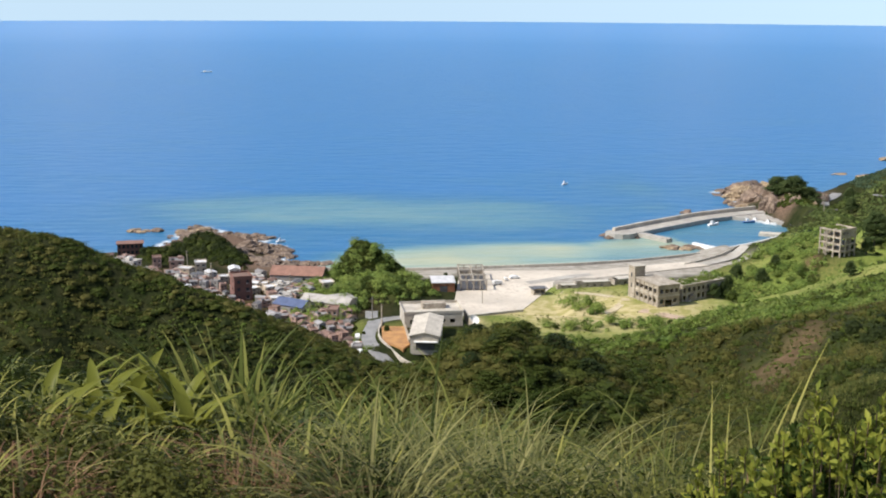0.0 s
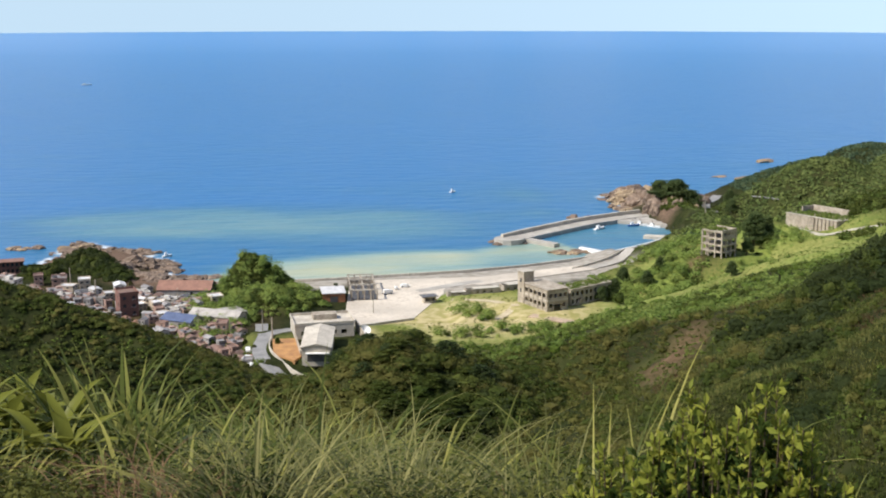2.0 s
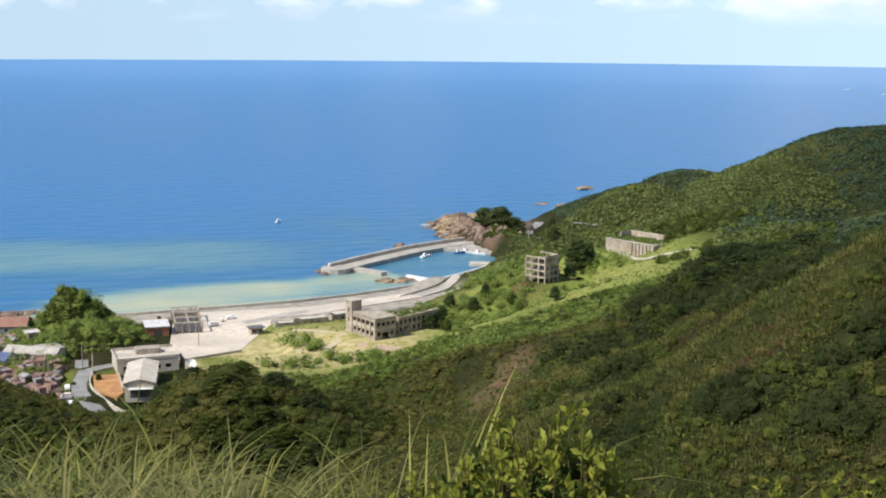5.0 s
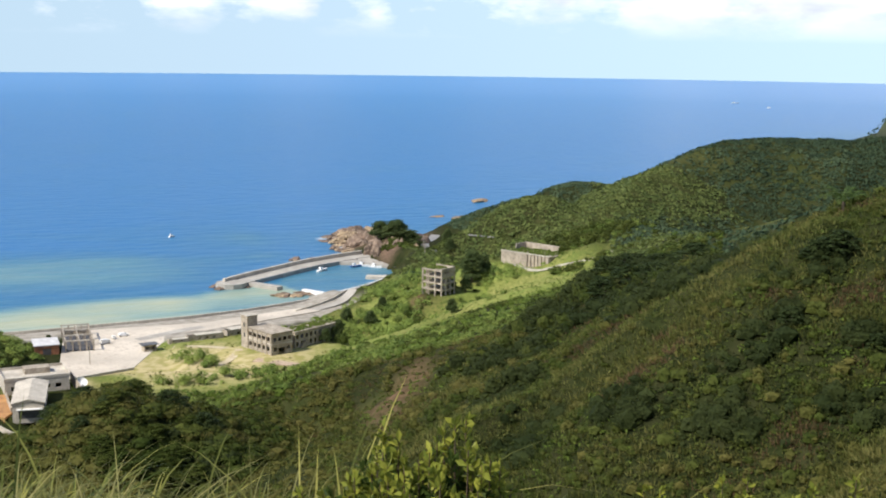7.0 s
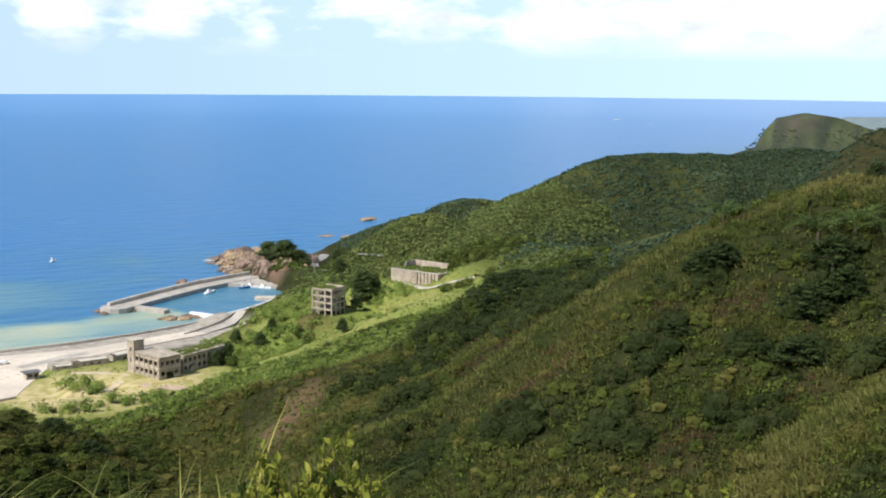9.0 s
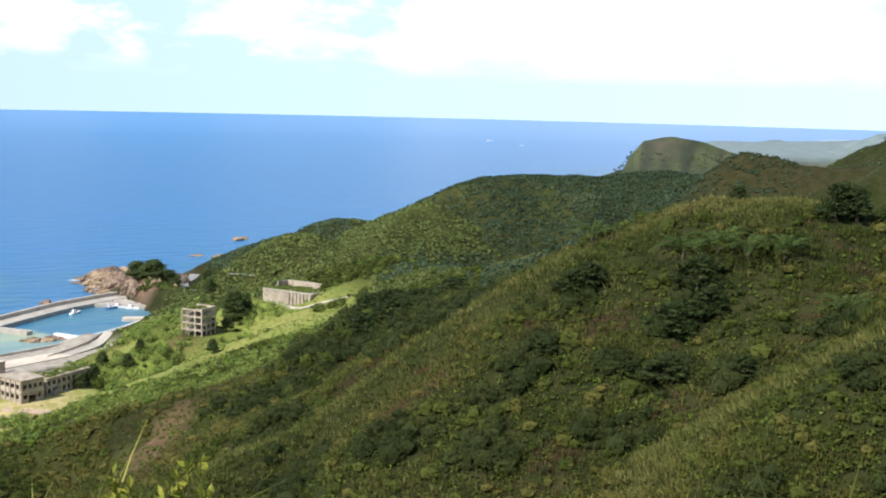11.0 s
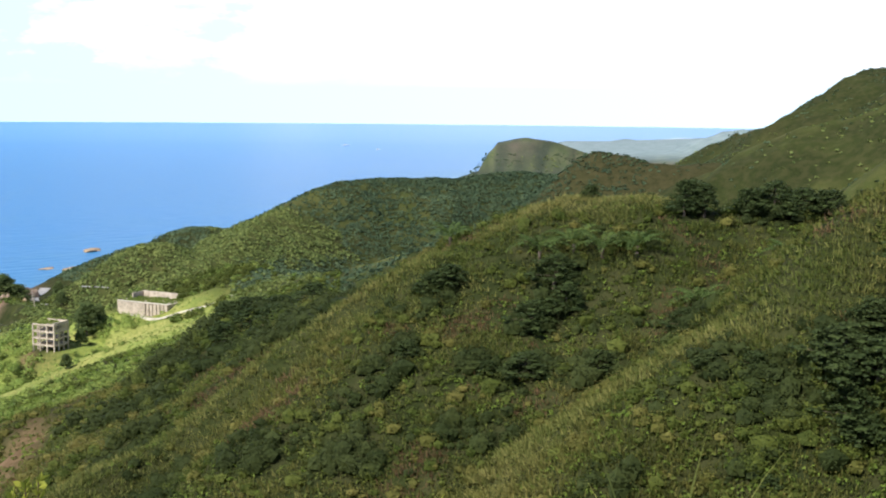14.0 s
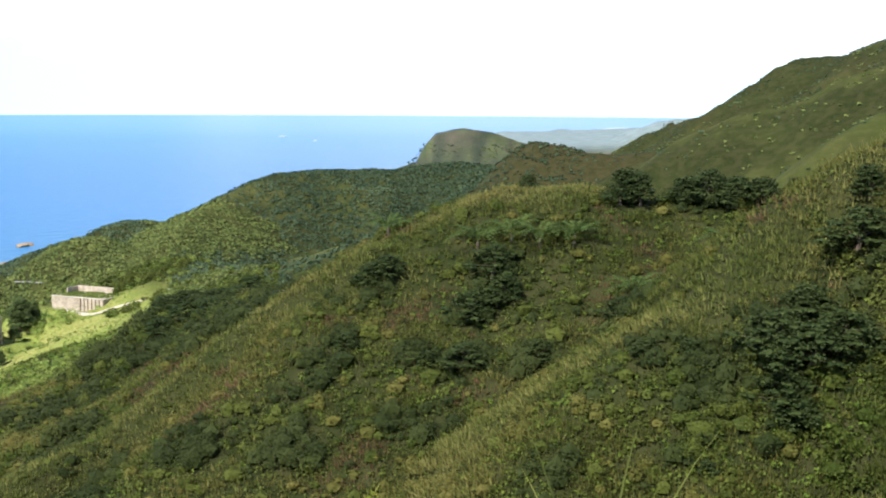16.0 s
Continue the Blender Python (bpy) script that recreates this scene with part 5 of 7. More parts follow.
HOUSE_KINDS = [
    (5.4, 7, 2, "flat", WALLS[0], ROOFS[5], "white two-storey rendered house with a flat roof", True),
    (5, 6.5, 2, "flat", WALLS[3], ROOFS[0], "grey two-storey concrete house with a flat roof", False),
    (5.6, 8, 1, "gable", WALLS[1], ROOFS[1], "cream house under a rust-brown sheet metal roof", False),
    (5.2, 7.5, 1, "gable", WALLS[3], ROOFS[2], "grey house under a reddish tiled roof", False),
    (5.4, 7, 2, "flat", WALLS[2], ROOFS[0], "pink rendered village house with a flat roof", True),
    (5.4, 7, 2, "flat", WALLS[1], ROOFS[3], "cream house with a whitewashed flat roof", False),
    (5, 7.5, 1, "gable", WALLS[0], ROOFS[4], "low white house under a dark roof", False),
    (6, 7, 2, "flat", WALLS[4], ROOFS[1], "red brick house of two storeys", False),
    (5.4, 8, 2, "gable", WALLS[3], ROOFS[0], "grey house under a grey sheet roof", False),
    (5.4, 7.5, 2, "gable", WALLS[0], ROOFS[3], "white house under a white sheet metal roof", False),
    (5.6, 8, 2, "flat", WALLS[2], ROOFS[1], "reddish brown house with a rust-stained flat roof", False),
    (5, 7, 1, "flat", WALLS[3], ROOFS[4], "low grey house with a dark tarred roof", False),
    (12, 22, 1, "gable", WALLS[3], ROOFS[2], "long low shed under a red sheet metal roof", False),
    (5.4, 7, 2, "flat", WALLS[4], ROOFS[5], "brick-red house of two storeys with a pale flat roof", True),
    (8, 20, 1, "gable", WALLS[1], ROOFS[5], "long cream building under a pale sheet metal roof", False),
    (7, 9, 3, "flat", WALLS[4], ROOFS[1], "big dark red house of three storeys", False),
    (8, 13, 1, "gable", WALLS[3], material("roof_blue", (0.09, 0.12, 0.21), 0.7, (0.06, 0.08, 0.15), 0.5), "house under a dark blue sheet metal roof", False),
]


def inside(x, y, poly):
    hit = False
    for (x0, y0), (x1, y1) in zip(poly, poly[1:] + poly[:1]):
        if (y0 > y) != (y1 > y) and x < (x1 - x0) * (y - y0) / (y1 - y0) + x0:
            hit = not hit
    return hit


# the larger houses of the village: place, kind and turn
BIG_HOUSES = {(-60, 511): (12, 84), (-42.5, 456): (14, 66), (-78, 471): (15, 20), (-55, 450): (16, 60), (-46, 487): (5, 20), (-104, 524): (5, 12), (-115, 527): (4, 10), (-124, 529): (10, 14), (-88, 515): (9, 15)}


def build_village():
    rnd = random.Random(5)
    quarter = [place(b, d) for b, d in ((-19, 560), (-17, 590), (-13.8, 552), (-11.6, 540), (-9.3, 528), (-7.6, 514), (-5.6, 497), (-6.2, 470), (-4.4, 452), (-4.3, 405), (-3.6, 384), (-6.4, 372), (-9.2, 430), (-12, 480), (-16, 530))]
    wooded = [place(b, d) for b, d in ((-7.0, 470), (-5.8, 452), (-6.2, 438), (-7.4, 446))]
    spots = []
    for _ in range(22000):
        x, y = rnd.uniform(-200, -20), rnd.uniform(370, 590)
        if not inside(x, y, quarter) or inside(x, y, wooded):
            continue
        if math.hypot(x + 40, y - 460) < 12 or math.hypot(x + 143, y - 555) < 11:
            continue
        if any((x - a) ** 2 + (y - b) ** 2 < (4.4 if y < 520 else 4.8) ** 2 for a, b in spots):
            continue
        if z_at(x, y) > 16:
            continue
        spots.append((x, y))
    made = {}
    spots = [(x, y) for x, y in spots if math.hypot(x + 60, y - 511) > 13 and rnd.random() < 0.9 and all(math.hypot(x - a, y - b) > (13 if k[0] in (12, 14) else 8) for (a, b), k in BIG_HOUSES.items())][:400] + list(BIG_HOUSES)
    for x, y in spots:
        b = math.degrees(math.atan2(x, y))
        k = rnd.choice((0, 1, 2, 3, 4, 6, 8, 9, 5, 11, 2, 6, 1, 10, 8, 2, 11, 4))
        if y < 445:
            k = rnd.choice((10, 2, 3, 11, 4, 10, 4, 8, 2, 13, 1, 2))
        elif b < -10.6 and y > 515:
            k = rnd.choice((4, 5, 2, 3, 0, 10))
        m = pose(x, y, z_at(x, y), 0, 0, rnd.choice((-10, 20, 25, 30, 70)) + rnd.uniform(-8, 8)) @ Matrix.Diagonal((*[rnd.uniform(0.62, 0.9) * (1.25 if y > 505 else 1.0)] * 2, rnd.uniform(0.55, 0.78), 1))
        if (x, y) in BIG_HOUSES:
            k, turn = BIG_HOUSES[x, y]
            m = pose(x, y, z_at(x, y), 0, 0, turn)
        if k in made:
            copy_thing(made[k], m)
        else:
            made[k] = make_house(*HOUSE_KINDS[k])
            made[k].matrix_basis = m


def build_block(name, label, x, y, turn, w, d, storeys, wall_mat, roof_mat, bays, high=3.2):
    """A long block with rows of real window openings front and back."""
    z = z_at(x, y) - 0.3
    ob = thing(name, label, "building", pose(x, y, z, 0, 0, turn))
    h = storeys * high
    holes = [((k + 0.2) * w / bays, (k + 0.8) * w / bays, f * high + 0.9, f * high + 2.6) for f in range(storeys) for k in range(bays)]
    for yy in (-d / 2, d / 2):
        boxes("wall", turned(pierced(w, h, 0.3, holes), -w / 2, yy, 0), wall_mat, ob)
    side = [((k + 0.25) * d / 3, (k + 0.7) * d / 3, f * high + 0.9, f * high + 2.5) for f in range(storeys) for k in range(3)]
    for xx in (-w / 2 + 0.15, w / 2 - 0.15):
        boxes("wall", turned(pierced(d - 0.32, h, 0.3, side), xx, -d / 2 + 0.16, 90), wall_mat, ob)
    boxes("roof", [(0, 0, h + 0.12, w + 0.9, d + 0.9, 0.24)], roof_mat, ob)
    for f in range(storeys):
        boxes("floor_slab", [(0, 0, f * high + 0.1, w - 0.62, d - 0.62, 0.2)], wall_mat, ob)
        boxes("window", [(0, -d / 2 + 0.5, f * high + 1.75, w - 0.7, 0.06, 1.9)], GLASS, ob)
    return ob


# -- ruins --
def build_ruin_works():
    """Two-storey works ruin with a stair tower and a long wing."""
    ob = thing("ruined_works", "weathered grey concrete ruin with empty windows and a stair tower", "ruin", pose(81, 450, 8.0, 0, 0, 25))
    W, L, Hh = 9.4, 16.0, 8.2
    front = [(0.7 + 2.2 * k, 2.2 + 2.2 * k, 5.2, 6.7) for k in range(4)] + [(0.8, 2.4, 1.4, 2.9), (6.6, 8.2, 1.4, 2.9), (3.0, 6.2, 0.0, 2.6)]
    side = [(1.0 + 2.9 * k, 3.0 + 2.9 * k, 5.1, 6.7) for k in range(5)] + [(1.2 + 2.9 * k, 2.8 + 2.9 * k, 1.4, 3.0) for k in range(5)]
    boxes("wall", turned(pierced(W, Hh, 0.45, front), 0, 0.22, 0), CONCRETE, ob)
    boxes("wall", turned(pierced(W, Hh, 0.45, front[:6]), 0, L - 0.22, 0), CONCRETE, ob)
    for x in (0.225, W - 0.225):
        boxes("wall", turned(pierced(L - 0.9, Hh, 0.45, [o for o in side if o[1] < L - 1]), x, 0.45, 90), CONCRETE, ob)
    boxes("floor_slab", [(W / 2, L / 2, 4.0, W - 0.92, L - 0.92, 0.3)], CONCRETE, ob)
    boxes("roof", [(W / 2, L / 2, Hh + 0.15, W + 0.7, L + 0.7, 0.3)], CONCRETE, ob)
    boxes("string_course", [(W / 2, -0.08, 4.15, W + 0.3, 0.16, 0.35), (-0.08, L / 2, 4.15, 0.16, L, 0.35)], PALE_CONCRETE, ob)
    for k in range(6):
        boxes("pilaster", [(-0.14, 0.4 + k * (L - 0.8) / 5, Hh / 2, 0.28, 0.5, Hh)], CONCRETE, ob)
    tower = boxes("stair_tower", [(1.9, L + 1.6, 6.2, 4.6, 4.2, 12.4)], CONCRETE, ob)
    boxes("tower_cap", [(1.9, L + 1.6, 12.55, 5.2, 4.8, 0.3)], PALE_CONCRETE, tower)
    for zz in (5.0, 9.0):
        boxes("tower_window", [(-0.42, L + 1.6, zz, 0.1, 0.9, 1.6)], GLASS, tower)
    # wing: a regular row of openings on two storeys, with grass on its roof
    wing = thing("ruined_wing", "long low concrete ruin with empty windows and a grassy roof", "ruin", pose(91.5, 458.5, 8.0, 0, 0, 34))
    n, bay, h = 9, 2.5, 6.2
    holes = [(bay * k + 0.6, bay * k + 1.9, 3.6, 5.2) for k in range(n)] + [(bay * k + 0.6, bay * k + 1.9, 0.6, 2.4) for k in range(n)]
    boxes("wall", turned(pierced(n * bay, h, 0.4, holes), 0, 0.2, 0), CONCRETE, wing)
    boxes("wall", [(n * bay / 2, 7.8, h / 2, n * bay, 0.4, h)], CONCRETE, wing)
    for x in (0.2, n * bay - 0.2):
        boxes("wall", [(x, 4.0, h / 2, 0.4, 7.16, h)], CONCRETE, wing)
    boxes("floor_slab", [(n * bay / 2, 4.0, 3.0, n * bay - 0.84, 7.1, 0.25)], CONCRETE, wing)
    boxes("roof", [(n * bay / 2, 4.0, h + 0.15, n * bay + 0.5, 8.5, 0.3)], CONCRETE, wing)
    boxes("outside_stair", [(2.2 + 0.5 * k, -0.5, 0.2 + 0.2 * k, 0.5, 1.2, 0.4 + 0.4 * k) for k in range(7)], CONCRETE, wing)
    g = np.random.default_rng(21)
    q = 160
    x, y = 1 + (n * bay - 2) * g.random(q), 0.8 + 6.5 * g.random(q)
    v, f = leaf_cloud(np.stack([x, y, np.full(q, h + 0.3)], 1), np.full(q, 0.7), np.full(q, 0.5), 30, 0.3, g, low=0.0)
    part("roof_grass", (v, f), BRIGHT_SCRUB, wing, "grass and weeds growing on the roof")


def build_ruin_tower():
    """Four-storey concrete skeleton with open bays."""
    ob = thing("ruined_tower", "roofless concrete skeleton of four storeys with open bays", "ruin", pose(158.6, 484.2, 19.6, 0, 0, 33))
    A, B, F, n = 8.6, 10.2, 2.75, 4
    for i in range(4):
        for j in range(4):
            if i in (0, 3) or j in (0, 3):
                boxes("column", [(i * A / 3, j * B / 3, F * n / 2, 0.55, 0.55, F * n)], CONCRETE, ob)
    for f in range(1, n + 1):
        zz = f * F
        boxes("beam", [(A / 2, -0.02, zz, A + 0.7, 0.5, 0.5)], CONCRETE, ob)
        boxes("beam", [(A / 2, B + 0.02, zz, A + 0.7, 0.5, 0.5)], CONCRETE, ob)
        boxes("beam", [(-0.02, B / 2, zz + 0.01, 0.5, B - 0.55, 0.5)], CONCRETE, ob)
        boxes("beam", [(A + 0.02, B / 2, zz + 0.01, 0.5, B - 0.55, 0.5)], CONCRETE, ob)
        boxes("floor_slab", [(A / 2, B / 2, zz + 0.1, A - 0.5, B - 0.5, 0.22)], CONCRETE, ob)
    # upper walls with small windows on the side that looks to the hill
    holes = [(0.9 + 2.1 * k, 2.2 + 2.1 * k, 0.9, 2.2) for k in range(4)]
    for f in (3,):
        boxes("wall", turned(pierced(A - 0.6, F - 0.52, 0.25, [o for o in holes if o[1] < A - 0.8]), 0.3, 0.05, 0), CONCRETE, ob)
        for r in boxes("wall", turned(pierced(B - 0.6, F - 0.52, 0.25, holes), A, 0.3, 90), CONCRETE, ob),:
            r.location.z = f * F + 0.26
    k = 0
    for r in [c for c in ob.children if c.name.startswith("wall")]:
        if r.location.z == 0:
            k += 1
            r.location.z = (k + 2) * F + 0.26
    g = np.random.default_rng(27)
    q = 70
    v, f = leaf_cloud(np.stack([1 + (A - 2) * g.random(q), B * 0.3 + B * 0.65 * g.random(q), np.full(q, n * F + 0.25)], 1), np.full(q, 0.6), 0.3 + 0.5 * g.random(q), 24, 0.3, g, low=0.0)
    part("roof_grass", (v, f), BRIGHT_SCRUB, ob, "weeds growing on the bare roof slab")
    boxes("parapet", [(A / 2, -0.1, n * F + 0.6, A + 0.6, 0.25, 0.7), (A + 0.1, B / 2, n * F + 0.6, 0.25, B - 0.4, 0.7)], CONCRETE, ob)


def build_ruin_terrace():
    """Old ore terrace: a high retaining wall with buttresses, grass on top, ruined walls behind."""
    ob = thing("ruined_terrace", "grass-topped concrete terrace ruin with a buttressed retaining wall", "ruin", pose(197.5, 517, 24.0, 0, 0, -60))
    L, D, h = 27.0, 15.0, 8.8
    boxes("retaining_wall", [(L / 2, 0.4, h / 2 - 1.0, L, 0.8, h + 2)], CONCRETE, ob)
    boxes("retaining_wall", [(0.4, D / 2 + 0.42, h / 2 - 1, 0.8, D - 0.9, h + 2)], CONCRETE, ob)
    boxes("retaining_wall", [(L - 0.4, D / 2 + 0.42, h / 2 - 1, 0.8, D - 0.9, h + 2)], CONCRETE, ob)
    boxes("terrace_top", [(L / 2, D / 2 + 0.4, h - 0.4, L - 1.7, D - 0.9, 0.5)], CONCRETE, ob)
    for k in range(7):
        boxes("buttress", [(L * (0.55 + 0.072 * k), -0.3, h / 2 - 1, 0.5, 0.6, h + 1.6)], CONCRETE, ob)
    boxes("coping", [(L / 2, 0.3, h + 0.12, L + 0.3, 1.1, 0.24)], PALE_CONCRETE, ob)
    rear = boxes("ruined_wall", [(L * 0.45, D - 0.5, h + 1.2, L * 0.7, 0.5, 2.8)], CONCRETE, ob)
    boxes("ruined_wall", [(L * 0.1, D * 0.72, h + 1.2, 0.5, D * 0.5, 2.6)], CONCRETE, ob)
    boxes("ramp_wall", [(-4.2, 1.2, 0.6, 8.0, 0.6, 3.4)], PALE_CONCRETE, ob)
    g = np.random.default_rng(22)
    q = 240
    x, y = 1 + (L - 2) * g.random(q), 1.2 + (D - 2) * g.random(q)
    v, f = leaf_cloud(np.stack([x, y, np.full(q, h)], 1), np.full(q, 0.8), 0.3 + 0.6 * g.random(q), 26, 0.32, g, low=0.0)
    part("roof_grass", (v, f), BRIGHT_SCRUB, ob, "yellow-green grass on the terrace")


def ribbon(pts, width, lift, thick, follow=True, z=None):
    """A band along a line of (x, y), lying on the ground or at a set height."""
    line = []
    for (x0, y0), (x1, y1) in zip(pts[:-1], pts[1:]):
        n = max(1, int(math.hypot(x1 - x0, y1 - y0) / 3))
        line += [(x0 + (x1 - x0) * k / n, y0 + (y1 - y0) * k / n) for k in range(n)]
    line.append(pts[-1])
    p = np.array(line)
    for _ in range(4):
        p[1:-1] = (p[:-2] + 2 * p[1:-1] + p[2:]) / 4
    t = unit(np.gradient(p, axis=0))
    side = np.stack([-t[:, 1], t[:, 0]], 1) * width / 2
    zz = (ground_z(p[:, 0], p[:, 1]) if follow else np.full(len(p), z)) + lift
    if follow:
        both = np.maximum(ground_z(*(p + side).T), ground_z(*(p - side).T)) + lift
        zz = np.maximum(zz, both)
        for _ in range(3):
            zz[1:-1] = (zz[:-2] + 2 * zz[1:-1] + zz[2:]) / 4
    v = []
    for q, s, h in zip(p, side, zz):
        v += [(*(q - s), h), (*(q + s), h), (*(q + s), h - thick), (*(q - s), h - thick)]
    f = []
    for k in range(len(p) - 1):
        a, b = 4 * k, 4 * k + 4
        f += [(a + i, a + (i + 1) % 4, b + (i + 1) % 4, b + i) for i in range(4)]
    e = 4 * (len(p) - 1)
    f += [(3, 2, 1, 0), (e, e + 1, e + 2, e + 3)]
    return np.array(v), np.array(f)


# -- harbour --
def build_harbour():
    ob = thing("breakwater", "pale concrete harbour breakwater with a sea wall", "breakwater")
    arm = [(92, 625), (107, 640), (141, 670), (163, 684), (182, 694)]
    part("deck", ribbon(arm, 11, 0, 5, False, 2.2), QUAY, ob)
    part("sea_wall", ribbon([(x - 3.4, y + 3.6) for x, y in arm], 1.6, 0, 6, False, 4.2), PALE_CONCRETE, ob)
    part("head", prism([(92 + 8 * math.cos(a * 0.5236), 626 + 7 * math.sin(a * 0.5236)) for a in range(12)], -4, 2.6), QUAY, ob)
    part("root_apron", prism([(160, 676), (176, 668), (189, 655), (197, 662), (192, 690), (176, 700)], -3, 1.9), QUAY, ob)
    spur = thing("mole", "short concrete mole inside the harbour mouth", "mole")
    part("deck", ribbon([(101, 629), (108, 620), (114.5, 612.5)], 4.5, 0, 5, False, 1.9), QUAY, spur)
    quay = thing("quay", "whitewashed concrete quay along the harbour basin", "quay")
    part("deck", ribbon([(141, 585), (156, 596.5), (172, 611.5), (184, 626), (192, 645), (194, 662)], 9, 0, 5, False, 2.3), QUAY, quay)
    part("edge", ribbon([(138.4, 588.4), (153.2, 600), (168.6, 615), (179.6, 628)], 0.9, 0, 1.2, False, 2.75), WHITE, quay)
    pier = thing("pier", "narrow white concrete pier at the harbour entrance", "pier")
    part("deck", ribbon([(124.5, 602.5), (132, 592), (139.5, 584)], 2.4, 0, 4.5, False, 2.1), WHITE, pier)
    slip = thing("slipway", "pale concrete slipway between boats", "slipway")
    part("deck", ribbon([(165, 633), (176, 628), (184, 632)], 6, 0, 3, False, 1.5), PALE_CONCRETE, slip)
    for k, (x, y) in enumerate(((150, 660), (120, 634), (171, 677), (185, 648), (160, 594), (176, 612))):
        bol = thing("bollard", "small dark mooring bollard on the quay", "bollard", pose(x, y, 2.2), "bollards")
        bm = bmesh.new()
        bmesh.ops.create_cone(bm, cap_ends=True, segments=8, radius1=0.25, radius2=0.35, depth=0.7, matrix=Matrix.Translation((0, 0, 0.35)))
        part("post", bm, DARK_FRAME, bol)


def make_boat(length, label, hull_mat):
    ob = thing("fishing_boat", label, "boat", None, "fishing boats")
    bm = bmesh.new()
    rings = []
    for s in np.linspace(0, 1, 9):
        half = length * 0.15 * (1 - max(0, (s - 0.45) / 0.55) ** 2.2) * (0.85 + 0.15 * min(1, s * 4))
        rise = 0.35 * s * s * length * 0.2
        x = (s - 0.5) * length
        rings.append([bm.verts.new((x, -half, 0.75 + rise)), bm.verts.new((x, -half * 0.7, -0.2)), bm.verts.new((x, half * 0.7, -0.2)), bm.verts.new((x, half, 0.75 + rise))])
    for a, b in zip(rings[:-1], rings[1:]):
        for i in range(3):
            bm.faces.new((a[i], a[i + 1], b[i + 1], b[i]))
        bm.faces.new((a[3], a[0], b[0], b[3]))
    bm.faces.new(rings[0])
    bmesh.ops.recalc_face_normals(bm, faces=bm.faces)
    part("hull", bm, hull_mat, ob)
    boxes("cabin", [(-length * 0.14, 0, 1.55, length * 0.24, length * 0.16, 1.5)], WHITE, ob)
    boxes("windscreen", [(-length * 0.14 + length * 0.122, 0, 1.85, 0.05, length * 0.13, 0.6)], GLASS, ob)
    boxes("mast", [(-length * 0.1, 0, 3.1, 0.12, 0.12, 2.0)], DARK_FRAME, ob)
    return ob


def build_boats():
    first = make_boat(8, "small white fishing boat moored in the harbour", WHITE)
    first.matrix_basis = pose(147, 660, 0.05, 0, 0, 35)
    for x, y, turn in ((172.5, 669, -40), (178, 663, -45), (184, 640, 80)):
        copy_thing(first, pose(x, y, 0.05, 0, 0, turn))
    blue = make_boat(7, "blue-hulled fishing boat moored in the harbour", BLUE_PAINT)
    blue.matrix_basis = pose(168, 668, 0.05, 0, 0, 10)
    for x, y, turn, size in ((-354, 1880, 10, 16), (1515, 2500, 0, 20), (1470, 2290, 30, 14), (80, 800, 40, 5), (-80, 607, 30, 5)):
        b = make_boat(size, "white motor boat under way on the open sea", WHITE)
        b["group"] = "boats at sea"
        b.matrix_basis = pose(x, y, 0.05, 0, 0, turn)


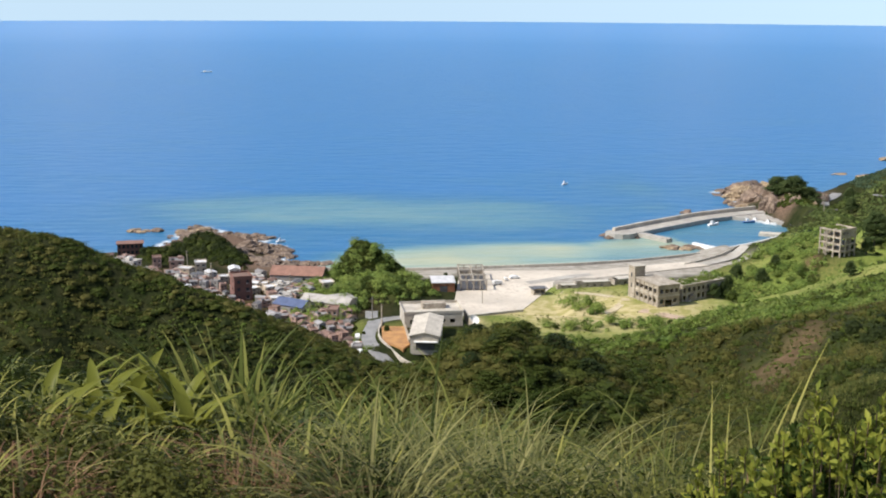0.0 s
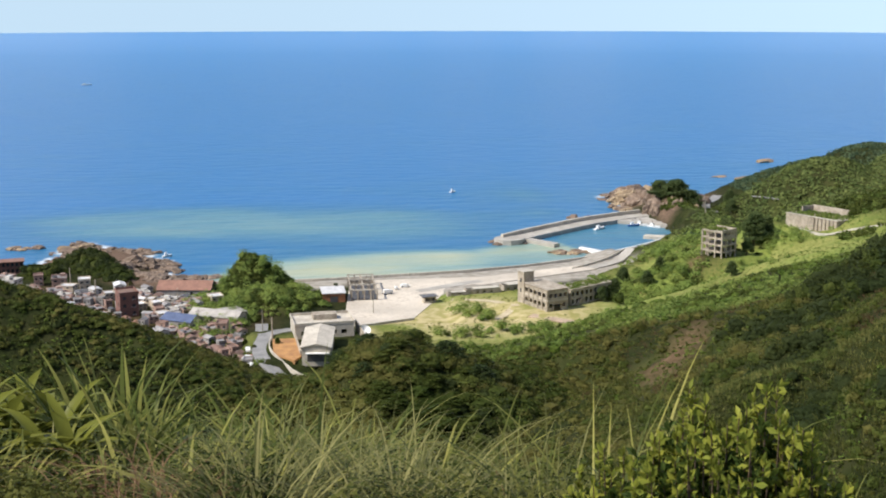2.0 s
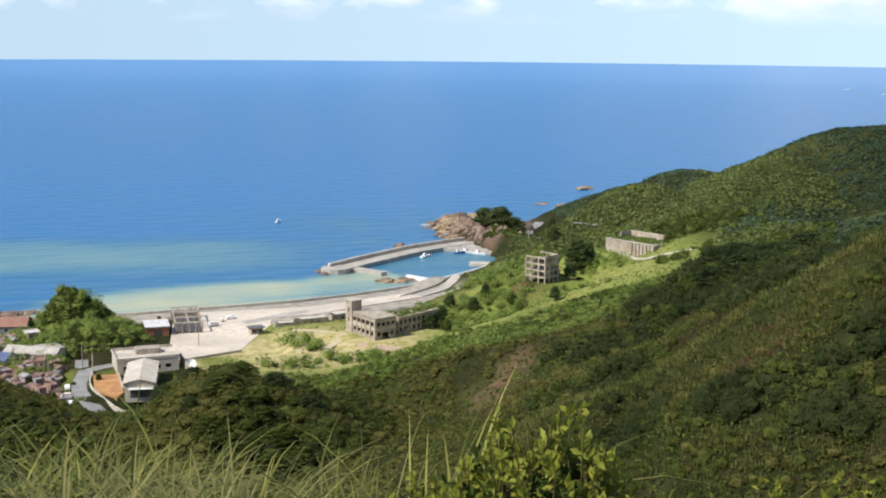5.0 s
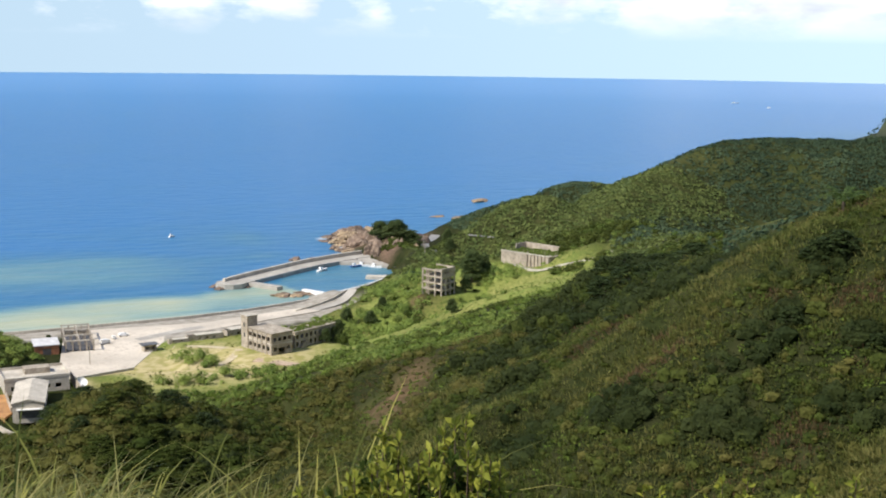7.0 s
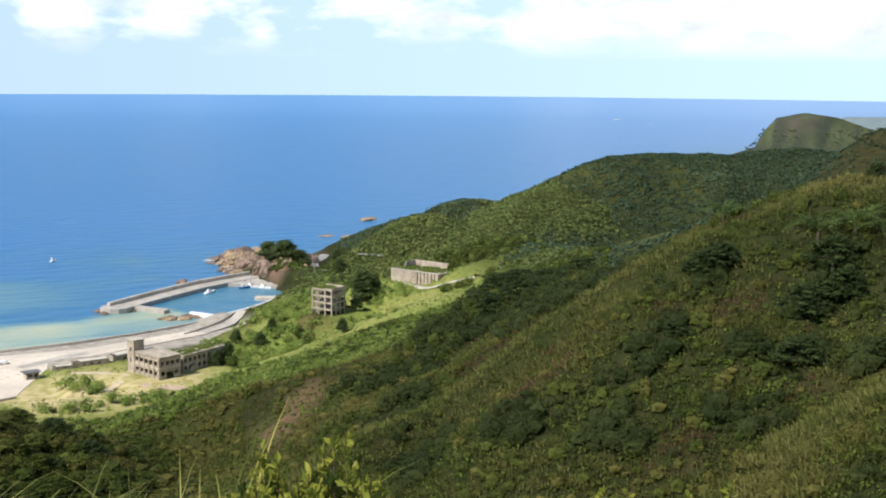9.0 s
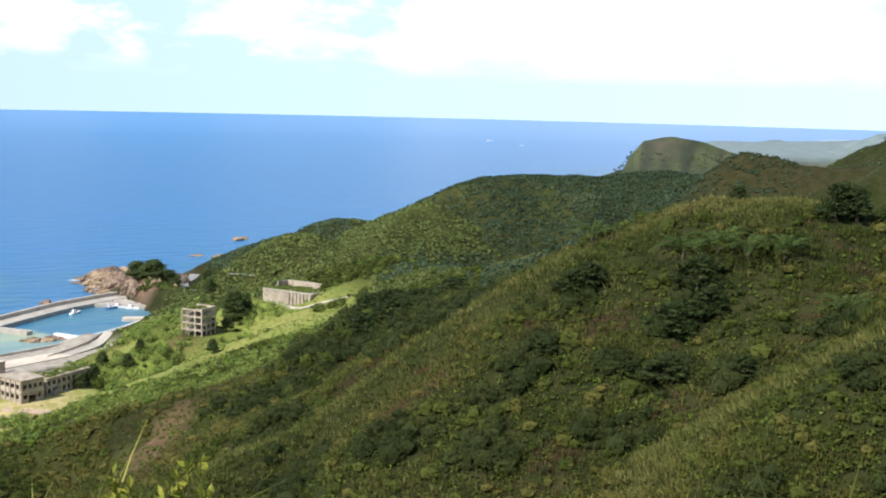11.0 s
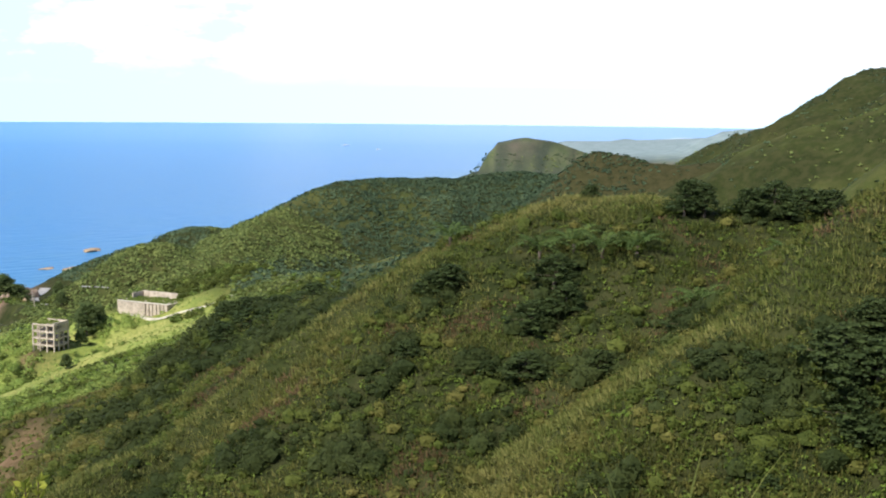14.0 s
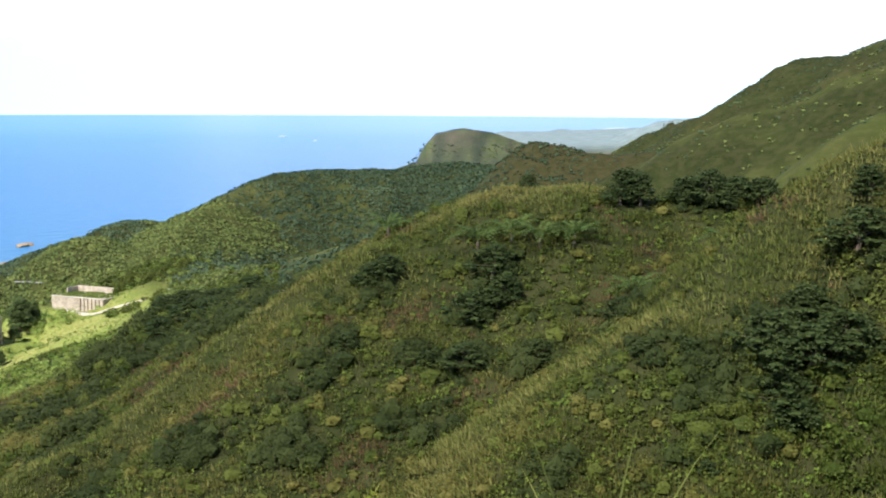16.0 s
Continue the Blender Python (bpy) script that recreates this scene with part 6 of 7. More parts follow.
# -- yard, sheds, hall and road --
def build_yard():
    slab = thing("yard_slab", "pale worn concrete yard behind the beach", "yard")
    part("slab", prism([(4, 449), (31, 460), (45, 497), (58, 512), (120, 541), (112, 549), (66, 530), (8, 527)], 3.4, 4.15), YARD, slab)
    wall = thing("retaining_wall", "long beige concrete retaining wall of the yard", "wall")
    part("face", ribbon([(3, 446.5), (17, 452.5), (31, 458.5)], 0.8, 0, 5, False, 4.9), PALE_CONCRETE, wall)
    sea_wall = thing("sea_wall", "low grey sea wall along the beach", "wall")
    part("wall", ribbon([(-54, 537.5), (-30, 537), (-6, 538), (12, 541), (60, 549.5), (90, 558.5), (122, 574)], 0.9, 0, 3.5, False, 3.0), PALE_CONCRETE, sea_wall)
    # concrete frame basins
    ob = thing("basin_frame", "grey concrete frame of old settling basins", "ruin", pose(8, 491, 4.1, 0, 0, 2))
    for i in range(5):
        for j in range(4):
            boxes("post", [(i * 2.6, j * 9.5, 2.1, 0.5, 0.5, 4.2)], CONCRETE, ob)
    for j in range(4):
        boxes("beam", [(5.2, j * 9.5, 4.4, 11.4, 0.5, 0.5)], PALE_CONCRETE, ob)
    for i in (0, 2, 4):
        boxes("beam", [(i * 2.6, 14.2, 4.0, 0.45, 28.4, 0.4)], CONCRETE, ob)
    boxes("wall", [(5.2, 28.9, 1.2, 11.0, 0.4, 2.4)], CONCRETE, ob)
    boxes("tank_floor", [(5.2, 14.2, 0.25, 10.5, 27.0, 0.4)], DARK_FRAME, ob)
    shed = thing("brick_shed", "rust-red shed with a pale flat roof", "shed", pose(0.5, 495, z_at(0, 495) - 0.3, 0, 0, 4))
    boxes("wall", [(0, 0, 1.9, 9, 12, 3.8)], RUST, shed)
    boxes("roof", [(0, 0, 3.95, 9.8, 12.8, 0.3)], ROOFS[3], shed)
    boxes("door", [(0, -6.03, 1.3, 3, 0.12, 2.6)], DARK_FRAME, shed)
    hut = thing("guard_hut", "small dark hut with a flat overhanging roof", "hut", pose(39, 486, z_at(39, 486), 0, 0, 15))
    boxes("wall", turned(pierced(5, 2.6, 0.2, [(0.6, 2.2, 0.9, 2.0), (2.8, 4.4, 0.9, 2.0)]), -2.5, -1.6, 0), CONCRETE, hut)
    for row in ((0, 1.6, 1.3, 5, 0.2, 2.6), (-2.4, 0, 1.3, 0.2, 2.98, 2.6), (2.4, 0, 1.3, 0.2, 2.98, 2.6)):
        boxes("wall", [row], CONCRETE, hut)
    boxes("roof", [(0, 0, 2.75, 6.6, 4.8, 0.25)], ROOFS[4], hut)
    for x, y, l, d, turn, hgt in ((62, 497, 15, 3.0, 12, 2.4), (75, 503, 9, 4, 20, 2.6), (51, 494, 8, 2.5, 8, 1.6)):
        low = thing("low_ruin", "low roofless concrete ruin beside the yard", "ruin", pose(x, y, z_at(x, y) - 0.3, 0, 0, turn))
        boxes("wall", turned(pierced(l, hgt, 0.4, [(k + 0.4, k + 1.6, 0.7, 1.6) for k in range(1, int(l) - 2, 3)]), -l / 2, -d / 2, 0), CONCRETE, low)
        for row in ((0, d / 2, hgt / 2, l, 0.4, hgt), (-l / 2 + 0.2, 0, hgt / 2, 0.4, d - 0.42, hgt), (l / 2 - 0.2, 0, hgt / 2, 0.4, d - 0.42, hgt)):
            boxes("wall", [row], CONCRETE, low)
        boxes("roof", [(l * 0.1, 0, hgt + 0.12, l * 0.75, d + 0.5, 0.24)], PALE_CONCRETE, low)


def make_truck(label, body_mat):
    ob = thing("truck", label, "truck", None, "parked vehicles")
    boxes("cab", [(2.1, 0, 1.35, 1.5, 1.9, 1.7)], body_mat, ob)
    boxes("windscreen", [(2.86, 0, 1.7, 0.05, 1.6, 0.7)], GLASS, ob)
    boxes("cargo_box", [(-0.6, 0, 1.6, 3.6, 2.0, 2.0)], WHITE, ob)
    boxes("chassis", [(0.3, 0, 0.5, 5.2, 1.5, 0.25)], DARK_FRAME, ob)
    for x in (-1.6, 1.9):
        for y in (-0.85, 0.85):
            bm = bmesh.new()
            bmesh.ops.create_cone(bm, cap_ends=True, segments=12, radius1=0.42, radius2=0.42, depth=0.25, matrix=Matrix.Translation((x, y, 0.42)) @ Matrix.Rotation(radians(90), 4, "X"))
            part("wheel", bm, RUBBER, ob)
    return ob


def make_car(label, mat):
    ob = thing("car", label, "car", None, "parked vehicles")
    bm = bmesh.new()
    prof = [(-2.1, 0.35), (2.1, 0.35), (2.15, 0.75), (1.2, 0.92), (0.55, 1.42), (-1.2, 1.45), (-2.0, 0.95)]
    ends = [[bm.verts.new((x, y * (0.86 if z > 1 else 1), z)) for x, z in prof] for y in (-0.85, 0.85)]
    for i in range(len(prof)):
        j = (i + 1) % len(prof)
        bm.faces.new((ends[0][i], ends[0][j], ends[1][j], ends[1][i]))
    bm.faces.new(ends[0]), bm.faces.new(ends[1])
    bmesh.ops.recalc_face_normals(bm, faces=bm.faces)
    part("body", bm, mat, ob)
    boxes("windscreen", [(0.93, 0, 1.2, 0.3, 1.3, 0.3)], GLASS, ob)
    for x in (-1.3, 1.35):
        for y in (-0.8, 0.8):
            bm = bmesh.new()
            bmesh.ops.create_cone(bm, cap_ends=True, segments=10, radius1=0.33, radius2=0.33, depth=0.2, matrix=Matrix.Translation((x, y, 0.33)) @ Matrix.Rotation(radians(90), 4, "X"))
            part("wheel", bm, RUBBER, ob)
    return ob


def build_hall():
    ob = thing("works_hall", "pale concrete works hall with a shallow gable and side rooms", "hall", pose(-4.6, 391, 12, 0, 0, -3))
    part("wall", gable_wall(9, 24, -1.5, 4.6, 1.1), PALE_CONCRETE, ob)
    part("roof", gable_roof(9, 24, 4.6, 1.1, 0.5, 0.25), PALE_CONCRETE, ob)
    boxes("doorway", [(0.4, -12.0, 1.3, 6.4, 0.14, 2.6)], DARK_FRAME, ob)
    boxes("canopy", [(0.4, -12.7, 2.9, 7.4, 1.5, 0.2)], WHITE, ob)
    for k in range(6):
        boxes("window", [(4.5, -9 + 3.6 * k, 2.4, 0.1, 1.6, 1.4)], GLASS, ob)
    block = thing("white_block", "low whitewashed concrete block with a flat parapeted roof", "building", pose(-3.5, 414, 12, 0, 0, 8))
    h = 4.4
    boxes("wall", turned(pierced(20, h, 0.35, [(2 + 3.4 * k, 3.8 + 3.4 * k, 1.2, 2.6) for k in range(5)]), -10, -7, 0), PALE_CONCRETE, block)
    for row in ((0, 7, h / 2, 20, 0.35, h), (-9.82, 0, h / 2, 0.35, 13.6, h), (9.82, 0, h / 2, 0.35, 13.6, h)):
        boxes("wall", [row], PALE_CONCRETE, block)
    roof = boxes("roof", [(0, 0, h + 0.1, 20.3, 14.5, 0.25)], PALE_CONCRETE, block)
    boxes("parapet", [(0, -7.15, h + 0.6, 20.4, 0.25, 0.9), (0, 7.15, h + 0.6, 20.4, 0.25, 0.9), (-10.1, 0, h + 0.6, 0.25, 14.0, 0.9), (10.1, 0, h + 0.6, 0.25, 14.0, 0.9)], PALE_CONCRETE, roof)
    boxes("roof_shed", [(1, 1.5, h + 1.1, 8, 4.5, 2.0)], CONCRETE, block)
    boxes("ramp_wall", [(12.2, -9, 1.2, 0.4, 26, 3.4)], CONCRETE, block)
    dish = thing("satellite_dish", "large white satellite dish beside the hall", "dish", pose(12, 426, z_at(12, 426)))
    bm = bmesh.new()
    bmesh.ops.create_uvsphere(bm, u_segments=16, v_segments=10, radius=2.4)
    bmesh.ops.delete(bm, geom=[v for v in bm.verts if v.co.z > -0.9], context="VERTS")
    bmesh.ops.transform(bm, verts=bm.verts, matrix=pose(0, 0, 3.6, 40, 0, 20))
    part("reflector", bm, WHITE, dish)
    boxes("stand", [(0, 0, 0.8, 0.4, 0.4, 1.9)], DARK_FRAME, dish)


def build_roads():
    street = [(-26, 450), (-25, 432), (-22.5, 414), (-24.5, 395), (-22, 381), (-15, 371), (-6, 364), (6, 352)]
    ob = tagged(mesh_object("road", *ribbon(street, 4.6, 0.12, 0.6), ASPHALT, flat=True), "narrow grey asphalt street curving into the village", "road", kind="structure")
    side = [(-23, 411), (-19, 418), (-13, 418.5)]
    tagged(mesh_object("road", *ribbon(side, 4.5, 0.16, 0.6), ASPHALT, flat=True), "short asphalt drive up to the works hall", "road", kind="structure")
    par = thing("parapet_wall", "low white parapet wall along the bend of the street", "wall")
    part("wall", ribbon([(-20.2, 412), (-21.2, 396), (-18.6, 384.5), (-13, 375.5), (-5, 368.5)], 0.4, 0.9, 2.2), PALE_CONCRETE, par)
    bank = thing("earth_bank", "bare orange earth bank below the hall", "earth")
    part("slope", prism([(-20, 405), (-19, 387), (-12, 379), (-10, 384), (-11.5, 405)], 9, 12.6), ORANGE_EARTH, bank)
    boxes("retaining_wall", [(-11.2, 395, 12.6, 0.5, 20, 2.2, 6)], CONCRETE, bank)
    coast = [(36, 505), (60, 520), (86, 530), (112, 540), (134, 556), (152, 575), (170, 592), (181, 606)]
    tagged(mesh_object("road", *ribbon(coast, 5, 0.15, 0.7), QUAY, flat=True), "grey coast road past the harbour", "road", kind="structure")
    tagged(mesh_object("road", *ribbon([(205, 644), (209, 662), (216, 688), (221, 712), (238, 740)], 6, 0.15, 0.7), ASPHALT, flat=True), "grey coast road curving round the cape", "road", kind="structure")
    rail = thing("roadside_wall", "pale roadside wall along the coast road", "wall")
    part("wall", ribbon([(x - 3.4, y + 2.6) for x, y in coast[3:]], 0.4, 0.8, 1.6), PALE_CONCRETE, rail)
    hill = [(206, 640), (222, 632), (236, 612), (232, 585), (214, 545), (199, 512), (206, 488), (214, 470), (222, 452)]
    tagged(mesh_object("road", *ribbon(hill[3:], 2.2, 0.15, 0.8), material("gravel_track", (0.50, 0.46, 0.39), 0.95, (0.38, 0.34, 0.28), 0.3, 0.02), flat=True), "pale track along the old terrace", "road", kind="structure")
    tagged(mesh_object("road", *ribbon([(225, 642), (229, 634), (234, 624)], 1.1, 0.1, 0.6), ASPHALT, flat=True), "pale stretch of the hill road among the trees", "road", kind="structure")
    tagged(mesh_object("path", *ribbon([(60, 446), (70, 458), (72, 470), (62, 482), (48, 486)], 3.0, 0.06, 0.3), material("trodden_earth", (0.50, 0.42, 0.28), 0.95, (0.40, 0.32, 0.2), 0.4, 0.02), flat=True), "trodden sandy path across the dry meadow", "path", kind="structure")
    tagged(mesh_object("path", *ribbon([(74, 446), (84, 440), (96, 432)], 5.0, 0.06, 0.3), material("bare_clay", (0.46, 0.34, 0.24), 0.95, (0.36, 0.26, 0.18), 0.4, 0.02), flat=True), "bare clay track in front of the ruin", "path", kind="structure")


# -- rocks --
def rock_mesh(name, size, flat, seed, mat):
    bm = bmesh.new()
    bmesh.ops.create_icosphere(bm, subdivisions=2 if flat else 4, radius=1)
    off = Vector((seed * 3.7, seed * 1.3, seed * 2.1))
    for v in bm.verts:
        k = 1 + 0.55 * noise.fractal(v.co * 1.3 + off, 1.0, 2.0, 4) + 0.15 * noise.noise(v.co * 5 + off)
        v.co = Vector((v.co.x * size[0] * k, v.co.y * size[1] * k, v.co.z * size[2] * k))
    me = bpy.data.meshes.new(name)
    bm.to_mesh(me)
    bm.free()
    me.materials.append(mat)
    return me


def build_rocks():
    kinds = [rock_mesh("rock", (1, 1, 0.7), True, k, PALE_ROCK if k % 2 else ROCK) for k in range(5)]
    crags = [rock_mesh("crag", (1, 1, 1), False, k + 9, PALE_ROCK if k % 2 else ROCK) for k in range(3)]
    for x, y, sx, sy, sz, kind, label in ((336, 931, 8, 5, 3.2, 1, "bare pale rock islet in the sea"), (293, 846, 12, 4, 1.8, 1, "low pale reef off the cape"),
                                          (276, 854, 7, 3.4, 1.2, 3, "low pale reef off the cape"), (302, 836, 8, 6, 2.4, 0, "brown rock off the cape"), (322, 852, 8, 4, 1.6, 2, "low pale reef off the cape")):
        ob = tagged(new("islet", kinds[kind]), label, "rock", "sea rocks")
        ob.matrix_basis = pose(x, y, 0, 0, 0, 30) @ Matrix.Diagonal((sx, sy, sz, 1))
    rnd = random.Random(9)
    spots = []
    for cx, cy, rx, ry, n in ((-154, 634, 9, 5, 14), (-126, 634, 10, 8, 24), (-120, 612, 22, 16, 40), (-84, 570, 14, 22, 40), (-72, 545, 12, 12, 24), (-100, 617, 14, 8, 26), (-80, 588, 7, 10, 20), (-66, 556, 14, 6, 18), (180, 765, 12, 16, 26), (204, 790, 18, 6, 20),
                              (176, 728, 6, 14, 14), (120, 598, 9, 5, 16), (92, 627, 9, 8, 14), (155, 695, 22, 4, 12)):
        for _ in range(n):
            a, q = rnd.random() * 6.283, math.sqrt(rnd.random())
            spots.append((cx + rx * q * math.cos(a), cy + ry * q * math.sin(a)))
    for x, y in spots:
        s = rnd.uniform(0.9, 3.4)
        ob = tagged(new("shore_rock", rnd.choice(kinds[::2] if x < -50 and y < 625 else kinds)), "rough brown rock on the shore, washed by the sea", "rock", "shore rocks")
        ob.matrix_basis = pose(x, y, max(z_at(x, y), 0) + 0.1, 0, 0, rnd.uniform(0, 360)) @ Matrix.Diagonal((s * 1.4, s, s * rnd.uniform(0.4, 0.9), 1))
    # cliff behind the harbour
    for k, (x, y, sx, sy, sz) in enumerate(((196, 716, 9, 8, 9), (206, 708, 9, 7, 10), (190, 734, 8, 10, 8), (214, 716, 8, 9, 8), (186, 752, 10, 9, 6), (203, 742, 10, 12, 8), (192, 768, 12, 8, 5.5), (208, 776, 13, 8, 5), (189, 682, 5, 6, 9), (195, 671, 5, 6, 10), (200, 662, 5, 6, 10), (204, 651, 4, 6, 8), (186, 696, 6, 7, 8), (197, 682, 7, 7, 11))):
        ob = tagged(new("cliff", crags[k % 3]), "steep ochre rock cliff above the harbour", "cliff", "cliffs of the cape")
        ob.matrix_basis = pose(x, y, 0, 0, 0, 40 * k) @ Matrix.Diagonal((sx * 1.2, sy * 1.2, sz * 1.15, 1))


def build_poles():
    rnd = random.Random(3)
    first = None
    for x, y in ((-25, 437), (-20, 404), (-60, 480), (-75, 470), (-95, 500), (-48, 440), (-35, 420), (-110, 525), (180, 606), (196, 628), (16, 470), (205, 660)):
        m = pose(x, y, z_at(x, y) - 0.2, 0, 0, rnd.uniform(0, 90))
        if first:
            copy_thing(first, m)
            continue
        first = thing("utility_pole", "grey concrete utility pole with a crossarm", "pole", m, "utility poles")
        boxes("shaft", [(0, 0, 4.2, 0.28, 0.28, 8.8)], CONCRETE, first)
        boxes("crossarm", [(0, 0, 7.9, 1.8, 0.12, 0.12)], DARK_FRAME, first)


build_ruin_works()
build_ruin_tower()
build_ruin_terrace()
build_village()
build_block("school", "red brick building of two storeys with rows of windows", -143.5, 561, 14, 11.5, 7, 2, WALLS[4], ROOFS[2], 6, 2.9)
build_block("meeting_hall", "flat-roofed pale building among the trees", *place(-5.1, 461), 28, 15, 9, 1, WALLS[1], ROOFS[5], 5)
build_hall()
build_yard()
build_roads()
build_harbour()
build_boats()
build_rocks()
build_poles()
truck = make_truck("white delivery truck parked on the yard", WHITE)
truck.matrix_basis = pose(23, 501, 4.16, 0, 0, 25) @ Matrix.Scale(0.75, 4)
copy_thing(truck, pose(27, 509, 4.16, 0, 0, 100) @ Matrix.Scale(0.7, 4))
red_truck = make_truck("small red truck parked at the street", RED_PAINT)
red_truck.matrix_basis = pose(-27.5, 391, z_at(-27.5, 391) + 0.1, 0, 0, 70)
car = make_car("small white car parked beside the road", WHITE)
car.matrix_basis = pose(-25.5, 384, z_at(-25.5, 384) + 0.3, 0, 0, 60)
for x, y, turn in ((-28, 402, 95), (176, 606, 50), (183, 617, 55), (168, 598, 45), (31, 513, 10)):
    copy_thing(car, pose(x, y, 2.31 if x > 150 else z_at(x, y) + 0.1, 0, 0, turn))


# ---- single trees and tree ferns ----
def make_tree(height, spread, seed, leaf=0.16, mat=TREE_LEAVES, label="dark evergreen tree with layered foliage on the hillside", pads=34, per=62, group="hillside trees"):
    g = np.random.default_rng(seed)
    ob = thing("tree", label, "tree", None, group)
    bm = bmesh.new()
    rings = []
    for k in range(7):
        s = k / 6
        r = 0.035 * height * (1 - 0.85 * s)
        c = Vector((0.05 * height * math.sin(s * 2 + seed), 0.04 * height * math.sin(s * 3 + seed), s * height * 0.92 - 0.3))
        rings.append([bm.verts.new(c + Vector((r * math.cos(a * 0.785), r * math.sin(a * 0.785), 0))) for a in range(8)])
    for a, b in zip(rings[:-1], rings[1:]):
        for i in range(8):
            bm.faces.new((a[i], a[(i + 1) % 8], b[(i + 1) % 8], b[i]))
    part("trunk", bm, BARK, ob)
    centres = []
    for k in range(pads):
        s = 0.22 + 0.78 * (k + 0.5) / pads
        reach = spread * (1.05 - 0.85 * s ** 1.4) * (0.45 + 0.6 * g.random())
        a = k * 2.4 + g.normal() * 0.3
        centres.append((reach * math.cos(a), reach * math.sin(a), height * s * 0.95))
    centres = np.array(centres)
    for c in centres[::2]:
        bm = bmesh.new()
        a, b = Vector((0, 0, c[2] * 0.8)), Vector(c)
        d = (b - a).normalized()
        u = d.orthogonal().normalized()
        w = d.cross(u)
        lo = [bm.verts.new(a + (u * math.cos(q * 1.571) + w * math.sin(q * 1.571)) * 0.012 * height) for q in range(4)]
        hi = [bm.verts.new(b + (u * math.cos(q * 1.571) + w * math.sin(q * 1.571)) * 0.004 * height) for q in range(4)]
        for i in range(4):
            bm.faces.new((lo[i], lo[(i + 1) % 4], hi[(i + 1) % 4], hi[i]))
        part("limb", bm, BARK, ob)
    rad = spread * (0.24 + 0.18 * g.random(pads))
    v, f = leaf_cloud(centres, rad, rad * 0.45, per, leaf, g, low=-0.9, shell=0.6, core=1, fill=0.58)
    tagged(part("crown", (v, f), mat, ob), kind="stuff")
    return ob


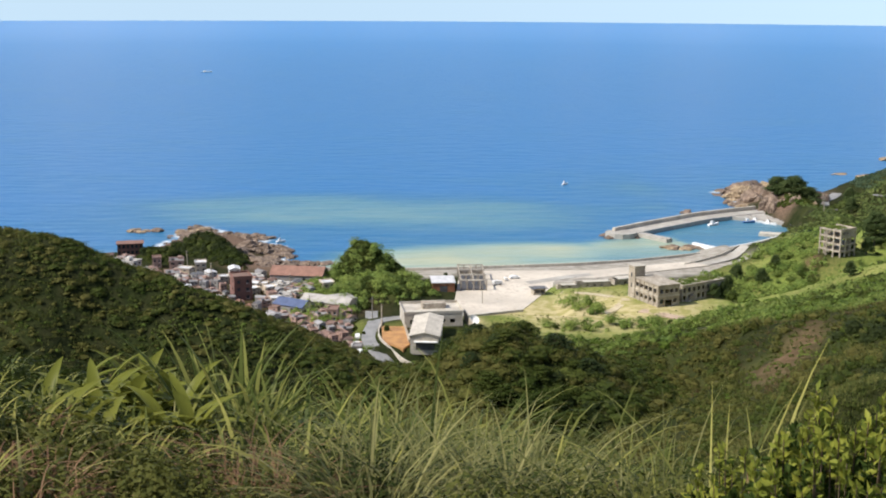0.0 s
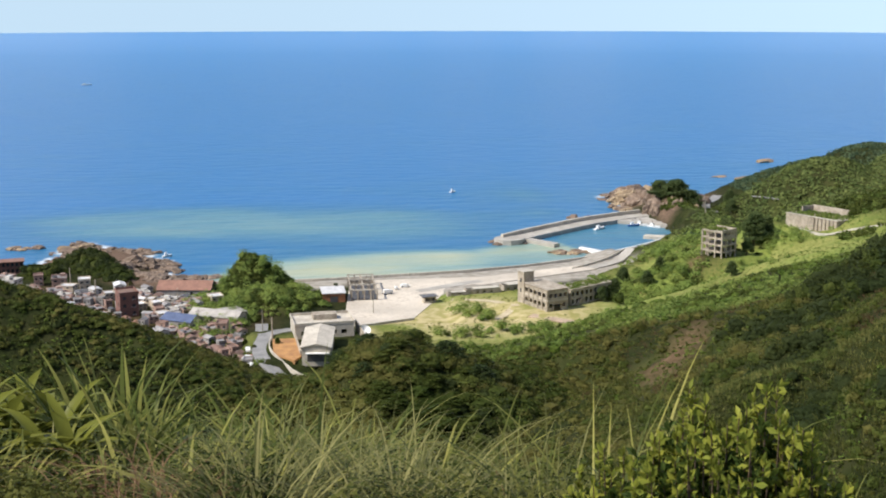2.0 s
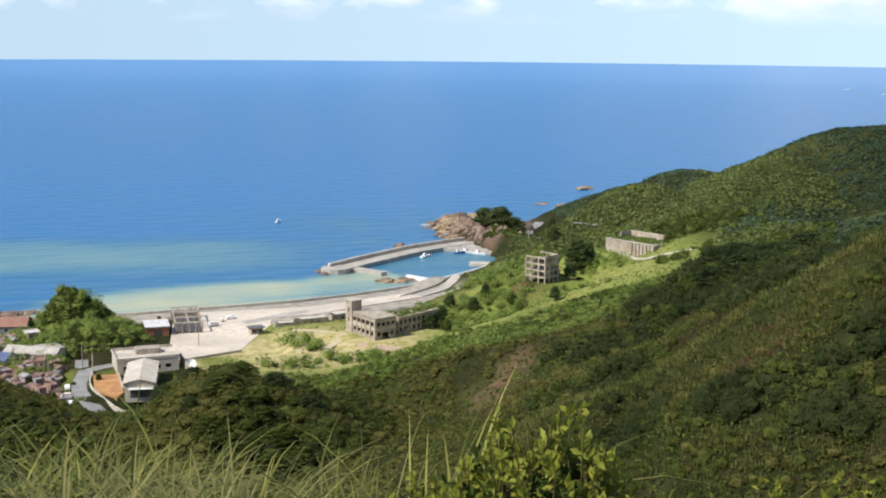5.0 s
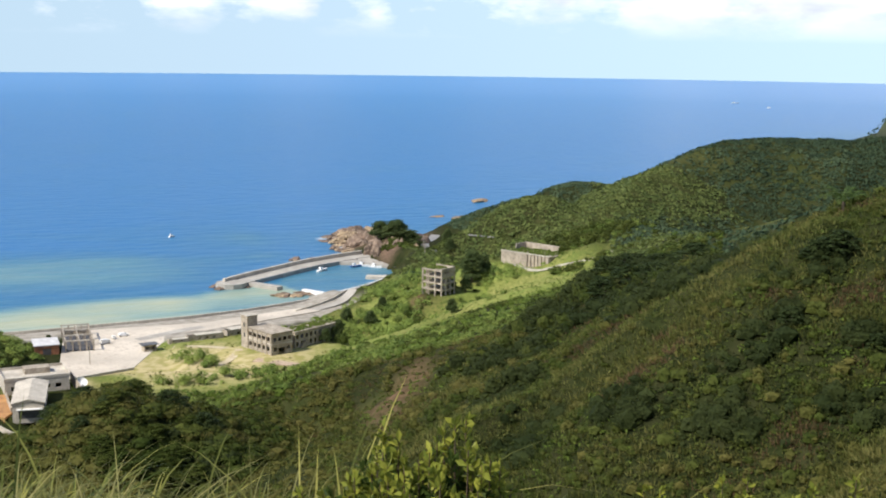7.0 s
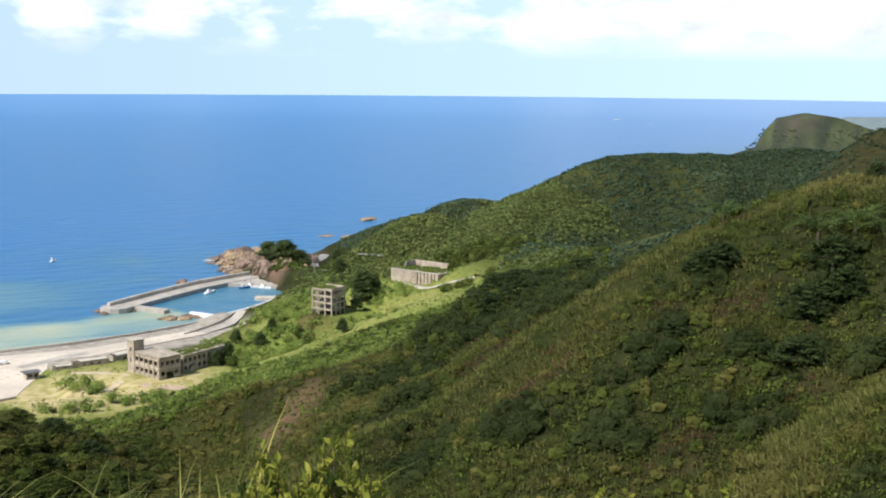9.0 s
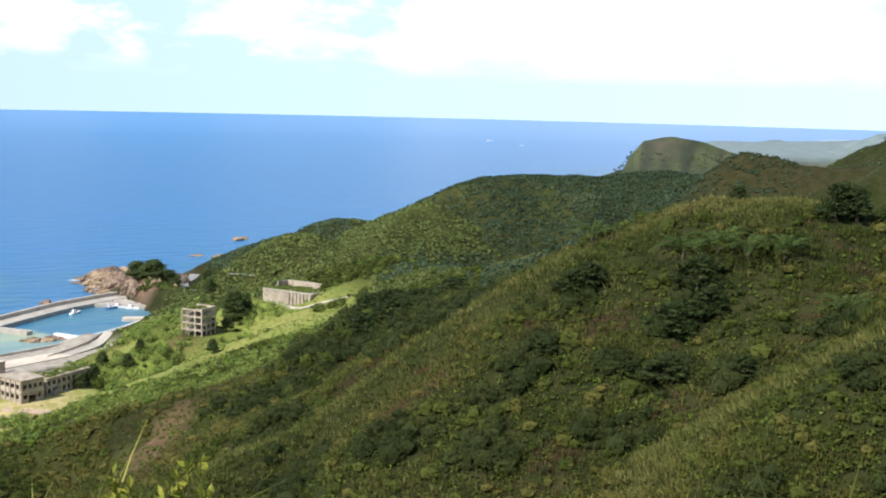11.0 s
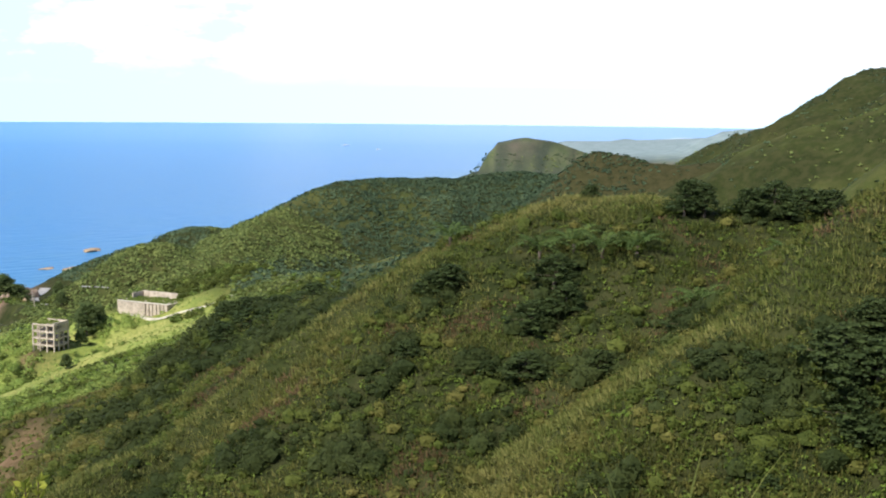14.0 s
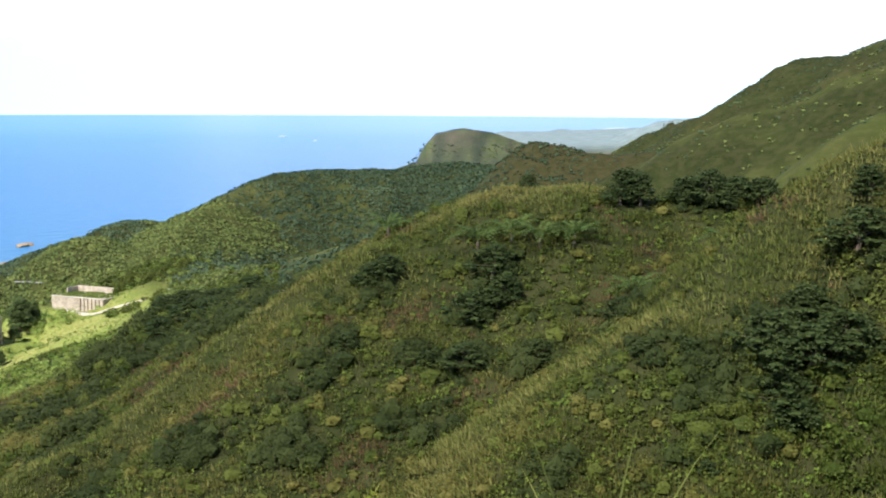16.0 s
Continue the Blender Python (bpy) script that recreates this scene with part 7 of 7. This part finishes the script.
def build_trees():
    rnd = random.Random(17)
    kinds = [make_tree(4.2, 1.9, 1), make_tree(4.6, 2.5, 2), make_tree(5.0, 1.7, 3), make_tree(3.0, 1.5, 4)]
    spots = [(88.7, 96.4, 3, 0.7), (93.0, 92.0, 3, 0.75), (90.2, 84.2, 0, 1.1), (91.4, 83.0, 2, 0.9), (96.2, 81.4, 0, 0.95), (97.6, 79.6, 1, 1.05), (99.2, 77.6, 1, 1.0), (100.8, 75.8, 0, 1.0), (103.0, 73.0, 2, 1.0), (106.0, 71.0, 1, 1.1),
             (66.6, 48.4, 1, 1.0), (67.0, 45.6, 1, 1.1), (65.4, 46.4, 1, 0.9), (64.9, 45.1, 0, 0.8), (69.0, 44.9, 1, 1.0), (69.6, 47.9, 0, 0.9), (74.1, 47.2, 1, 1.0), (77.4, 49.0, 2, 0.9),
             (75.6, 86.6, 1, 1.0), (74.0, 83.2, 0, 0.9), (70.9, 84.2, 1, 0.9), (65.7, 78.7, 1, 0.8), (69.0, 73.2, 2, 0.8), (64.1, 82.1, 3, 1.0), (60.7, 89.1, 3, 1.1), (69.7, 95.4, 1, 0.8), (68.3, 96.5, 0, 0.7),
             (63.2, 56.4, 3, 0.9), (64.6, 53.6, 3, 0.9), (53.1, 54.2, 3, 0.7), (59.6, 47.9, 3, 0.7), (77.5, 72.0, 1, 0.7)]
    for k in range(20):
        b, d = rnd.uniform(25.4, 30.2), rnd.uniform(172, 196)
        spots.append((*place(b, d), rnd.choice((0, 1, 1, 2)), rnd.uniform(0.9, 1.25)))
    kinds.append(make_tree(4.4, 2.6, 6, 0.2, SCRUB, "rounded green tree on the wooded knoll", 26, 80, "knoll trees"))
    for k in range(30):
        b, d = rnd.uniform(0.2, 7.2), rnd.uniform(203, 230)
        spots.append((*place(b, d), rnd.choice((4, 4, 1)), rnd.uniform(0.8, 1.25)))
    used = set()
    for x, y, k, s in spots:
        m = pose(x, y, z_at(x, y) - 0.1, 0, 0, rnd.uniform(0, 360)) @ Matrix.Diagonal((s * 1.12, s * 1.12, s * 0.8, 1))
        if k in used:
            copy_thing(kinds[k], m)
        else:
            kinds[k].matrix_basis = m
            used.add(k)
    green = make_tree(6.5, 3.6, 8, 0.4, SCRUB, "broad green tree among the village houses", 22, 80, "village trees")
    first = True
    for b, d in ((-7.0, 455), (-6.3, 446), (-6.8, 462), (-5.9, 436), (-9.5, 515), (-11.2, 541), (-12.6, 548), (-8.3, 500), (-5.2, 425), (-4.0, 470), (-3.4, 455), (-2.9, 440), (-4.4, 440), (-3.6, 425), (-2.2, 430),
                 (-0.4, 500), (0.2, 512), (-7.7, 520), (-10.3, 498), (-2.6, 400), (-4.4, 380), (-3.3, 366), (-1.6, 352), (-8.8, 470), (-9.6, 485), (-7.9, 480), (-10.4, 520), (-8.6, 510), (-7.0, 490), (-6.9, 505), (-9.0, 455), (-7.6, 430), (-6.9, 415), (-5.0, 445), (-4.9, 410), (-11.6, 530), (-14.6, 545), (-10.8, 505), (-9.9, 470), (-8.4, 440), (-8.0, 492), (-6.0, 478), (-5.6, 420), (-5.8, 400), (-4.6, 395), (-4.1, 412), (-4.0, 430), (-3.7, 398), (-4.5, 462), (-12.0, 515), (-9.2, 535), (-7.4, 465)):
        x, y = place(b, d)
        m = pose(x, y, z_at(x, y) - 0.1, 0, 0, rnd.uniform(0, 360)) @ Matrix.Scale(rnd.uniform(0.45, 0.8) if b < -5.5 else rnd.uniform(0.6, 1.1), 4)
        if first:
            green.matrix_basis = m
            first = False
        else:
            copy_thing(green, m)


def build_big_tree():
    tree = make_tree(14.5, 6.6, 12, 0.42, COAST_TREE, "large dark green tree standing beside the ruined tower", 46, 170, "coast trees")
    tree.matrix_basis = pose(178.5, 503, z_at(178.5, 503) - 0.3, 0, 0, 40)
    for x, y, s in ((105, 465, 0.42), (109, 471, 0.5), (114, 482, 0.5), (120, 492, 0.55), (128, 484, 0.45), (166, 493, 0.42), (137, 498, 0.4), (145, 430, 0.4), (186, 508, 0.6), (172, 492, 0.5), (214, 640, 0.55), (222, 668, 0.6), (229, 690, 0.65)):
        copy_thing(tree, pose(x, y, z_at(x, y) - 0.2, 0, 0, 70 * s * 9) @ Matrix.Scale(s, 4))
    for x, y, s in ((200, 699, 1.5), (208, 696, 1.35), (193, 707, 1.2), (203, 708, 1.3)):
        copy_thing(tree, pose(x, y, z_at(x, y) - 0.2, 0, 0, 200 * s) @ Matrix.Diagonal((s, s, 0.8, 1)))


def frond_mesh(length, mat):
    vs, fs = [], []
    pts = []
    for k in range(13):
        s = k / 12
        pts.append(np.array([length * (s - 0.12 * s * s), 0, length * (0.85 * s - 0.95 * s * s)]))
    for k in range(12):
        a, b = pts[k], pts[k + 1]
        w = 0.02 * (1 - k / 13)
        n = len(vs)
        vs += [a + (0, -w, 0), a + (0, w, 0), b + (0, w, 0), b + (0, -w, 0)]
        fs.append((n, n + 1, n + 2, n + 3))
        if k > 1:
            reach = length * 0.17 * math.sin(math.pi * min(1, (k + 0.6) / 12.5)) ** 0.7
            for sgn in (-1, 1):
                n = len(vs)
                mid = (a + b) / 2
                tip = mid + np.array([reach * 0.4, sgn * reach, -reach * 0.25])
                q = (b - a) * 0.55
                vs += [a, mid + np.array([reach * 0.2, sgn * reach * 0.5, -0.02]) - q * 0.6, tip, mid + np.array([reach * 0.2, sgn * reach * 0.5, 0]) + q * 0.8]
                fs.append((n, n + 1, n + 2, n + 3))
    me = mesh_object("frond", np.array(vs), np.array(fs), mat, flat=True)
    data = me.data
    bpy.data.objects.remove(me)
    return data


def build_ferns():
    rnd = random.Random(23)
    frond = frond_mesh(2.9, leaf_material("fern_fronds", (0.050, 0.085, 0.022), (0.080, 0.115, 0.032), spread=0.15))
    first = None
    for x, y, s in ((80.6, 73.5, 1.25), (76.4, 90.0, 1.1), (78.7, 87.7, 1.1), (79.6, 84.7, 1.0), (81.7, 82.3, 1.0), (78.8, 107.8, 1.0), (86.0, 68.0, 1.0)):
        m = pose(x, y, z_at(x, y) + 0.1, 0, 0, rnd.uniform(0, 360)) @ Matrix.Scale(s, 4)
        if first:
            copy_thing(first, m)
            continue
        first = thing("tree_fern", "tree fern with a rosette of arching green fronds", "fern", m, "tree ferns")
        bm = bmesh.new()
        bmesh.ops.create_cone(bm, cap_ends=True, segments=10, radius1=0.16, radius2=0.12, depth=1.3, matrix=Matrix.Translation((0, 0, 0.0)))
        part("trunk", bm, BARK, first)
        for k in range(11):
            ob = part("frond", frond, None, first)
            ob.matrix_basis = pose(0, 0, 0.6, 0, -rnd.uniform(5, 34), k * 32.7 + rnd.uniform(-8, 8))


# ---- the look-out's own plants ----
LONG_GRASS = leaf_material("long_grass", (0.085, 0.135, 0.028), (0.245, 0.225, 0.06), rough=0.45, spread=0.7, glow=0.4)
FINE_GRASS = leaf_material("fine_grass", (0.115, 0.14, 0.04), (0.22, 0.20, 0.075), rough=0.5, spread=0.6, glow=0.4)
DRY_GRASS = leaf_material("dry_grass", (0.13, 0.066, 0.035), (0.22, 0.13, 0.07), rough=0.7, spread=0.35, glow=0.25)
HERBS = leaf_material("undergrowth_leaves", (0.022, 0.036, 0.007), (0.050, 0.062, 0.013), spread=0.25)
OLIVE_HERBS = leaf_material("olive_undergrowth_leaves", (0.055, 0.070, 0.014), (0.10, 0.10, 0.022), spread=0.25)
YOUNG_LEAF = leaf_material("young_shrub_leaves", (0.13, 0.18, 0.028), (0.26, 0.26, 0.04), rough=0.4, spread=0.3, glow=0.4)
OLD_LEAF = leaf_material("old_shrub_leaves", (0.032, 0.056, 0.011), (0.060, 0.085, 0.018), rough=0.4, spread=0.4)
GINGER_LEAF = leaf_material("ginger_leaves", (0.070, 0.115, 0.018), (0.20, 0.185, 0.032), rough=0.4, spread=0.6, glow=0.35)
TWIG = material("twig", (0.13, 0.085, 0.045), 0.85)


def own_grass(g, b0, b1, d0, d1, n, per, top, width, seg=7, spread=0.16, droop=1.7, jitter=1.0, lean=0.5):
    """Tussocks whose tips stand about at the height that the view shows over the bank."""
    x, y = sector(b0, b1, d0, d1, n, g)
    z = ground_z(x, y)
    d = np.hypot(x, y)
    high = EYE_Z + d * np.tan(np.radians(top + jitter * g.normal(size=n))) - z
    return tufts(x, y, z, per, np.maximum(high, 0.35) * 1.22, width, g, seg, spread, droop, lean)


def build_own_grass():
    g = np.random.default_rng(31)
    # arching sword-shaped blades in tussocks, with gaps between them
    v, f = merge([own_grass(g, -26, -9, 6.2, 9.0, 56, 26, -18.0, 0.024, lean=0.8, jitter=0.8, droop=2.1), own_grass(g, -22, -9, 5.6, 6.6, 30, 30, -19.0, 0.018, lean=0.9, jitter=0.7, droop=2.4), own_grass(g, -11.4, -9.0, 7.2, 8.0, 6, 13, -15.8, 0.030, droop=1.3, lean=0.35, jitter=0.8),
                  own_grass(g, -9.5, 1.5, 6.4, 8.6, 54, 28, -17.9, 0.023, lean=0.8, jitter=0.7, droop=2.0), own_grass(g, -9, 2, 5.2, 6.2, 26, 26, -19.6, 0.017, lean=0.9, jitter=0.6, droop=2.4), own_grass(g, -7.0, -5.6, 5.4, 5.9, 3, 18, -18.6, 0.028, lean=0.9, jitter=0.3, droop=2.7),
                  own_grass(g, -3.6, -2.0, 7.0, 7.6, 3, 12, -17.0, 0.028, droop=1.5, lean=0.4), own_grass(g, -26, 2, 4.9, 6.6, 16, 18, -20.4, 0.022, lean=0.9, droop=2.2),
                  own_grass(g, 0, 12, 5.2, 7.2, 14, 12, -19.2, 0.019, jitter=0.5), own_grass(g, 4.5, 10.5, 5.2, 6.2, 8, 4, -18.2, 0.018, droop=1.6, lean=0.8, jitter=0.5),
                  own_grass(g, 13.6, 15.2, 4.7, 5.2, 5, 9, -17.0, 0.018, droop=1.5, lean=0.4, jitter=0.5), own_grass(g, 9, 14, 4.5, 5.5, 8, 9, -18.8, 0.015, lean=1.0, jitter=0.5),
                  own_grass(g, 24.0, 26.6, 4.2, 5.0, 5, 8, -19.3, 0.014, lean=0.6), own_grass(g, 27, 34, 4.5, 6.0, 6, 9, -20.2, 0.014), own_grass(g, 48.8, 50.6, 4.4, 4.8, 2, 6, -18.2, 0.016, droop=0.8, lean=0.4)])
    stuff("long_grass", v, f, LONG_GRASS, "long arching green grass blades on the near bank", "grass")
    v, f = merge([own_grass(g, -4.5, 4.2, 4.8, 7.0, 60, 54, -19.3, 0.012, droop=2.1, lean=0.6), own_grass(g, 3, 14, 4.3, 6.4, 40, 30, -20.4, 0.010, droop=2.1, lean=0.8),
                  own_grass(g, -24, -3, 4.6, 7.0, 14, 20, -21.2, 0.015, droop=2.0, lean=0.7)])
    stuff("fine_grass", v, f, FINE_GRASS, "pale fine-bladed grass hanging over the bank", "grass")
    v, f = merge([own_grass(g, -12.6, -7.8, 5.0, 6.0, 30, 80, -20.2, 0.008, droop=3.2, lean=0.8), own_grass(g, -22, -17.5, 4.4, 6.4, 14, 50, -21.4, 0.008, droop=3.0, lean=0.8),
                  own_grass(g, -15.4, -14.6, 7.4, 7.9, 2, 9, -17.2, 0.020, droop=1.2, lean=0.5), own_grass(g, 8, 16, 4.2, 5.5, 8, 10, -20.6, 0.009, droop=1.6, lean=1.2)])
    stuff("dry_grass", v, f, DRY_GRASS, "withered reddish brown grass hanging over the bank", "grass")


def build_undergrowth():
    g = np.random.default_rng(32)
    dark, olive = [], []
    # rounded low bushes: bearings, distances, how many, height of their tops, girth
    for b0, b1, d0, d1, n, top, girth, where in ((-30, 0, 6.0, 10.5, 170, -20.8, 0.34, dark), (-8.6, -2.4, 5.2, 6.2, 26, -20.3, 0.26, dark), (-15.6, -12.4, 4.9, 5.6, 12, -21.3, 0.22, olive), (-30, 0, 4.6, 6.4, 40, -23.0, 0.22, olive),
                                                 (0, 13, 4.6, 8.5, 110, -21.2, 0.26, dark), (1, 14, 4.2, 5.4, 50, -21.6, 0.16, olive), (13, 22, 3.6, 6.0, 80, -22.0, 0.2, dark), (22, 50, 3.4, 7.0, 120, -23.4, 0.2, dark), (22, 50, 3.4, 6.0, 40, -23.0, 0.16, olive)):
        x, y = sector(b0, b1, d0, d1, n, g)
        z = ground_z(x, y)
        d = np.hypot(x, y)
        high = np.maximum(EYE_Z + d * np.tan(np.radians(top + 0.7 * g.normal(size=n))) - z, 0.25)
        rad = girth * (0.7 + 0.6 * g.random(n))
        rise = np.minimum(high * 0.5, rad * 1.6)
        leaf = 0.009 + 0.0017 * d
        # leafy lumps over each bush, standing on its hidden stems
        for k in range(5):
            a = g.random(n) * 6.283
            off = np.stack([rad * 0.75 * np.cos(a), rad * 0.75 * np.sin(a), rise * (0.5 - 0.35 * k / 4)], 1) * (k > 0)
            where.append(leaf_cloud(np.stack([x, y, z + high - rise * 1.05], 1) + off * np.array([1, 1, -1]), rad * (0.75 - 0.06 * k), rise * (0.95 - 0.08 * k), 52, leaf * 1.1, g, low=-0.5, shell=0.65, ruffle=0.32))
        where.append(leaf_cloud(np.stack([x, y, z + high * 0.35], 1), rad * 1.1, high * 0.4, 70, leaf * 1.4, g, low=-0.6, shell=0.5, ruffle=0.4))
    for pieces, mat, name, label in ((dark, HERBS, "undergrowth", "dense dark small-leaved bushes on the near bank"), (olive, OLIVE_HERBS, "olive_undergrowth", "low olive green small-leaved herbs on the near bank")):
        v, f = merge(pieces)
        stuff(name, v, f, mat, label, "plants")


def shrub_leaves(tips, dirs, size, per, g):
    """Rosettes of blunt leaves at the twig tips: folded blades of six corners."""
    i = np.repeat(np.arange(len(tips)), per)
    n = len(i)
    d = unit(dirs[i] * 0.9 + 0.75 * g.normal(size=(n, 3)))
    side = unit(np.cross(d, g.normal(size=(n, 3))))
    nrm = np.cross(side, d)
    L = (size * (0.7 + 0.6 * g.random(n)))[:, None]
    base = tips[i] - dirs[i] * (g.random((n, 1)) * size * 2.2)
    w = L * 0.24
    v = np.stack([base, base + d * L * 0.55 - side * w + nrm * L * 0.08, base + d * L, base + d * L * 0.55 + side * w + nrm * L * 0.08], 1).reshape(-1, 3)
    return v, np.arange(len(v)).reshape(-1, 4)


def make_shrub(x, y, top, spread, twigs, seed, label, leaf=0.035):
    g = np.random.default_rng(seed)
    z = z_at(x, y)
    high = top - z
    ob = thing("shrub", label, "shrub", pose(x, y, z), "leafy shrubs on the bank")
    a = g.random(twigs) * 6.283
    q = np.sqrt(g.random(twigs))
    tips = np.stack([spread * q * np.cos(a), spread * q * np.sin(a), high * (1.0 - 0.2 * q ** 2 - 0.16 * g.random(twigs))], 1)
    root = tips * np.array([0.12, 0.12, 0.0])
    dirs = unit(tips * np.array([0.35, 0.35, 1.0]))
    bm = bmesh.new()
    for p, r in zip(tips, root):
        mid = (p + r) / 2 + np.array([p[0] * 0.25, p[1] * 0.25, 0])
        last = None
        for c, rad in ((r, 0.008), (mid, 0.006), (p, 0.002)):
            ring = [bm.verts.new((c[0] + rad * math.cos(k * 2.094), c[1] + rad * math.sin(k * 2.094), c[2])) for k in range(3)]
            if last:
                for k in range(3):
                    bm.faces.new((last[k], last[(k + 1) % 3], ring[(k + 1) % 3], ring[k]))
            last = ring
    part("branchwork", bm, TWIG, ob)
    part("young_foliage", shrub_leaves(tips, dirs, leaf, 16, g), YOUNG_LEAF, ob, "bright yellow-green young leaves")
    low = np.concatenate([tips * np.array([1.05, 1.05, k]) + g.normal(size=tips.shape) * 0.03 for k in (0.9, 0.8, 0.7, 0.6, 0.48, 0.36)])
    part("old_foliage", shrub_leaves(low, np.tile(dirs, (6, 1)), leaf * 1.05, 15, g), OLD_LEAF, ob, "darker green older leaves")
    return ob


def build_shrubs():
    label = "leafy evergreen shrub with bright young shoots on the bank"
    for k, (b, d, el, spread, twigs) in enumerate(((17.6, 3.7, -17.3, 0.13, 34), (21.4, 3.6, -16.5, 0.16, 48), (19.6, 3.5, -18.4, 0.27, 90), (15.2, 3.9, -19.6, 0.24, 50), (23.2, 3.6, -19.4, 0.16, 34),
                                                   (33.5, 4.6, -18.6, 0.22, 20), (39.2, 4.4, -18.2, 0.16, 14), (36.6, 4.2, -17.9, 0.13, 12), (43.5, 4.5, -18.5, 0.15, 12), (30.0, 4.4, -19.4, 0.2, 14))):
        x, y = place(b, d)
        make_shrub(x, y, EYE_Z + d * math.tan(radians(el)), spread, twigs, 40 + k, label)


def ginger_leaf(length, width, bend):
    vs, fs = [], []
    for k in range(9):
        s = k / 8
        w = width * 0.5 * math.sin(math.pi * min(1, 0.06 + 0.94 * s) ** 0.8) ** 0.8 + 0.002
        x, z = length * (s - bend * 0.35 * s * s), length * (0.25 * s - bend * s * s * 0.6)
        vs += [(x, -w, z + w * 0.35), (x, 0, z), (x, w, z + w * 0.35)]
    for k in range(8):
        a = 3 * k
        fs += [(a, a + 1, a + 4, a + 3), (a + 1, a + 2, a + 5, a + 4)]
    ob = mesh_object("leaf", np.array(vs), np.array(fs), GINGER_LEAF)
    me = ob.data
    bpy.data.objects.remove(ob)
    return me


def build_ginger():
    rnd = random.Random(77)
    kinds = [ginger_leaf(0.50, 0.075, 0.8), ginger_leaf(0.42, 0.065, 1.2), ginger_leaf(0.58, 0.08, 0.6)]
    for b, d, el in ((-21.5, 7.6, -18.8), (-20.2, 8.0, -18.2), (-19.0, 7.4, -18.9), (-17.9, 7.8, -18.2), (-16.9, 7.2, -19.2), (-16.0, 7.7, -18.2), (-15.0, 7.3, -18.8), (-14.0, 7.8, -18.0), (-13.0, 7.2, -19.0), (-12.1, 7.6, -17.8),
                     (-18.4, 6.6, -20.0), (-16.3, 6.5, -20.2), (-14.4, 6.6, -20.0), (-20.4, 6.8, -20.0), (-22.8, 7.2, -19.2), (-12.4, 6.6, -20.2)):
        x, y = place(b, d)
        z = z_at(x, y)
        high = EYE_Z + d * math.tan(radians(el)) - z
        ob = thing("ginger_plant", "wild ginger with broad pointed green leaves", "plant", pose(x, y, z, 0, 0, rnd.uniform(0, 360)), "wild ginger on the bank")
        stems = []
        for q in range(3):
            stems.append((rnd.uniform(-0.12, 0.12), rnd.uniform(-0.12, 0.12), high * rnd.uniform(0.72, 0.92)))
        for sx, sy, sz in stems:
            boxes("stem", [(sx, sy, sz / 2 - 0.1, 0.022, 0.022, sz + 0.1, 30)], GINGER_LEAF, ob)
        for k in range(15):
            sx, sy, sz = stems[k % 3]
            leaf = part("leaf", rnd.choice(kinds), None, ob)
            leaf.matrix_basis = pose(sx, sy, sz * (1.0 - 0.09 * (k // 3)), rnd.uniform(-15, 15), -rnd.uniform(5, 62), k * 67 + rnd.uniform(-20, 20))


build_trees()
build_big_tree()
build_ferns()
build_own_grass()
build_undergrowth()
build_ginger()
build_shrubs()
